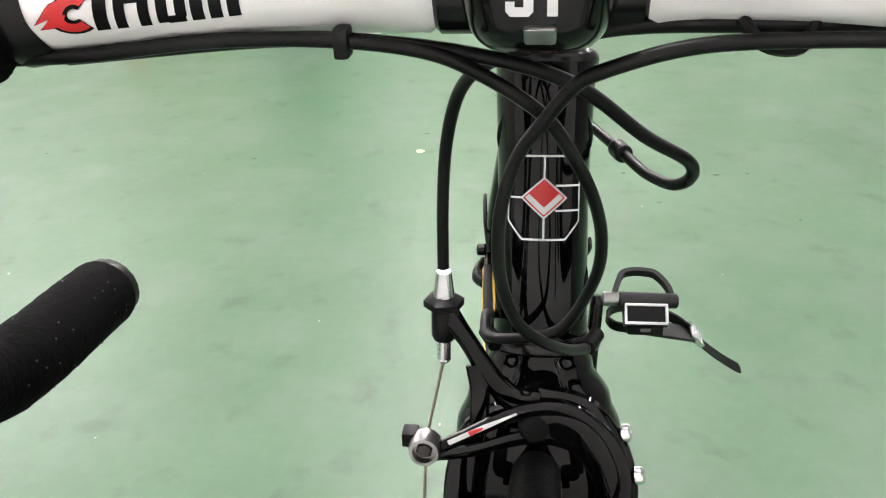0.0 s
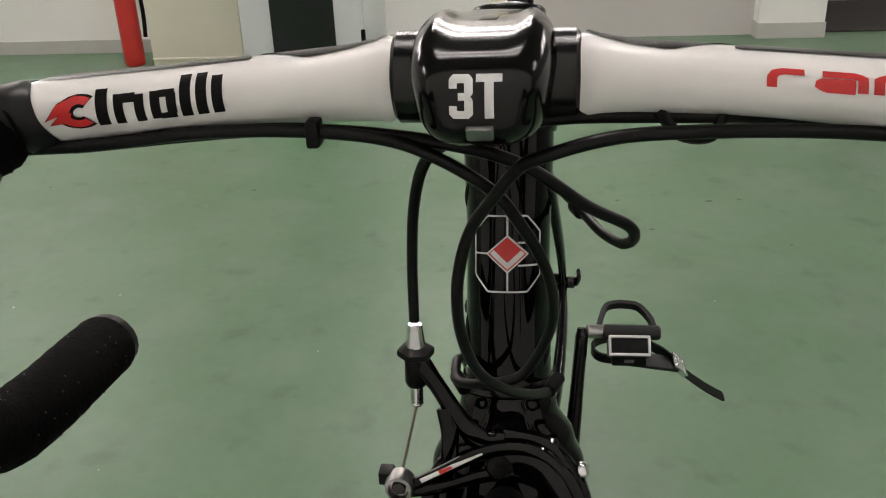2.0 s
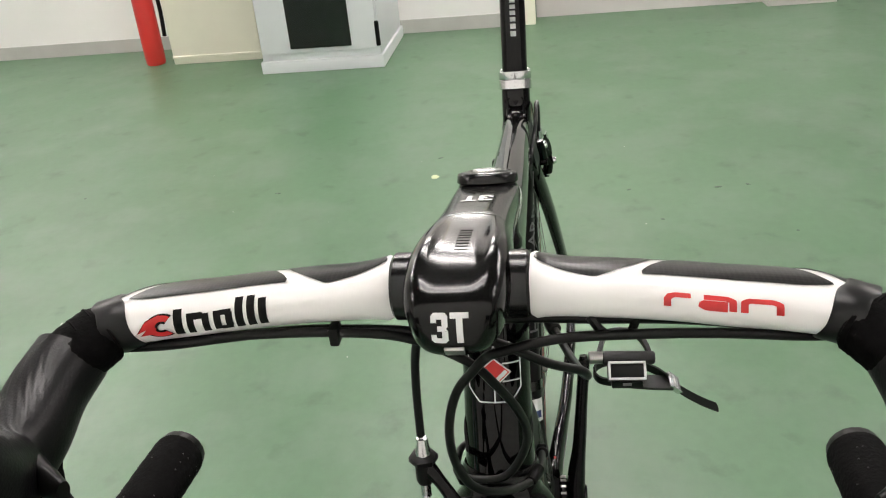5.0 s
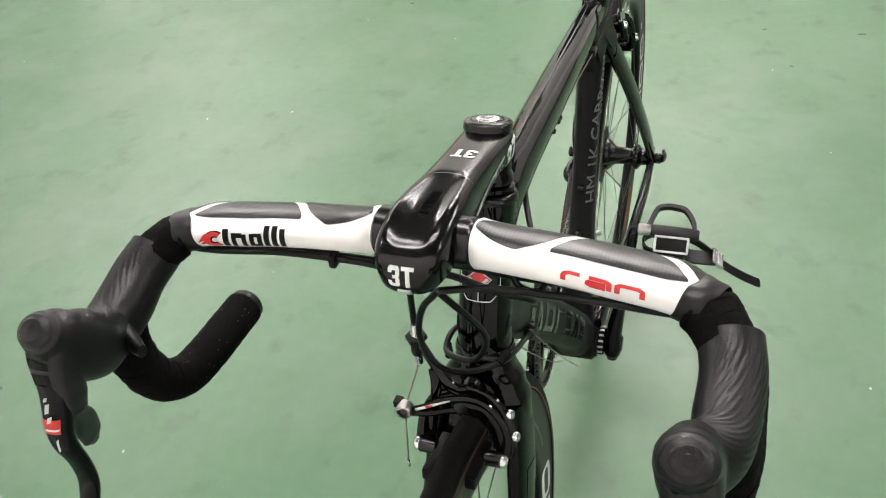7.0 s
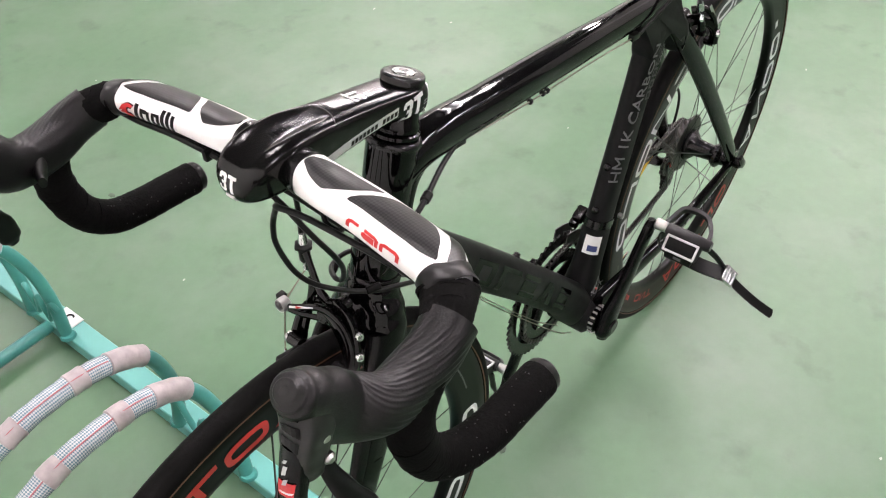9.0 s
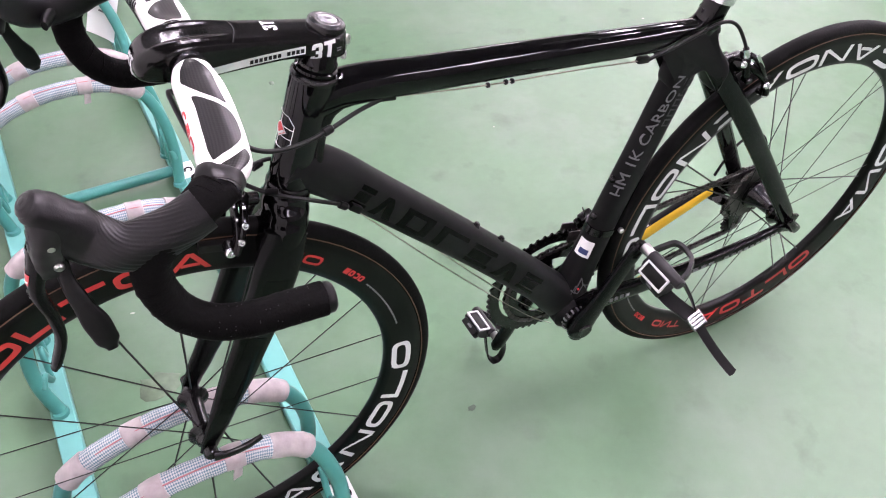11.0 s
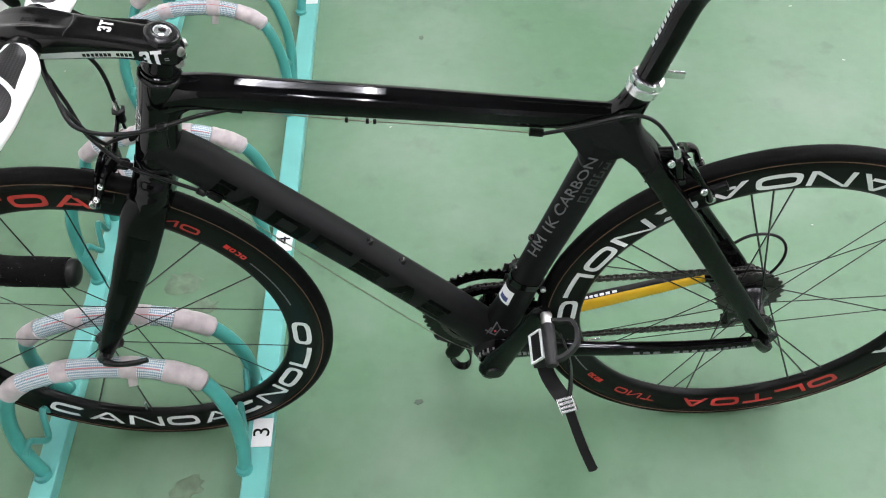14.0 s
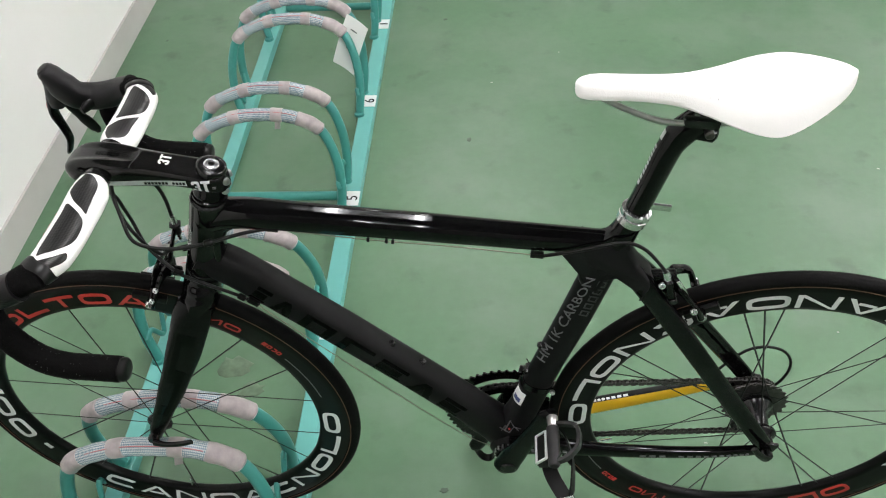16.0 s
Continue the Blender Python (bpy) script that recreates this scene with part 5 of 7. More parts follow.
def pedal(center, s):
    """A clip pedal; s: -1 on the left crank."""
    ob = tagged(new("pedal"), "black road pedal with a silver framed plate")
    ob.parent = bike
    c = Vector(center)
    bm = bmesh.new()
    rod(bm, c + Vector((0.004, -s * 0.048, 0.004)), c + Vector((0.004, -s * 0.026, 0.004)), 0.0085, 0.0075)
    part("axle_sleeve", bm, M_STEEL, ob, "silver axle sleeve")
    bm = bmesh.new()
    rod(bm, c + Vector((0.004, -s * 0.030, 0.003)), c + Vector((0.004, s * 0.036, 0.003)), 0.0098, 0.0086, n=12)
    body = [(-0.019, -0.016), (-0.001, 0.006), (0.009, 0.008), (0.014, 0.000), (0.010, -0.012), (-0.004, -0.021), (-0.015, -0.020)]
    skin(bm, [[c + Vector((x, y, z)) for x, z in body] for y in (-0.024, 0.024)])
    part("pedal_body", bm, M_PEDAL, ob)
    # rear cage loop
    bm = bmesh.new()
    loop = smoothed([(0.004, -0.030, 0.004), (0.022, -0.026, 0.011), (0.037, -0.014, 0.0185), (0.0405, 0.000, 0.0200), (0.0405, 0.012, 0.0200), (0.036, 0.024, 0.0180), (0.020, 0.031, 0.010), (0.002, 0.036, 0.002)], 5)
    band(bm, [c + Vector(p) for p in loop], 0.0095, 0.0055, (-0.35, 0, 0.94))
    part("pedal_cage", bm, M_PEDAL, ob, "black rear cage loop")
    # silver framed plate facing forwards
    bm = bmesh.new()
    for p, q in ((Vector((0, 0, 0.0103)), (0.004, 0.047, 0.0032)), (Vector((0, 0, -0.0103)), (0.004, 0.047, 0.0032)), (Vector((0, -0.0222, 0)), (0.004, 0.0032, 0.0185)), (Vector((0, 0.0222, 0)), (0.004, 0.0032, 0.0185))):
        R = Euler((0, radians(40), 0)).to_matrix()
        block(bm, c + Vector((-0.0135, 0.000, -0.0045)) + R @ p, q, R, 0.0012)
    part("pedal_frame", bm, M_FRAME, ob, "silver rectangular plate frame")
    bm = bmesh.new()
    block(bm, c + Vector((-0.0120, 0.000, -0.0055)), (0.004, 0.043, 0.018), (0, 40, 0), 0.001)
    part("pedal_plate", bm, M_PLASTIC, ob)
    bm = bmesh.new()
    block(bm, c + Vector((-0.0090, 0, -0.0235)), (0.018, 0.040, 0.012), (0, -4, 0), 0.003)
    part("pedal_clip", bm, M_PLASTIC, ob)
    bm = bmesh.new()
    block(bm, c + Vector((-0.0182, 0, -0.0225)), (0.001, 0.011, 0.004), (0, -4, 0))
    part("pedal_mark", bm, M_GREYDECAL, ob, "small grey printed mark", False)
    return ob


LP = Vector((0.645, -0.126, 0.434))
pedal(LP, -1)
RP = BB - CD * 0.1725 + Vector((0.0, 0.126, 0.0))
hanging = pedal(RP, 1)
hanging.matrix_world = Matrix.Translation(RP) @ Matrix.Rotation(radians(66), 4, "Y") @ Matrix.Translation(-RP)


strap = thing("ankle_strap", "black webbing strap with a metal buckle looped round a pedal", "strap")
bm = bmesh.new()
loop = smoothed([(0.642, -0.140, 0.405), (0.638, -0.112, 0.407), (0.643, -0.092, 0.408), (0.658, -0.086, 0.412), (0.670, -0.102, 0.416), (0.6775, -0.136, 0.410), (0.6770, -0.164, 0.399), (0.6735, -0.184, 0.385)], 5)
band(bm, loop, 0.0140, 0.0026, (-0.35, 0, 1))
part("strap_loop", bm, M_PLASTIC, strap, "black webbing loop")
bm = bmesh.new()
band(bm, smoothed([(0.642, -0.122, 0.4080), (0.643, -0.140, 0.4045), (0.648, -0.156, 0.3990), (0.658, -0.172, 0.3910), (0.668, -0.184, 0.3830), (0.671, -0.188, 0.3795)], 5), 0.0215, 0.0040, (0.8, 0.35, 0.35))
part("strap_band", bm, M_PLASTIC, strap, "wide padded webbing band")
bm = bmesh.new()
band(bm, smoothed([(0.671, -0.186, 0.381), (0.681, -0.208, 0.357), (0.692, -0.231, 0.335), (0.702, -0.249, 0.319), (0.7065, -0.256, 0.313)], 5), 0.0135, 0.002, (0.7, 0.3, 0.6))
part("strap_tail", bm, M_PLASTIC, strap, "black webbing tail")
BK = Vector((0.671, -0.188, 0.3800))
bdir = Vector((0.014, -0.027, -0.030)).normalized()
bs = basis(bdir, (0.7, 0.3, 0.6), BK).to_3x3()
bm = bmesh.new()
for off in (-0.009, -0.003, 0.003, 0.009):
    rod(bm, BK + bs @ Vector((off, -0.011, 0.003)), BK + bs @ Vector((off, 0.011, 0.003)), 0.0027, n=10)
for e in (-0.0105, 0.0105):
    block(bm, BK + bs @ Vector((0, e, 0.0025)), (0.024, 0.002, 0.007), bs, 0.0006)
part("buckle", bm, M_SILVER, strap, "bright metal buckle")

# the far pedal has a strap of its own, hanging in a loop
far_strap = thing("ankle_strap", "black webbing strap hanging in a loop from a pedal", "strap")
bm = bmesh.new()
band(bm, smoothed([(0.516, 0.104, 0.098), (0.519, 0.102, 0.070), (0.524, 0.100, 0.040), (0.537, 0.100, 0.018), (0.551, 0.100, 0.020), (0.558, 0.100, 0.045), (0.554, 0.101, 0.075), (0.540, 0.103, 0.098), (0.528, 0.104, 0.104)], 5), 0.014, 0.0026, (0.2, 1, 0.2))
part("strap_loop", bm, M_PLASTIC, far_strap, "black webbing loop")


# ---- fork ----
bm = bmesh.new()
crown = Loft([(tuple(HT0 + AXIS * 0.024), 0.0235, 0.0240, 2.0), (tuple(HT0 + AXIS * 0.014), 0.0262, 0.0255, 2.1), (tuple(HT0 - AXIS * 0.002), 0.0355, 0.0265, 2.3), (tuple(HT0 - AXIS * 0.018), 0.0410, 0.0272, 2.4), (tuple(HT0 - AXIS * 0.040 + Vector((-0.003, 0, 0))), 0.0425, 0.0270, 2.5), (tuple(HT0 - AXIS * 0.060 + Vector((-0.004, 0, 0))), 0.0420, 0.0215, 2.6)], (0, 1, 0))
crown.mesh(bm, 36)
fork = fpart("fork_crown", bm, M_GLOSS, bike, "gloss black fork crown")
for s in (-1, 1):
    leg = Loft([((0.143, s * 0.027, 0.640), 0.0120, 0.0260, 2.2), ((0.130, s * 0.0345, 0.610), 0.0105, 0.0280, 2.3), ((0.106, s * 0.0395, 0.552), 0.0095, 0.0265, 2.4), ((0.066, s * 0.0445, 0.466), 0.0085, 0.0215, 2.4),
                ((0.028, s * 0.0485, 0.390), 0.0075, 0.0155, 2.3), ((0.006, s * 0.0505, 0.345), 0.006, 0.0120, 2.2), ((-0.004, s * 0.0505, 0.322), 0.004, 0.0095, 2.1)], (0, 1, 0))
    bm = bmesh.new()
    leg.mesh(bm, 24)
    lg = fpart("fork_blade", bm, M_FORK, bike, "satin black fork blade")
    # dark glossy shape on the blade's side
    bm = bmesh.new()
    th = 180 if s < 0 else 0
    for a, b, c, d in ((0.24, 0.30, -26, 26), (0.30, 0.42, 6, 26), (0.42, 0.48, -26, 26), (0.48, 0.60, -26, -6), (0.60, 0.66, -26, 26)):
        leg.patch(bm, [(a, th + c), (b, th + c), (b, th + d), (a, th + d)], 0.0005)
    fpart("blade_mark", bm, M_DECAL_BLACK, lg, "glossy black curved shape")
bm = bmesh.new()
for k in range(9):
    crown.patch(bm, [(0.36 + 0.010 * k, (HEAD_FRONT * 90) - 8 - k * 5.5), (0.36 + 0.010 * k, (HEAD_FRONT * 90) - 11.5 - k * 5.5), (0.42 + 0.010 * k, (HEAD_FRONT * 90) - 11.5 - k * 5.5), (0.42 + 0.010 * k, (HEAD_FRONT * 90) - 8 - k * 5.5)], 0.0006, 2, 2)
fpart("crown_lettering", bm, M_GREYDECAL, fork, "small grey printed marks", False)

# ---- stem ----
STOP = HT1 + AXIS * 0.062
bm = bmesh.new()
lathe(bm, HT1 + AXIS * 0.005, AXIS, [(0, 0.0205), (0.001, 0.0218), (0.004, 0.0218), (0.0055, 0.0190), (0.007, 0.0205), (0.012, 0.0206), (0.016, 0.0185), (0.046, 0.0185), (0.048, 0.0175)], 36)
stem_clamp = fpart("stem_clamp", bm, M_GLOSS, bike, "gloss black stem clamp")
bm = bmesh.new()
lathe(bm, HT1 + AXIS * 0.0525, AXIS, [(0, 0.0175), (0.001, 0.0192), (0.0055, 0.0188), (0.0068, 0.0176), (0.0080, 0.0120), (0.0070, 0.0100)], 36)
cap = fpart("top_cap", bm, M_BLACKMETAL, bike, "black top cap")
bm = bmesh.new()
lathe(bm, HT1 + AXIS * 0.0585, AXIS, [(0, 0.0098), (0.0022, 0.0094), (0.003, 0.0080), (0.003, 0.0042), (0.0005, 0.0038)], 28)
fpart("cap_bolt", bm, M_SILVER, cap, "silver bolt")

def spline(keys, u):
    """Catmull-Rom through keyed rows: (u, values...)."""
    i = 0
    while i < len(keys) - 2 and u > keys[i + 1][0]:
        i += 1
    p0, p1, p2, p3 = [keys[min(max(i + k, 0), len(keys) - 1)] for k in (-1, 0, 1, 2)]
    h = p2[0] - p1[0]
    f = min(max((u - p1[0]) / h, 0.0), 1.0)
    out = []
    for n in range(1, len(p1)):
        m1 = (p2[n] - p0[n]) / (p2[0] - p0[0]) * h
        m2 = (p3[n] - p1[n]) / (p3[0] - p1[0]) * h
        out.append((2 * f ** 3 - 3 * f * f + 1) * p1[n] + (f ** 3 - 2 * f * f + f) * m1 + (3 * f * f - 2 * f ** 3) * p2[n] + (f ** 3 - f * f) * m2)
    return out


# the stem from nose to clamp: x, top, bottom, half width
STEM_KEYS = [(0.0300, 0.8700, 0.8640, 0.0050), (0.0316, 0.8760, 0.8600, 0.0120), (0.0350, 0.8815, 0.8565, 0.0175), (0.0420, 0.8868, 0.8535, 0.0218), (0.0530, 0.8915, 0.8508, 0.0244), (0.0680, 0.8940, 0.8485, 0.0255), (0.0860, 0.8936, 0.8467, 0.0252),
             (0.1040, 0.8905, 0.8456, 0.0238), (0.1230, 0.8862, 0.8450, 0.0219), (0.1450, 0.8817, 0.8448, 0.0207), (0.1700, 0.8765, 0.8446, 0.0204), (0.1900, 0.8722, 0.8415, 0.0207), (0.2060, 0.8688, 0.8368, 0.0211), (0.2190, 0.8660, 0.8345, 0.0204),
             (0.2280, 0.8638, 0.8342, 0.0165), (0.2330, 0.8615, 0.8370, 0.0080)]


def stem_ring(x, n=56):
    """A squarish section, narrower below, with a dished top between two ridges over the head."""
    top, low, half = spline(STEM_KEYS, x)
    mid, tall = (top + low) / 2, (top - low) / 2
    dish = max(0.0, 1 - ((x - 0.084) / 0.044) ** 2) ** 0.9
    ring = []
    for k in range(n):
        a = 2 * math.pi * k / n
        c, s = math.cos(a), math.sin(a)
        u, v = math.copysign(abs(c) ** 0.58, c), math.copysign(abs(s) ** 0.58, s)
        w = half * (1 - 0.15 * max(0.0, 0.25 - v) / 1.25)
        z = mid + tall * v
        if v > 0:
            valley = max(0.0, 1 - (u / 0.66) ** 2)
            z -= dish * 0.0046 * min(valley * 1.5, 1.0) ** 1.2 * v
        ring.append(Vector((x, w * u, z)))
    return ring


bm = bmesh.new()
xs = [0.0300, 0.0304, 0.0310, 0.0318, 0.0330, 0.0345, 0.0365] + [0.039 + 0.0035 * k for k in range(55)] + [0.2315, 0.2325, 0.2330]
skin(bm, [stem_ring(x) for x in xs])
bmesh.ops.recalc_face_normals(bm, faces=bm.faces)
bm.normal_update()
stem_tree = BVHTree.FromBMesh(bm)
stem_ob = fpart("stem", bm, M_STEM, bike, "gloss black carbon handlebar stem")


def stem_decal(name, cells, ray, mat, label, parent, off=0.0004, n=5):
    """Quads in a flat sheet, laid on the stem along rays: ray(u, v) gives a start and a direction."""
    bm = bmesh.new()
    for quad in cells:
        p, q, r, s = [Vector(c) for c in quad]
        g = []
        for i in range(n + 1):
            row = []
            for j in range(n + 1):
                c = p.lerp(q, i / n).lerp(s.lerp(r, i / n), j / n)
                start, way = ray(c.x, c.y)
                place, normal, _, _ = stem_tree.ray_cast(Vector(start), Vector(way))
                if place is None:
                    place, normal = Vector(start) + Vector(way) * 0.15, -Vector(way)
                if normal.dot(Vector(way)) > 0:
                    normal = -normal
                row.append(bm.verts.new(place + normal * off))
            g.append(row)
        for i in range(n):
            for j in range(n):
                bm.faces.new((g[i][j], g[i + 1][j], g[i + 1][j + 1], g[i][j + 1]))
    return fpart(name, bm, mat, parent, label)


def oblong(u0, u1, v0, v1):
    return [(u0, v0), (u1, v0), (u1, v1), (u0, v1)]


def from_left(cx, cz, su, sv):
    return lambda u, v: ((cx + u * su + v * sv * 0.08, -0.2, cz + v * sv), (0, 1, 0))


def from_above(cx, cy, su, sv):
    return lambda u, v: ((cx - v * sv, cy + u * su, 1.0), (0, 0, -1))


def from_front(cy, cz, su, sv):
    return lambda u, v: ((-0.2, cy - u * su, cz + v * sv), (1, 0, 0))


# two white block shapes side by side: a barred one with cut corners and a post with a head
PAIR = [[[(-0.85, 1), (-0.25, 1), (-0.1, 0.8), (-1, 0.8)], oblong(-1, -0.1, 0.62, 0.8), oblong(-1, -0.7, 0.4, 0.62), oblong(-0.42, -0.1, 0.16, 0.62), [(-0.66, 0.2), (-0.1, 0.16), (-0.2, 0.02), (-0.66, 0.02)], [(-0.66, 0.02), (-0.2, 0.02), (-0.1, -0.12), (-0.66, -0.16)],
         oblong(-0.42, -0.1, -0.62, -0.14), oblong(-1, -0.7, -0.62, -0.4), oblong(-1, -0.1, -0.8, -0.62), [(-1, -0.8), (-0.1, -0.8), (-0.25, -1), (-0.85, -1)]],
        [oblong(0.02, 1, 0.66, 1), oblong(0.34, 0.68, -1, 0.66)]]
for shape in PAIR:
    for ray in (from_left(0.2045, 0.8512, 0.0118, 0.0102), from_above(0.1590, 0.0, 0.0088, 0.0066), from_front(0.0, 0.8730, 0.0084, 0.0066)):
        stem_decal("stem_mark", shape, ray, M_RIMWHITE, "white block shape", stem_ob)
# faint dark line of print on the head and a short double one behind the flank marks
stem_decal("stem_print", [oblong(-1 + 0.26 * k, -0.82 + 0.26 * k, -1, 1) for k in range(8)], lambda u, v: ((0.088 - u * 0.014, -0.001 + v * 0.0032, 1.0), (0, 0, -1)), M_DECAL_BLACK, "faint raised print", stem_ob, 0.0003, 3)
stem_decal("stem_print", [oblong(-1, 1, 0.3, 0.7), oblong(-1, 1, -0.7, -0.3)], from_left(0.2205, 0.8500, 0.0024, 0.0028), M_GREYDECAL, "small grey print", stem_ob, 0.0004, 3)
# seam across the cover
stem_decal("cover_seam", [[(0.1195 + 0.006 * (1 - f0 * f0), f0 * 0.0196), (0.1203 + 0.006 * (1 - f0 * f0), f0 * 0.0196), (0.1203 + 0.006 * (1 - f1 * f1), f1 * 0.0196), (0.1195 + 0.006 * (1 - f1 * f1), f1 * 0.0196)]
                          for f0, f1 in [(-1 + k / 8, -1 + (k + 1) / 8) for k in range(16)]], lambda u, v: ((u, v, 1.0), (0, 0, -1)), M_DIMDECAL, "fine seam of the cover", stem_ob, 0.0002, 1)
NOSE = stem_tree.ray_cast(Vector((-0.2, -0.001, 0.8615)), Vector((1, 0, 0)))[0].x
bm = bmesh.new()
block(bm, (NOSE + 0.0008, -0.001, 0.8612), (0.003, 0.0092, 0.0062), (0, -36, 0), 0.0012)
fpart("nose_bolt", bm, M_STEEL, stem_ob, "small silver bolt plate")
strip = stem_decal("stem_stripe", [oblong(-1 + k * 0.1, -0.9 + k * 0.1, -1, 1) for k in range(20)], from_left(0.1365, 0.8572, 0.0505, 0.0046), M_FRAME, "silver stripe along the stem", stem_ob, 0.0004, 2)
stem_decal("stripe_print", [oblong(-1 + k * 0.17, -0.87 + k * 0.17, -1, 1) for k in range(12) if k != 7], from_left(0.1590, 0.8570, 0.0265, 0.0024), M_INK, "small dark printed marks", strip, 0.0008, 2)
for h in (0.018, 0.034):
    for s in (-1, 1):
        p = HT1 + AXIS * (0.008 + h) + Vector((0.0205, s * 0.0075, -0.004))
        bm = bmesh.new()
        lathe(bm, p, (0.75, s * 0.65, 0), [(0, 0.0052), (0.003, 0.0050), (0.0035, 0.0040), (0.0035, 0.0022), (0.001, 0.002)], 16)
        fpart("clamp_bolt", bm, M_STEEL, stem_clamp, "steel bolt")

# ---- handlebar ----
# distance from the middle: centre x, centre z, half chord, half height, tilt in degrees
BAR_KEYS = [(0.0, 0.0767, 0.8692, 0.0140, 0.0138, 0), (0.0330, 0.0767, 0.8692, 0.0140, 0.0138, 4), (0.0338, 0.0767, 0.8690, 0.0166, 0.0158, 10), (0.040, 0.0770, 0.8681, 0.0196, 0.0148, 18), (0.050, 0.0774, 0.8670, 0.0225, 0.0137, 19), (0.065, 0.0772, 0.8662, 0.0233, 0.0132, 17), (0.080, 0.0770, 0.8653, 0.0233, 0.0130, 16), (0.100, 0.0760, 0.8641, 0.0231, 0.0128, 14.5),
            (0.125, 0.0740, 0.8623, 0.0234, 0.0129, 14), (0.150, 0.0714, 0.8610, 0.0228, 0.0130, 13), (0.165, 0.0680, 0.8602, 0.0222, 0.0130, 11), (0.184, 0.0560, 0.8580, 0.0190, 0.0126, 8)]


class Bar(Loft):
    """The wing bar; th 0 at its trailing edge, -90 on top, -180 in front."""

    def __init__(self, y0, y1, n):
        self.rows, self.tilt, self.n, self.per = [], [], n, 1
        for i in range(n + 1):
            y = y0 + (y1 - y0) * i / n
            x, z, a, b, tilt = spline(BAR_KEYS, abs(y))
            self.rows.append((Vector((x, y, z)), a, b, 2.25))
            self.tilt.append(radians(tilt))

    def axes(self, i):
        c, s = math.cos(self.tilt[i]), math.sin(self.tilt[i])
        return Vector((0, 1, 0)), Vector((c, 0, -s)), Vector((-s, 0, -c))


BAR_Y = 0.184
hb = Bar(-BAR_Y, BAR_Y, 92)
bm = bmesh.new()
hb.mesh(bm, 48)
bar = fpart("handlebar", bm, M_WHITE, bike, "white lacquered wing-shaped handlebar")


def ys(y):
    return (y + BAR_Y) / (2 * BAR_Y)


def tape_end(th):
    """How far out the white lacquer shows at the angle th."""
    return spline([(-270, 0.1590), (-227, 0.1572), (-180, 0.1608), (-125, 0.1655), (-95, 0.1715), (-50, 0.1760), (0, 0.1775), (45, 0.1700), (90, 0.1590)], th)[0]


for s in (-1, 1):
    bm = bmesh.new()
    rod(bm, (0.0767, s * 0.018, 0.8692), (0.0767, s * 0.0335, 0.8692), 0.0167, n=40, bev=0.05)
    fpart("bar_collar", bm, M_BLACKMETAL, bar, "black collar beside the stem")
    # woven carbon windows on top: inner, outer, and a small one at the tape
    for spans in ([(0.0352, -109, -99), (0.0375, -118, -87), (0.042, -127, -77), (0.047, -134, -71), (0.055, -139, -68), (0.063, -141, -67), (0.068, -132, -67), (0.075, -118, -66), (0.081, -104, -65), (0.088, -84, -63), (0.0945, -65, -60)],
                  [(0.0843, -128, -120), (0.0875, -128, -106), (0.092, -127, -92), (0.0985, -126, -75), (0.1035, -126, -63), (0.110, -126, -54), (0.117, -126, -50), (0.125, -126, -48), (0.133, -126, -48), (0.140, -126, -53), (0.146, -126, -62), (0.153, -125, -76), (0.1600, -120, -93), (0.1655, -113, -108)],
                  [(0.1540, -51, -45), (0.157, -59, -37), (0.1605, -67, -32), (0.166, -80, -32), (0.171, -93, -36), (0.1760, -95, -42), (0.1800, -95, -44)]):
        sm = smoothed(spans, 4)
        bm = bmesh.new()
        uv = bm.loops.layers.uv.new("UVMap")
        grid = [[(bm.verts.new(hb.at(ys(s * q.x), q.y + (q.z - q.y) * k / 10, 0.0004)), (q.x, radians(q.y + (q.z - q.y) * k / 10) * 0.020)) for k in range(11)] for q in sm]
        for r0, r1 in zip(grid, grid[1:]):
            for k in range(10):
                cells = (r0[k], r1[k], r1[k + 1], r0[k + 1])
                f = bm.faces.new([c[0] for c in cells])
                for lp, c in zip(f.loops, cells):
                    lp[uv].uv = c[1]
        fpart("carbon_window", bm, M_CARBON, bar, "dark woven carbon window")


def bar_stroke(bm, pts, wide, off=0.0004):
    """A band of even width along points (y, th) on the bar."""
    q = [Vector((y, radians(th) * 0.021)) for y, th in pts]
    rows = []
    for i, p in enumerate(q):
        d = (q[min(i + 1, len(q) - 1)] - q[max(i - 1, 0)]).normalized()
        n = Vector((-d.y, d.x)) * wide / 2
        rows.append([bm.verts.new(hb.at(ys(e.x), math.degrees(e.y / 0.021), off)) for e in (p + n, p + n * 0.33, p - n * 0.33, p - n)])
    for r0, r1 in zip(rows, rows[1:]):
        for k in range(3):
            bm.faces.new((r0[k], r1[k], r1[k + 1], r0[k + 1]))


def bar_bars(bm, spans, t0, t1):
    for (y0, y1, f0, f1) in spans:
        a, b = t0 + (t1 - t0) * f0, t0 + (t1 - t0) * f1
        hb.patch(bm, [(ys(y0), a), (ys(y1), a), (ys(y1), b), (ys(y0), b)], 0.0004, 3, 10)


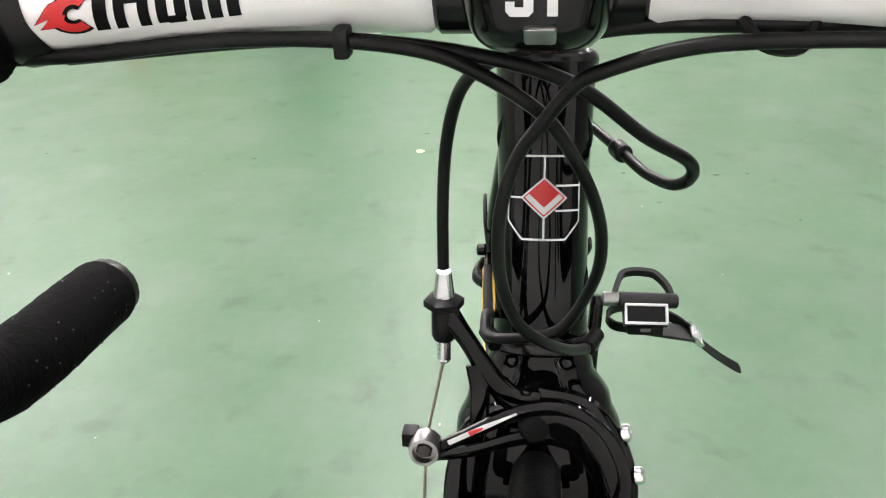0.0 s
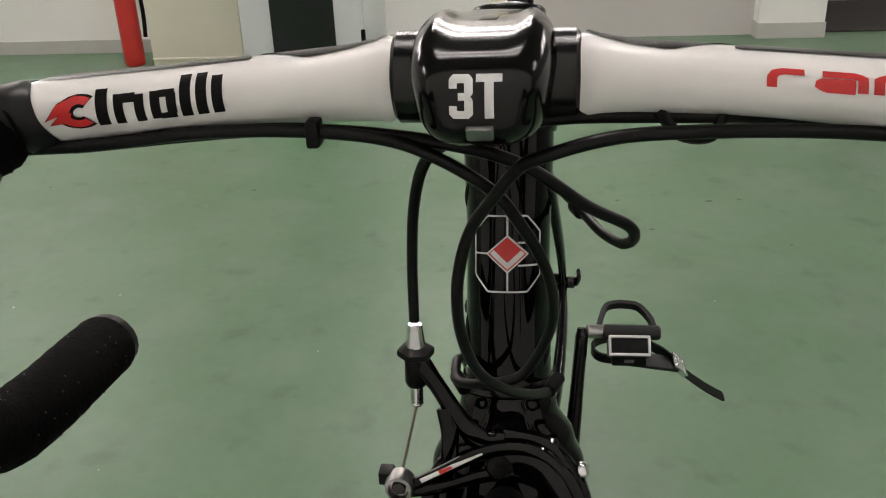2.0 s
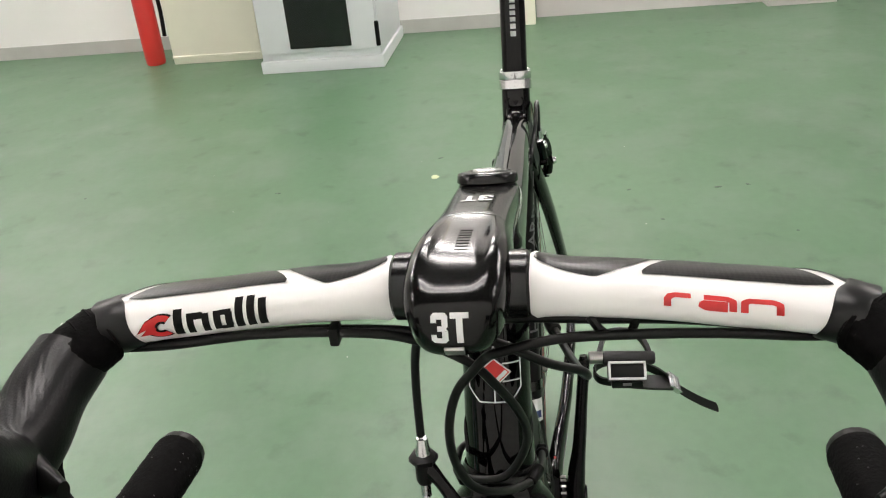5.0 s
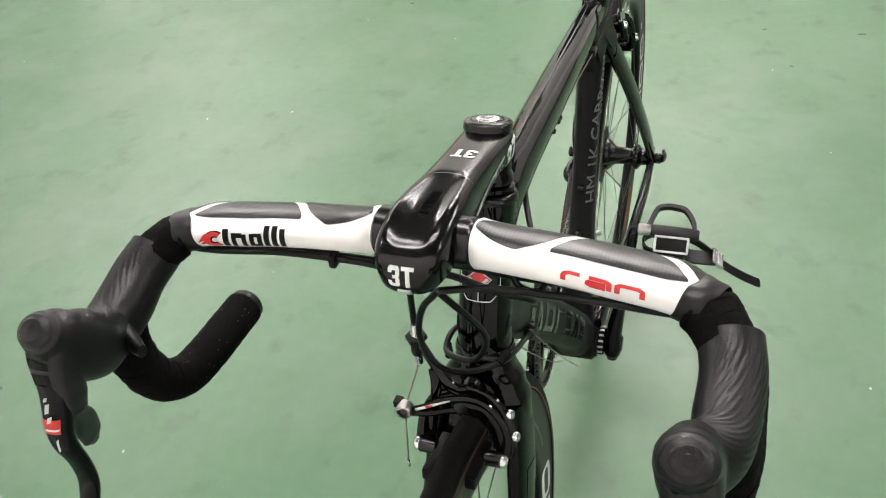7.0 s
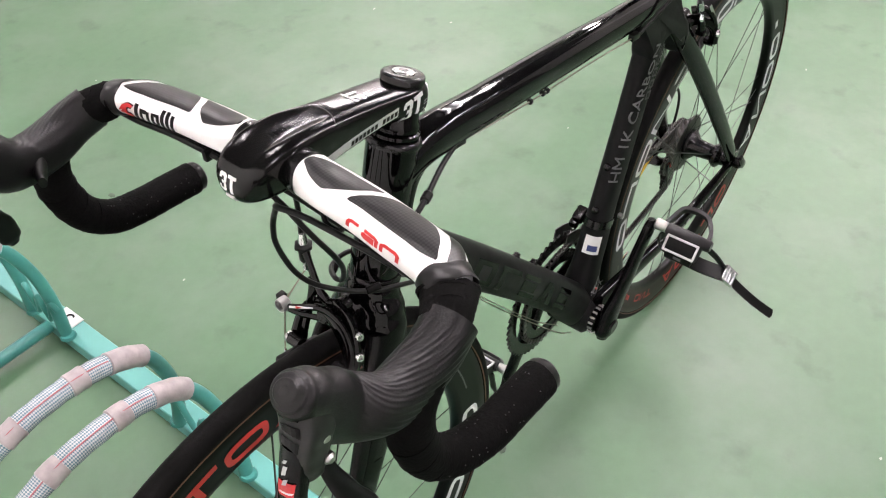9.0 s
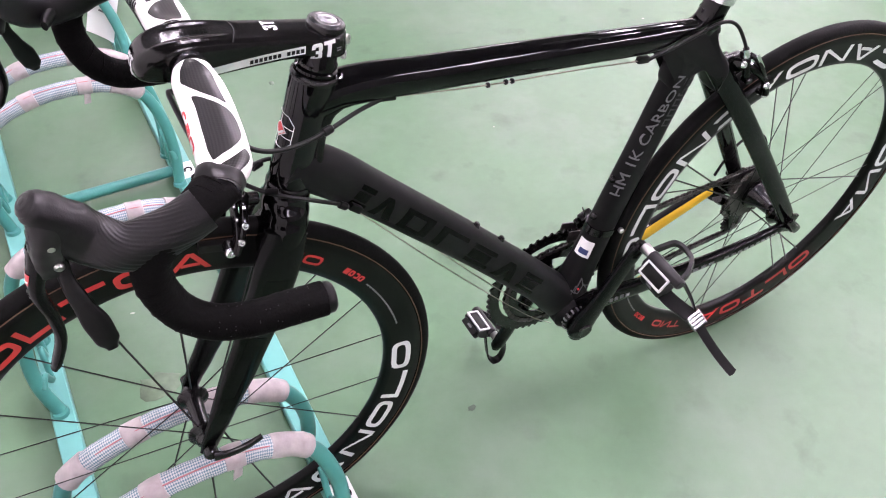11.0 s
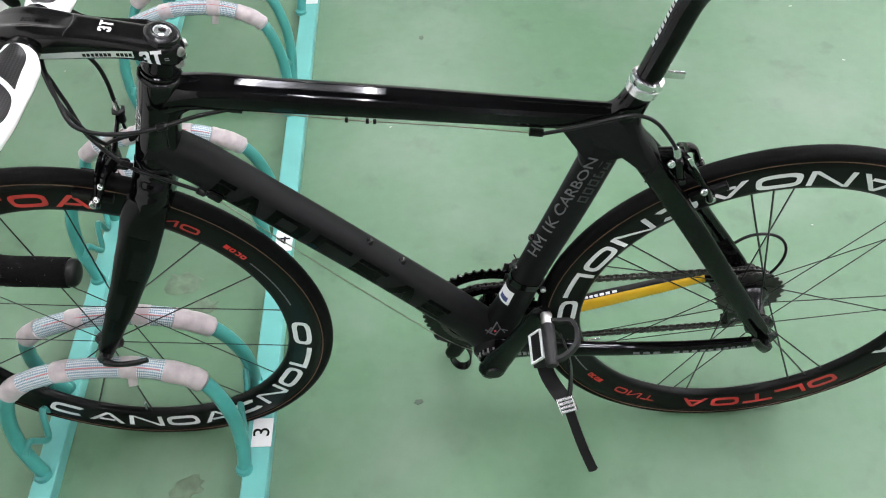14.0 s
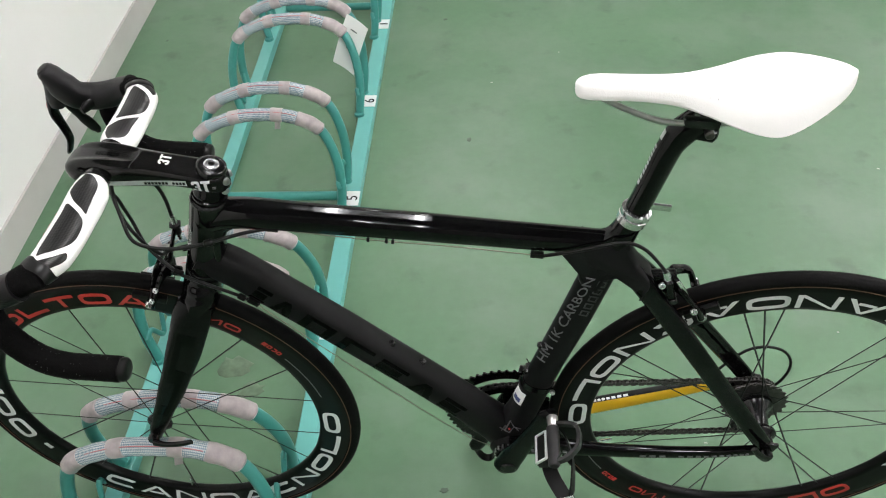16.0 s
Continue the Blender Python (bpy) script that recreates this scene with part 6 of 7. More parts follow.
# black shapes and a red wing mark on the right front, three red shapes on the left front
LO, HI = -217, -140
for spans in ([(0.1410, 0.1360, 0.10, 0.78)], [(0.1335, 0.1295, 0.10, 0.64), (0.1295, 0.1245, 0.48, 0.64), (0.1250, 0.1210, 0.10, 0.60)],
              [(0.1185, 0.1145, 0.12, 0.62), (0.1150, 0.1085, 0.50, 0.63), (0.1150, 0.1085, 0.10, 0.23), (0.1120, 0.1080, 0.20, 0.56)],
              [(0.1065, 0.1020, 0.10, 0.90)], [(0.1000, 0.0955, 0.10, 0.90)], [(0.0935, 0.0890, 0.10, 0.80)]):
    bm = bmesh.new()
    bar_bars(bm, [((p - 0.141) * 0.9 + 0.1390, (q - 0.141) * 0.9 + 0.1390, f0, f1) for p, q, f0, f1 in spans], LO, HI)
    fpart("bar_mark", bm, M_INK, bar, "black block shape", False)
def emblem(mat, grow, off, label):
    """An open ring with a swept wing."""
    bm = bmesh.new()
    ring = []
    for k in range(17):
        a = radians(50 + k * 260 / 16)
        ring.append([(0.1450 - math.cos(a) * (r + e) * 0.0072, 0.40 + math.sin(a) * (r + e) * 0.27) for r, e in ((1.0, grow), (0.48, -grow))])
    for p, q in zip(ring, ring[1:]):
        hb.patch(bm, [(ys(y), LO + (HI - LO) * f) for y, f in (p[0], q[0], q[1], p[1])], off, 1, 2)
    g = grow * 0.004
    for q in ([(0.1575 + g, 0.32 - g * 12), (0.1530, 0.56 + g * 30), (0.1455, 0.70 + g * 30), (0.1485, 0.46 - g * 12)], [(0.1560 + g, 0.24 - g * 20), (0.1525, 0.40), (0.1475, 0.42), (0.1490, 0.24 - g * 20)]):
        hb.patch(bm, [(ys(y), LO + (HI - LO) * f) for y, f in q], off, 4, 4)
    bmesh.ops.remove_doubles(bm, verts=bm.verts, dist=0.00002)
    return fpart("bar_emblem", bm, mat, bar, label, False)


emblem(M_INK, 0.18, 0.0006, "black outline of the emblem")
emblem(M_RED, 0.0, 0.0010, "red winged emblem")
FOOT = -184
for lines in ([[(-0.0945, FOOT), (-0.0945, -173), (-0.0956, -167), (-0.0980, -164.5), (-0.1045, -164.5)]],
              [[(-0.1100, -164.5), (-0.1195, -164.5), (-0.1222, -167.5), (-0.1222, FOOT)], [(-0.1200, -181.5), (-0.1115, -181.5), (-0.1090, -178), (-0.1100, -174.5), (-0.1200, -174)]],
              [[(-0.1270, FOOT), (-0.1270, -168), (-0.1292, -164.5), (-0.1390, -164.5), (-0.1417, -168), (-0.1417, FOOT)]]):
    bm = bmesh.new()
    for pts in lines:
        dense = [p for a, b in zip(pts, pts[1:]) for p in [tuple(Vector(a).lerp(Vector(b), f / 4)) for f in range(4)]] + [pts[-1]]
        bar_stroke(bm, dense, 0.0032)
    fpart("bar_mark", bm, M_RED, bar, "red rounded shape", False)

for s in (-1, 1):
    ex, ey, ez = (0.126, -0.2085, 0.7250) if s < 0 else (0.117, 0.2005, 0.7265)
    far = 0.003 if s > 0 else 0.001
    drop = [(0.0580, s * (0.1765 + far), 0.8580), (0.0560, s * (0.1785 + far), 0.8574), (0.0520, s * (0.182 + far * 0.7), 0.8565), (0.0370, s * (0.191 + far * 0.3), 0.8525), (0.0190, s * 0.1965, 0.8460), (0.0040, s * 0.1985, 0.836), (-0.0065, s * 0.1995, 0.820), (-0.0075, s * 0.200, 0.792), (0.0050, s * 0.2005, ez + 0.0315), (0.0290, (s * 0.2005 + ey) / 2, ez + 0.0105),
            (0.0600, ey, ez + 0.004), (0.0900, ey, ez + 0.002), (ex, ey, ez)]
    sm = smoothed(drop, 8)
    rad, rad2 = [], []
    for i in range(len(sm)):
        f = min(i / 26, 1)
        rad.append(min(0.0228 - 0.0066 * f, 0.0196 + 0.0004 * i) + 0.00015 * math.sin(i * 2.2))
        rad2.append(min(0.0142 + 0.0020 * f, 0.0128 + 0.0002 * i) + 0.00015 * math.sin(i * 2.2))
    bm = bmesh.new()
    tube(bm, sm, rad, 24, rounded=True, r2=rad2, ref=(1, 0, 0))
    tp = fpart("bar_tape", bm, M_TAPE, bar, "black cork bar tape")
    # overlapping edges of the wound tape
    for i in range(15, len(sm) - 3, 5):
        if 24 < i < 52 or i > len(sm) - 30:
            continue
        bm = bmesh.new()
        d = (sm[i + 1] - sm[i]).normalized()
        q = (d + Vector((0.10, s * 0.22, 0.12))).normalized()
        u = q.orthogonal().normalized()
        v = q.cross(u)
        tube(bm, [sm[i] + (u * math.cos(k * math.pi / 12) + v * math.sin(k * math.pi / 12)) * (min(rad[i], rad2[i]) + 0.0002) for k in range(24)], 0.0006, 6, close=True)
        fpart("tape_edge", bm, M_TAPE, tp)
    bm = bmesh.new()
    rings = []
    for f, lift in ((0.0, 0.0006), (0.0012, 0.0016), (0.006, 0.0019), (0.0115, 0.0020), (0.0125, 0.0012)):
        rings.append([hb.at(ys(s * min(tape_end(th) + f, BAR_Y)), th, lift) + (Vector((-0.35, 0, 0)) * max(tape_end(th) + f - BAR_Y, 0)) + Vector((0, s, 0)) * max(tape_end(th) + f - BAR_Y, 0) for th in range(-265, 95, 8)])
    skin(bm, rings, caps=False)
    fpart("finishing_band", bm, M_TAPEBAND, tp, "glossy black finishing tape")
    bm = bmesh.new()
    e = sm[-1]
    lathe(bm, e, (sm[-1] - sm[-2]), [(0.0, 0.0150), (0.006, 0.0150), (0.009, 0.0125), (0.010, 0.006)], 20)
    fpart("end_plug", bm, M_PLASTIC, tp, "black end plug")
    # pale pinholes of the tape
    bm = bmesh.new()
    rr = random.Random(5 + s)
    for _ in range(60):
        i = rr.randrange(len(sm) - 30, len(sm) - 2)
        d = (sm[i + 1] - sm[i]).normalized()
        u = d.orthogonal().normalized()
        v = d.cross(u)
        a = rr.uniform(0, 6.28)
        block(bm, sm[i] + (u * math.cos(a) + v * math.sin(a)) * rad[i], (0.0007, 0.0007, 0.0007))
    h = fpart("tape_pinholes", bm, M_DIMDECAL, tp, "pale pinholes", False)
    h["kind"] = "stuff"

    # brake hood: body, horn, side button
    hy = 0.1800 if s < 0 else 0.184
    hood = Loft([((0.042, s * 0.1925, 0.8530), 0.0186, 0.0182, 2.0), ((0.022, s * 0.1960, 0.8460), 0.0182, 0.0182, 2.1), ((0.000, s * 0.1955, 0.8390), 0.0182, 0.0195, 2.2), ((-0.022, s * (0.190 + hy * 0.02), 0.8370), 0.0168, 0.0200, 2.3),
                 ((-0.042, s * (hy * 0.5 + 0.0935), 0.8450), 0.0158, 0.0215, 2.3), ((-0.056, s * (hy * 0.75 + 0.046), 0.8605), 0.0160, 0.0225, 2.2), ((-0.0655, s * hy, 0.8765), 0.0160, 0.0168, 2.1), ((-0.0720, s * hy, 0.8857), 0.0148, 0.0132, 2.0), ((-0.0752, s * hy, 0.8900), 0.0118, 0.0106, 2.0), ((-0.0770, s * hy, 0.8925), 0.0078, 0.0072, 2.0), ((-0.0777, s * hy, 0.8935), 0.0026, 0.0026, 2.0)], (0, 1, 0))
    # fine slanting ribs stand up along the hood's back and outer side
    up_ = -90 if hood.at(0.5, -90).z > hood.at(0.5, 90).z else 90
    out_ = 180 if s < 0 else 0
    turn_ = 1 if ((out_ - up_ + 180) % 360) - 180 > 0 else -1
    bm = bmesh.new()
    rings = []
    for i in range(131):
        q = i / 130
        ring = []
        for k in range(120):
            g = turn_ * k * 3 / 90.0
            g = g - 4 if g > 2 else g + 4 if g < -2 else g
            mask = min(max((g + 0.45) / 0.25, 0), 1) * min(max((1.5 - g) / 0.3, 0), 1) * min(max((q - 0.03) / 0.06, 0), 1) * min(max((0.50 - 0.10 * g - q) / 0.10, 0), 1)
            ring.append(hood.at(q, up_ + k * 3, 0.00030 * mask * math.sin(2 * math.pi * (g * 0.0283 * 0.80 + q * 0.150 * 0.42) / 0.0031)))
        rings.append(ring)
    skin(bm, rings)
    hd = fpart("brake_hood", bm, M_HOODSMOOTH, bar, "grey-black rubber brake hood with fine ribs")
    bm = bmesh.new()
    tb = Loft([((-0.020, s * 0.182, 0.836), 0.006, 0.009, 2.1), ((-0.026, s * 0.172, 0.834), 0.005, 0.0085, 2.2), ((-0.030, s * 0.163, 0.832), 0.0035, 0.006, 2.0)], (1, 0, 0))
    tb.mesh(bm, 14)
    fpart("thumb_button", bm, M_PLASTIC, hd, "black thumb shifter")
    # lever bracket with three openings' shade painted on in black, lever blade, shift paddle
    bm = bmesh.new()
    hx = hy + 0.003
    br = Loft([((-0.0650, s * hy, 0.884), 0.0145, 0.0130, 2.5), ((-0.0665, s * hy, 0.876), 0.0155, 0.0138, 2.6), ((-0.0690, s * hx, 0.864), 0.0150, 0.0138, 2.7), ((-0.0725, s * hx, 0.852), 0.0138, 0.0132, 2.7),
               ((-0.0755, s * hx, 0.838), 0.0124, 0.0122, 2.6), ((-0.0780, s * hx, 0.826), 0.0105, 0.0105, 2.4)], (0, 1, 0))
    br.mesh(bm, 32)
    bk = fpart("lever_bracket", bm, M_BRACKET, hd, "black lever bracket")
    front = 90 if br.at(0.5, 90).x < br.at(0.5, -90).x else -90
    aside = (1 if front > 0 else -1) * (1 if s > 0 else -1)
    for q, wide in ((0.225, 25), (0.395, 23), (0.565, 21)):
        bm = bmesh.new()
        c0 = front - aside * 4
        br.patch(bm, [(q - 0.058, c0 - wide), (q - 0.046, c0 + wide), (q + 0.058, c0 + wide * 0.8), (q + 0.050, c0 - wide)], 0.0005, 4, 8)
        fpart("slot_shade", bm, M_DECAL_BLACK, bk, "opening with its shade painted flat in black", False)
    for p in ((-0.0693, 0.8573), (-0.0690, 0.8371)):
        bm = bmesh.new()
        rod(bm, (p[0], s * (hx + 0.009), p[1]), (p[0], s * (hx + 0.0150), p[1]), 0.0040, n=14, bev=0.25)
        fpart("bracket_screw", bm, M_STEEL, bk, "small steel screw")
    bm = bmesh.new()
    lev = Loft([((-0.0785, s * hx, 0.852), 0.0092, 0.0085, 2.3), ((-0.0825, s * hx, 0.838), 0.0096, 0.0085, 2.3), ((-0.091, s * (hx + 0.002), 0.812), 0.0088, 0.0062, 2.3), ((-0.088, s * (hx + 0.004), 0.784), 0.0078, 0.0052, 2.2), ((-0.088, s * (hx + 0.007), 0.760), 0.0078, 0.0048, 2.2), ((-0.097, s * (hx + 0.010), 0.738), 0.0072, 0.0042, 2.2), ((-0.102, s * (hx + 0.011), 0.730), 0.005, 0.003, 2.0)], (0, 1, 0))
    lev.mesh(bm, 18)
    lb_ = fpart("brake_lever", bm, M_FORK, hd, "black carbon brake lever")
    fr = 90 if lev.at(0.4, 90).x < lev.at(0.4, -90).x else -90
    for a0, a1, lo, hi, mt, off in ((0.090, 0.130, -10, 2, M_PALEDECAL, 0.0005), (0.140, 0.200, -12, 3, M_PALEDECAL, 0.0005), (0.225, 0.285, -46, 34, M_RED, 0.0005), (0.210, 0.240, -16, 0, M_PALEDECAL, 0.0008), (0.262, 0.272, -40, 16, M_RIMWHITE, 0.0008), (0.305, 0.360, -22, -10, M_PALEDECAL, 0.0005)):
        bm = bmesh.new()
        lev.patch(bm, [(a0, fr + lo), (a1, fr + lo + 8), (a1 + 0.012, fr + hi + 8), (a0 + 0.012, fr + hi)], off, 4, 5)
        fpart("lever_mark", bm, mt, lb_, "red and white printed mark", False)
    bm = bmesh.new()
    pd = Loft([((-0.066, s * hx, 0.850), 0.0045, 0.0050, 2.1), ((-0.068, s * (hx + 0.007), 0.822), 0.0040, 0.0058, 2.1), ((-0.064, s * (hx + 0.016), 0.800), 0.0038, 0.0078, 2.2), ((-0.0585, s * (hx + 0.023), 0.780), 0.0038, 0.0108, 2.3), ((-0.0550, s * (hx + 0.028), 0.764), 0.0034, 0.0098, 2.2),
               ((-0.0530, s * (hx + 0.031), 0.754), 0.0022, 0.0045, 2.0)], (0, 1, 0))
    pd.mesh(bm, 16)
    fpart("shift_paddle", bm, M_PLASTIC, hd, "black shift paddle")

# ---- front brake ----
fb = tagged(new("front_brake"), "black skeleton brake caliper with silver bolts")
fb.parent = bike
def limb(bm, pts, r, flat=0.7, n=10):
    lf = Loft([(p, q * flat, q, 2.1) for p, q in zip(pts, r)], (1, 0.05, 0), 4)
    lf.mesh(bm, n)


bm = bmesh.new()
limb(bm, [(0.106, 0.000, 0.683), (0.106, 0.011, 0.686), (0.108, 0.021, 0.697), (0.112, 0.031, 0.712), (0.1155, 0.040, 0.723)], [0.0085, 0.0062, 0.0046, 0.0042, 0.0055])
fpart("caliper_arm", bm, M_GLOSS, fb)
bm = bmesh.new()
limb(bm, [(0.110, 0.004, 0.676), (0.103, 0.024, 0.676), (0.094, 0.034, 0.660), (0.084, 0.035, 0.641)], [0.008, 0.0055, 0.005, 0.0058])
fpart("caliper_arm", bm, M_GLOSS, fb)
for line in ([(0.0870, 0.046, 0.669), (0.0885, 0.030, 0.678), (0.0925, 0.006, 0.689), (0.0935, -0.013, 0.690), (0.0920, -0.028, 0.680), (0.0880, -0.037, 0.661), (0.083, -0.0365, 0.645)],
             [(0.0870, 0.046, 0.668), (0.0890, 0.028, 0.6695), (0.0935, 0.006, 0.6745), (0.0940, -0.011, 0.6745), (0.0920, -0.024, 0.668), (0.0870, -0.032, 0.655), (0.083, -0.035, 0.643)]):
    bm = bmesh.new()
    limb(bm, line, [0.0034, 0.0030, 0.0036, 0.0040, 0.0042, 0.0044, 0.0058])
    fpart("caliper_arm", bm, M_GLOSS, fb)
bm = bmesh.new()
limb(bm, [(0.108, -0.002, 0.684), (0.103, -0.020, 0.684), (0.097, -0.033, 0.672), (0.090, -0.039, 0.656), (0.084, -0.038, 0.642)], [0.0085, 0.0070, 0.0062, 0.0056, 0.0058])
fpart("caliper_arm", bm, M_GLOSS, fb)
bm = bmesh.new()
limb(bm, [(0.109, 0.0275, 0.7012), (0.104, 0.0248, 0.6883), (0.098, 0.0258, 0.6713), (0.092, 0.0278, 0.6539), (0.087, 0.0291, 0.6387)], [0.0042, 0.0044, 0.0042, 0.0042, 0.0050])
fpart("caliper_arm", bm, M_GLOSS, fb)
bm = bmesh.new()
limb(bm, [(0.0955, 0.0060, 0.6835), (0.0945, -0.0080, 0.6835), (0.0925, -0.0195, 0.6785), (0.0900, -0.0285, 0.6670), (0.0870, -0.0340, 0.6530), (0.0840, -0.0355, 0.6430)], [0.0060, 0.0082, 0.0086, 0.0078, 0.0066, 0.0060], 0.55, 14)
fpart("caliper_arm", bm, M_GLOSS, fb, "broad curved gloss black arm")
for p in ((0.0985, -0.0375, 0.676), (0.0905, -0.0435, 0.660)):
    bm = bmesh.new()
    lathe(bm, p, (-0.2, -1, 0.25), [(0, 0.0042), (0.0025, 0.0040), (0.0034, 0.0032), (0.0034, 0.0018), (0.0014, 0.0016)], 14)
    fpart("caliper_bolt", bm, M_SILVER, fb, "silver bolt")
bm = bmesh.new()
band(bm, [(0.0848, 0.037, 0.6765), (0.0866, 0.022, 0.6842), (0.0888, 0.008, 0.6905)], 0.0020, 0.0006, (0.3, 0, 1))
fpart("arm_mark", bm, M_RIMWHITE, fb, "white and red printed stripe", False)
bm = bmesh.new()
band(bm, [(0.0855, 0.028, 0.6813), (0.0864, 0.022, 0.6842)], 0.0023, 0.0010, (0.3, 0, 1))
fpart("arm_mark", bm, M_RED, fb, "red printed stripe", False)
bm = bmesh.new()
rod(bm, (0.124, 0, 0.676), (0.090, 0, 0.682), 0.0075, n=18)
fpart("pivot_bolt", bm, M_BLACKMETAL, fb)
bm = bmesh.new()
lathe(bm, (0.0905, 0.0475, 0.672), (-1, 0, 0.10), [(0, 0.0070), (0.007, 0.0070), (0.0090, 0.0064), (0.0092, 0.0050), (0.006, 0.0046)], 24)
fpart("anchor_bolt", bm, M_STEEL, fb, "silver cable anchor bolt")
bm = bmesh.new()
rod(bm, (0.0850, 0.0475, 0.6726), (0.0826, 0.0475, 0.6729), 0.0038, n=6)
fpart("bolt_socket", bm, M_DARKSTEEL, fb, "dark hex socket")
bm = bmesh.new()
block(bm, (0.091, 0.0545, 0.6745), (0.008, 0.007, 0.007), bev=0.001)
fpart("anchor_lever", bm, M_PLASTIC, fb)
up = Vector((0.02, -0.03, 1)).normalized()
K = Vector((0.116, 0.0415, 0.716))
bm = bmesh.new()
lathe(bm, K + up * 0.0155, up, [(0, 0.0047), (0.009, 0.0036), (0.0115, 0.0032)], 18)
fpart("barrel_adjuster", bm, M_SILVER, fb, "silver fluted barrel adjuster")
bm = bmesh.new()
lathe(bm, K + up * 0.009, up, [(0, 0.0065), (0.0015, 0.0090), (0.0045, 0.0090), (0.007, 0.0045)], 6)
fpart("adjuster_knob", bm, M_PLASTIC, fb, "black adjuster knob")
bm = bmesh.new()
lathe(bm, K - up * 0.006, up, [(0, 0.0048), (0.002, 0.0056), (0.013, 0.0056), (0.015, 0.0048)], 18)
fpart("adjuster_body", bm, M_PLASTIC, fb)
bm = bmesh.new()
lathe(bm, K - up * 0.018, up, [(0, 0.0024)] + [(0.0012 * k, 0.0032 if k % 2 else 0.0028) for k in range(1, 10)] + [(0.012, 0.0028)], 14)
fpart("adjuster_thread", bm, M_SILVER, fb, "silver threaded end")
bm = bmesh.new()
tube(bm, [K - up * 0.016, (0.0885, 0.0475, 0.674), (0.083, 0.0490, 0.640), (0.079, 0.0500, 0.612)], 0.0008, 6)
fpart("brake_wire", bm, M_WIRE, fb, "bare steel wire")
bm = bmesh.new()
rod(bm, (0.079, 0.0500, 0.614), (0.0785, 0.0501, 0.606), 0.0013, n=8)
fpart("wire_end", bm, M_SILVER, fb)
for s in (-1, 1):
    bm = bmesh.new()
    block(bm, (0.072, s * 0.0178, 0.6395), (0.050, 0.0095, 0.011), (0, 14, 0), 0.002)
    fpart("brake_pad", bm, M_PLASTIC, fb, "black brake pad")
    bm = bmesh.new()
    rod(bm, (0.079, s * 0.020, 0.641), (0.0785, s * 0.036, 0.642), 0.0068, n=16)
    fpart("pad_post", bm, M_BLACKMETAL, fb)
    bm = bmesh.new()
    lathe(bm, (0.0785, s * 0.035, 0.642), (0, s, 0), [(0, 0.0062), (0.003, 0.0060), (0.0042, 0.0048), (0.0042, 0.0026), (0.0015, 0.0022)], 18)
    fpart("pad_bolt", bm, M_SILVER, fb, "silver pad bolt")

# ---- rear brake ----
rb = tagged(new("rear_brake"), "black and silver rear brake caliper")
rb.parent = bike
for s in (-1, 1):
    bm = bmesh.new()
    dz = 0.010 * (s > 0)
    limb(bm, [(0.797, s * 0.002, 0.660 - dz), (0.810, s * 0.019, 0.664 - dz), (0.826, s * 0.032, 0.654 - dz), (0.839, s * 0.036, 0.637), (0.847, s * 0.034, 0.618)], [0.011, 0.0085, 0.0070, 0.0065, 0.0072])
    part("caliper_arm", bm, M_GLOSS, rb)
    bm = bmesh.new()
    block(bm, (0.851, s * 0.0178, 0.6135), (0.050, 0.0095, 0.011), (0, -27, 0), 0.002)
    part("brake_pad", bm, M_PLASTIC, rb, "black brake pad")
    bm = bmesh.new()
    rod(bm, (0.849, s * 0.020, 0.616), (0.849, s * 0.034, 0.616), 0.0065, n=16)
    part("pad_post", bm, M_BLACKMETAL, rb)
    bm = bmesh.new()
    lathe(bm, (0.849, s * 0.033, 0.616), (0, s, 0), [(0, 0.0065), (0.003, 0.0063), (0.0042, 0.0048), (0.0042, 0.0026), (0.0015, 0.0022)], 18)
    part("pad_bolt", bm, M_SILVER, rb, "silver pad bolt")
bm = bmesh.new()
band(bm, [(0.807, -0.0340, 0.690), (0.819, -0.0375, 0.672), (0.831, -0.0400, 0.652)], 0.0045, 0.0012, (0.6, -0.2, 0.5))
part("caliper_plate", bm, M_SILVER, rb, "bright caliper edge")
bm = bmesh.new()
lathe(bm, (0.7965, -0.026, 0.682), (-0.33, 0.06, 1), [(0.006, 0.0056), (0.014, 0.0050), (0.019, 0.0042)], 16)
part("barrel_adjuster", bm, M_SILVER, rb, "silver barrel adjuster")
bm = bmesh.new()
rod(bm, (0.803, -0.030, 0.655), (0.797, -0.0262, 0.683), 0.0056, n=14)
rod(bm, (0.806, -0.036, 0.650), (0.806, -0.022, 0.650), 0.0055, n=14)
part("adjuster_body", bm, M_BLACKMETAL, rb)
bm = bmesh.new()
rod(bm, (0.770, 0, 0.668), (0.812, 0, 0.668), 0.008, n=16)
part("pivot_bolt", bm, M_BLACKMETAL, rb)

for p in ((0.7870, -0.0310, 0.6800), (0.833, -0.0420, 0.640)):
    bm = bmesh.new()
    lathe(bm, p, (0.25, -1, 0.2), [(0, 0.0052), (0.003, 0.0050), (0.0042, 0.0040), (0.0042, 0.0022), (0.0015, 0.0020)], 16)
    part("caliper_bolt", bm, M_SILVER, rb, "silver bolt")
bm = bmesh.new()
limb(bm, [(0.800, -0.012, 0.680), (0.808, -0.028, 0.684), (0.820, -0.036, 0.669), (0.832, -0.038, 0.650)], [0.0060, 0.0045, 0.0040, 0.0040])
part("caliper_arm", bm, M_BLACKMETAL, rb)

# ---- cables ----
def cable(name, pts, r, mat, label, steer=False, per=8):
    bm = bmesh.new()
    tube(bm, smoothed(pts, per), r, 10)
    return (fpart if steer else part)(name, bm, mat, bike, label)


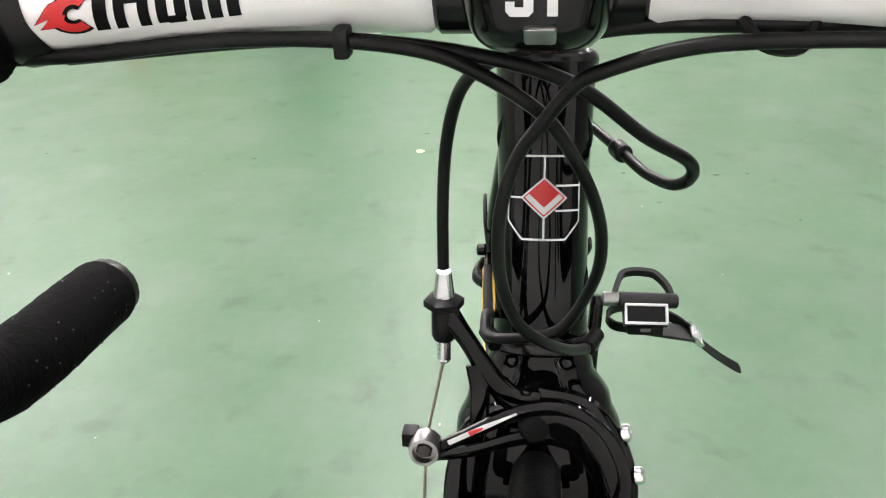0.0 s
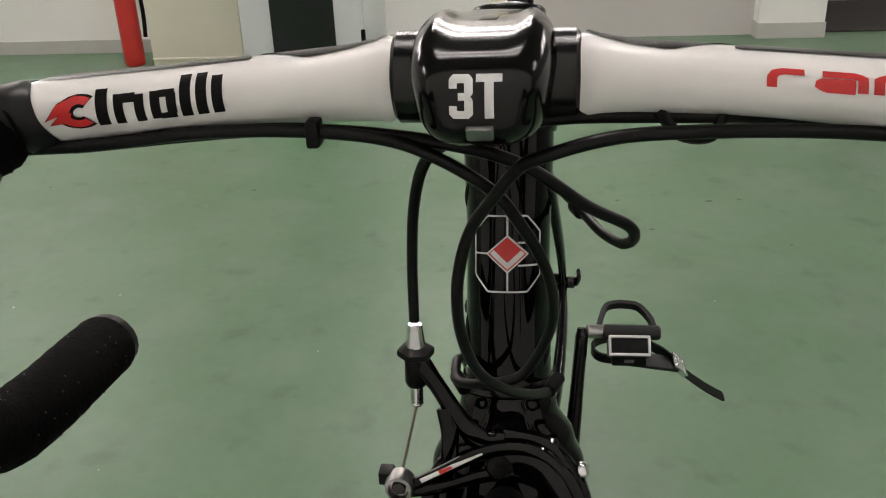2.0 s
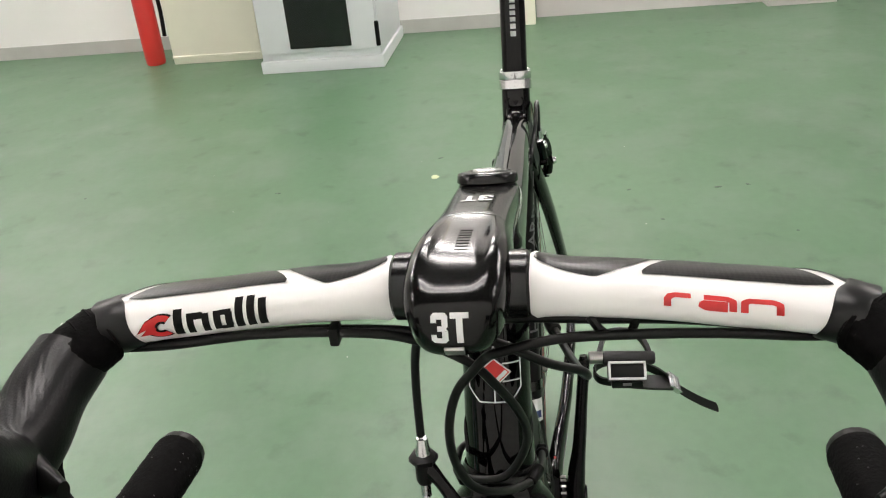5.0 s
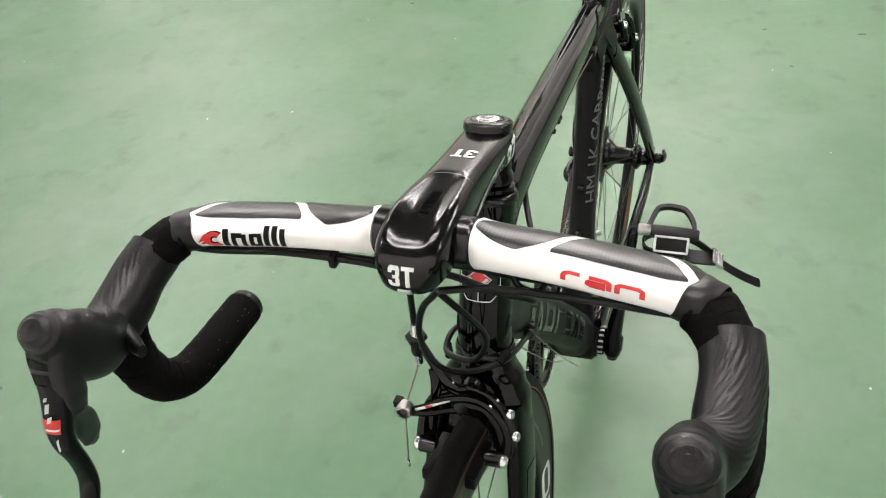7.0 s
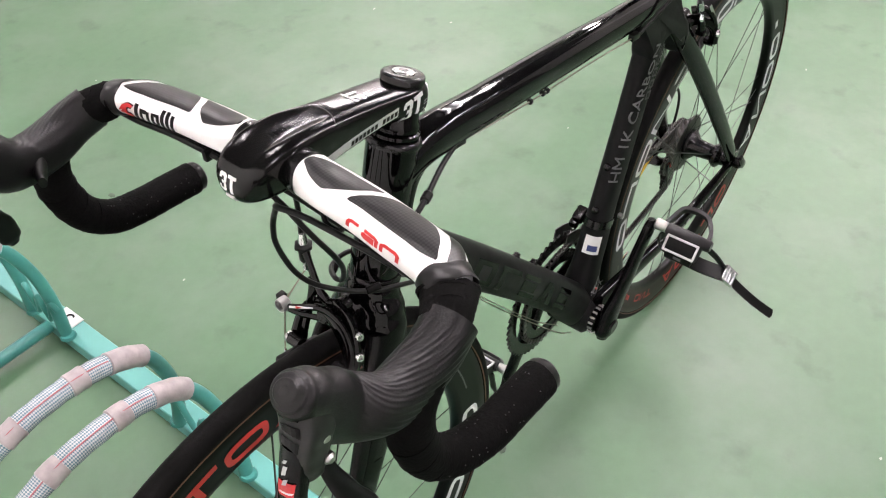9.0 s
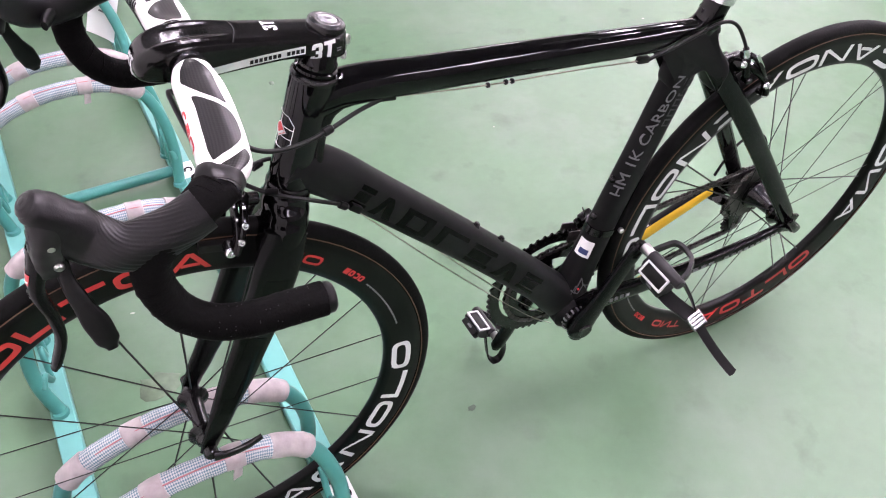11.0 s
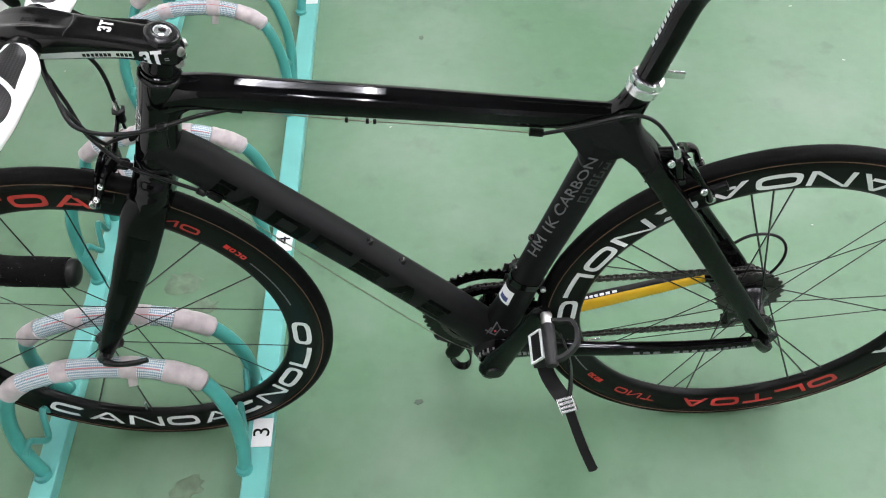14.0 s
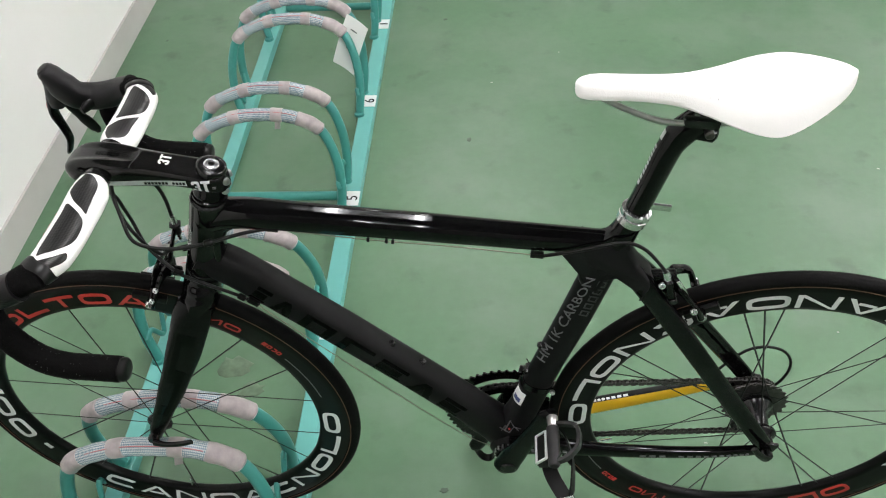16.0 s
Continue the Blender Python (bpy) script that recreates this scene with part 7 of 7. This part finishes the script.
HB = "black cable housing"
cable("cable_housing", [(0.060, 0.178, 0.848), (0.0595, 0.150, 0.8495), (0.0605, 0.110, 0.8535), (0.0615, 0.072, 0.8535), (0.0650, 0.0415, 0.8490), (0.0690, 0.0225, 0.8400), (0.0725, 0.0032, 0.8260), (0.0765, -0.0070, 0.8112), (0.0840, -0.0162, 0.7915), (0.0950, -0.0212, 0.7685), (0.1040, -0.0198, 0.7465), (0.1110, -0.0094, 0.7215), (0.1140, 0.0034, 0.7135), (0.1300, 0.0237, 0.7030), (0.152, 0.0265, 0.7015), (0.180, 0.0255, 0.686), (0.203, 0.0255, 0.668), (0.222, 0.025, 0.652)], 0.0025, M_HOUSING, HB)
cable("cable_housing", [(0.056, -0.178, 0.850), (0.0530, -0.150, 0.8515), (0.0520, -0.110, 0.8545), (0.0515, -0.072, 0.8550), (0.0520, -0.040, 0.8530), (0.0545, -0.0133, 0.8447), (0.0600, -0.0053, 0.8378), (0.0640, 0.0027, 0.8263), (0.0675, 0.0105, 0.8142), (0.0685, 0.0155, 0.7997), (0.0695, 0.0178, 0.7824), (0.0740, 0.0167, 0.7611), (0.0800, 0.0107, 0.7408), (0.0900, 0.0005, 0.7259), (0.1120, -0.0124, 0.7084), (0.1370, -0.0240, 0.6950), (0.1640, -0.0267, 0.6809), (0.204, -0.0262, 0.657), (0.222, -0.0255, 0.643)], 0.0025, M_HOUSING, HB)
cable("cable_housing", [(0.062, 0.160, 0.8480), (0.0640, 0.095, 0.8530), (0.066, 0.060, 0.8520), (0.072, 0.022, 0.8455), (0.080, -0.008, 0.834), (0.093, -0.034, 0.812), (0.104, -0.052, 0.799), (0.114, -0.056, 0.7885), (0.135, -0.053, 0.777), (0.165, -0.046, 0.7705), (0.196, -0.037, 0.7705), (0.235, -0.023, 0.7725), (0.268, -0.013, 0.7720)], 0.0026, M_HOUSING, HB)
cable("cable_housing", [(0.116, 0.0408, 0.745), (0.1165, 0.0400, 0.775), (0.113, 0.0370, 0.803), (0.103, 0.030, 0.826), (0.088, 0.018, 0.840), (0.074, 0.000, 0.849), (0.068, -0.025, 0.8555), (0.064, -0.060, 0.8570), (0.0630, -0.110, 0.8560), (0.060, -0.165, 0.8500)], 0.0026, M_HOUSING, HB, True)
cable("cable_housing", [(0.628, -0.0165, 0.722), (0.660, -0.0200, 0.732), (0.691, -0.0230, 0.743), (0.711, -0.0235, 0.749), (0.729, -0.0240, 0.753), (0.746, -0.0250, 0.751), (0.763, -0.0255, 0.739), (0.781, -0.0255, 0.715), (0.7915, -0.0250, 0.698)], 0.0025, M_HOUSING, HB)
cable("cable_housing", [(0.925, 0.062, 0.360), (0.949, 0.068, 0.389), (0.972, 0.070, 0.411), (0.998, 0.071, 0.417), (1.026, 0.072, 0.407), (1.044, 0.072, 0.382), (1.047, 0.071, 0.350), (1.034, 0.070, 0.315), (1.010, 0.072, 0.298), (0.985, 0.074, 0.298)], 0.0025, M_HOUSING, HB)
cable("gear_wire", [(0.222, -0.0255, 0.643), (0.36, -0.022, 0.468), (0.50, -0.018, 0.300), (0.56, -0.012, 0.240)], 0.0007, M_WIRE, "bare gear wire")
cable("gear_wire", [(0.222, 0.025, 0.652), (0.36, 0.022, 0.470), (0.50, 0.018, 0.300), (0.56, 0.012, 0.240)], 0.0007, M_WIRE, "bare gear wire")
cable("brake_wire", [(0.272, -0.0125, 0.7715), (0.40, -0.0110, 0.7490), (0.52, -0.0120, 0.7350), (0.625, -0.016, 0.7225)], 0.0008, M_WIRE, "bare brake wire")
for x in (0.400, 0.424, 0.4325):
    bm = bmesh.new()
    rod(bm, (x - 0.002, -0.0111, 0.7490 - (x - 0.4) * 0.12), (x + 0.002, -0.0111, 0.7488 - (x - 0.4) * 0.12), 0.0034, n=10)
    part("wire_bead", bm, M_PLASTIC, bike, "small black rubber bead")
for c, rot, sz in (((0.274, -0.0115, 0.7720), (0, 10, 0), (0.020, 0.008, 0.008)), ((0.622, -0.0150, 0.7235), (0, 8, 0), (0.018, 0.008, 0.008)), ((0.226, -0.0250, 0.6415), (0, 45, 0), (0.018, 0.009, 0.009)), ((0.226, 0.0250, 0.6485), (0, 45, 0), (0.018, 0.009, 0.009))):
    bm = bmesh.new()
    block(bm, c, sz, rot, 0.0018)
    part("cable_stop", bm, M_PLASTIC, bike, "small black cable stop")
for p, d, steer in (((0.196, -0.037, 0.7705), (0.038, 0.012, 0.001), False), ((0.211, -0.0262, 0.6515), (0.02, 0, -0.018), False)):
    bm = bmesh.new()
    lathe(bm, Vector(p) - Vector(d).normalized() * 0.006, d, [(0, 0.0033), (0.001, 0.0045), (0.004, 0.0048), (0.0075, 0.0045), (0.009, 0.0048), (0.011, 0.0044), (0.012, 0.0032)], 16)
    part("inline_adjuster", bm, M_PLASTIC, bike, "black in-line cable adjuster")
bm = bmesh.new()
block(bm, (0.0615, 0.0670, 0.8530), (0.010, 0.005, 0.010), bev=0.0015)
part("cable_tie", bm, M_PLASTIC, bike, "black cable tie")
bm = bmesh.new()
tube(bm, smoothed([(0.060, -0.055, 0.860), (0.057, -0.062, 0.8525), (0.058, -0.073, 0.8515), (0.060, -0.077, 0.860)], 5), 0.0022, 8)
part("cable_tie", bm, M_PLASTIC, bike, "black cable tie loop")
for s in (-1, 1):
    bm = bmesh.new()
    rod(bm, (0.127, s * 0.0205, 0.7000), (0.140, s * 0.0262, 0.7005), 0.0036, n=12)
    part("rubber_sleeve", bm, M_TYRE, bike, "worn rubber sleeve on the cable")

# ---- drivetrain ----
CH_Y0, CH_Y1 = RING_Y - 0.004, 0.040
R0, R1, RP = 0.0795, 0.0360, 0.0215
P1, P2 = Vector((0.976, 0.043, 0.283)), Vector((0.990, 0.0445, 0.237))
path = []
def arcpts(c, r, a0, a1, n, y):
    return [(c.x + math.cos(radians(a0 + (a1 - a0) * k / n)) * r, y, c.z + math.sin(radians(a0 + (a1 - a0) * k / n)) * r) for k in range(n + 1)]


path += arcpts(BB, R0, 268, 94, 30, CH_Y0)
path += [(BB.x + (0.985 - BB.x) * f, CH_Y0 + (CH_Y1 - CH_Y0) * f, BB.z + R0 + (0.334 + R1 - BB.z - R0) * f) for f in (0.15, 0.3, 0.45, 0.6, 0.75, 0.9)]
path += arcpts(REAR_HUB, R1, 92, -48, 14, CH_Y1)
path += [(0.990, 0.0415, 0.306), (0.968, 0.042, 0.3035), (0.956, 0.043, 0.291), (0.957, 0.043, 0.274), (0.972, 0.0435, 0.262), (1.000, 0.044, 0.256), (1.0105, 0.044, 0.243), (1.008, 0.044, 0.226), (0.994, 0.044, 0.2165), (0.980, 0.044, 0.2155)]
path += [(0.980 + (BB.x - 0.980) * f, 0.044 + (CH_Y0 - 0.044) * f, 0.2155 + (BB.z - R0 - 0.2155) * f) for f in (0.2, 0.4, 0.6, 0.8)]
dense = [Vector(p) for p in path]
pts, L = [dense[0]], 0.0
step, need = 0.00635, 0.00635
for a, b in zip(dense, dense[1:] + dense[:1]):
    seg = (b - a).length
    pos = 0.0
    while seg - pos >= need:
        pos += need
        pts.append(a.lerp(b, pos / seg))
        need = step
    need -= seg - pos
bm = bmesh.new()
for i in range(0, len(pts) - 1):
    a, b = pts[i], pts[i + 1]
    m = basis(b - a, (0, 1, 0), (a + b) / 2).to_3x3()
    wide = 0.0066 if i % 2 else 0.0046
    for sgn in (-1, 1):
        block(bm, (a + b) / 2 + m @ Vector((0, sgn * wide / 2, 0)), (0.0082, 0.0010, 0.0078 if i % 2 else 0.0066), m)
    block(bm, a, (0.0036, wide, 0.0036), m)
ch = part("chain", bm, M_DARKSTEEL, cranks, "dark oily steel chain", False)
ch["kind"] = "stuff"
# rear derailleur
rd = tagged(new("rear_derailleur"), "black rear derailleur below the sprockets")
rd.parent = bike
bm = bmesh.new()
limb(bm, [(0.990, 0.068, 0.312), (0.978, 0.074, 0.304), (0.960, 0.076, 0.300), (0.948, 0.068, 0.298)], [0.011, 0.013, 0.014, 0.012], 0.9)
part("derailleur_body", bm, M_BLACKMETAL, rd)
bm = bmesh.new()
limb(bm, [(0.950, 0.060, 0.300), (0.962, 0.058, 0.291), (0.976, 0.056, 0.283)], [0.011, 0.012, 0.010], 0.8)
part("derailleur_knuckle", bm, M_BLACKMETAL, rd)
for y in (0.0375, 0.0505):
    bm = bmesh.new()
    block(bm, ((P1.x + P2.x) / 2, y, (P1.z + P2.z) / 2), (0.062, 0.002, 0.022), (0, 73, 0), 0.0008)
    part("pulley_cage", bm, M_BLACKMETAL, rd)
for c in (P1, P2):
    bm = bmesh.new()
    sprocket(bm, c, RP, 11, 0.0, 0.006, 0.004, 0.005)
    part("pulley", bm, M_PLASTIC, rd, "black pulley", False)
    bm = bmesh.new()
    rod(bm, c + Vector((0, -0.0085, 0)), c + Vector((0, 0.0085, 0)), 0.0048, n=12)
    part("pulley_bolt", bm, M_RIMRED if c is P1 else M_DARKSTEEL, rd)
# front derailleur
fd = tagged(new("front_derailleur"), "black and steel front derailleur on a clamp band")
fd.parent = bike
sc = Vector((0.6275, 0, 0.412))
sx = (Vector((0.678, 0, 0.575)) - Vector((0.612, 0, 0.360))).normalized()
bm = bmesh.new()
lf = Loft([(tuple(sc), 0.0195, 0.0262, 2.3), (tuple(sc + sx * 0.012), 0.0190, 0.0258, 2.3)], (0, 1, 0))
lf.mesh(bm, 28)
part("clamp_band", bm, M_BLACKMETAL, fd, "black clamp band")
bm = bmesh.new()
block(bm, (0.624, 0.028, 0.416), (0.024, 0.016, 0.016), (0, -20, 0), 0.004)
block(bm, (0.616, 0.032, 0.404), (0.014, 0.012, 0.015), (0, -20, 0), 0.003)
part("derailleur_body", bm, M_BLACKMETAL, fd)
bm = bmesh.new()
rod(bm, (0.620, 0.026, 0.422), (0.613, 0.028, 0.440), 0.0011, n=8)
part("wire_end", bm, M_HOUSING, fd)
for y in (0.0335, 0.0545):
    bm = bmesh.new()
    arc = [BB + Vector((math.cos(radians(a)) * 0.118, y, math.sin(radians(a)) * 0.118)) for a in range(48, 84, 4)]
    arc2 = [BB + Vector((math.cos(radians(a)) * 0.100, y, math.sin(radians(a)) * 0.100)) for a in range(48, 84, 4)]
    skin(bm, [[p, q, q + Vector((0, 0.0015, 0)), p + Vector((0, 0.0015, 0))] for p, q in zip(arc, arc2)])
    part("guide_plate", bm, M_DARKSTEEL, fd, "dark steel guide plate")
bm = bmesh.new()
rod(bm, (0.652, -0.019, 0.420), (0.652, -0.026, 0.420), 0.0042, n=12)
part("clamp_screw", bm, M_STEEL, fd, "small steel screw")
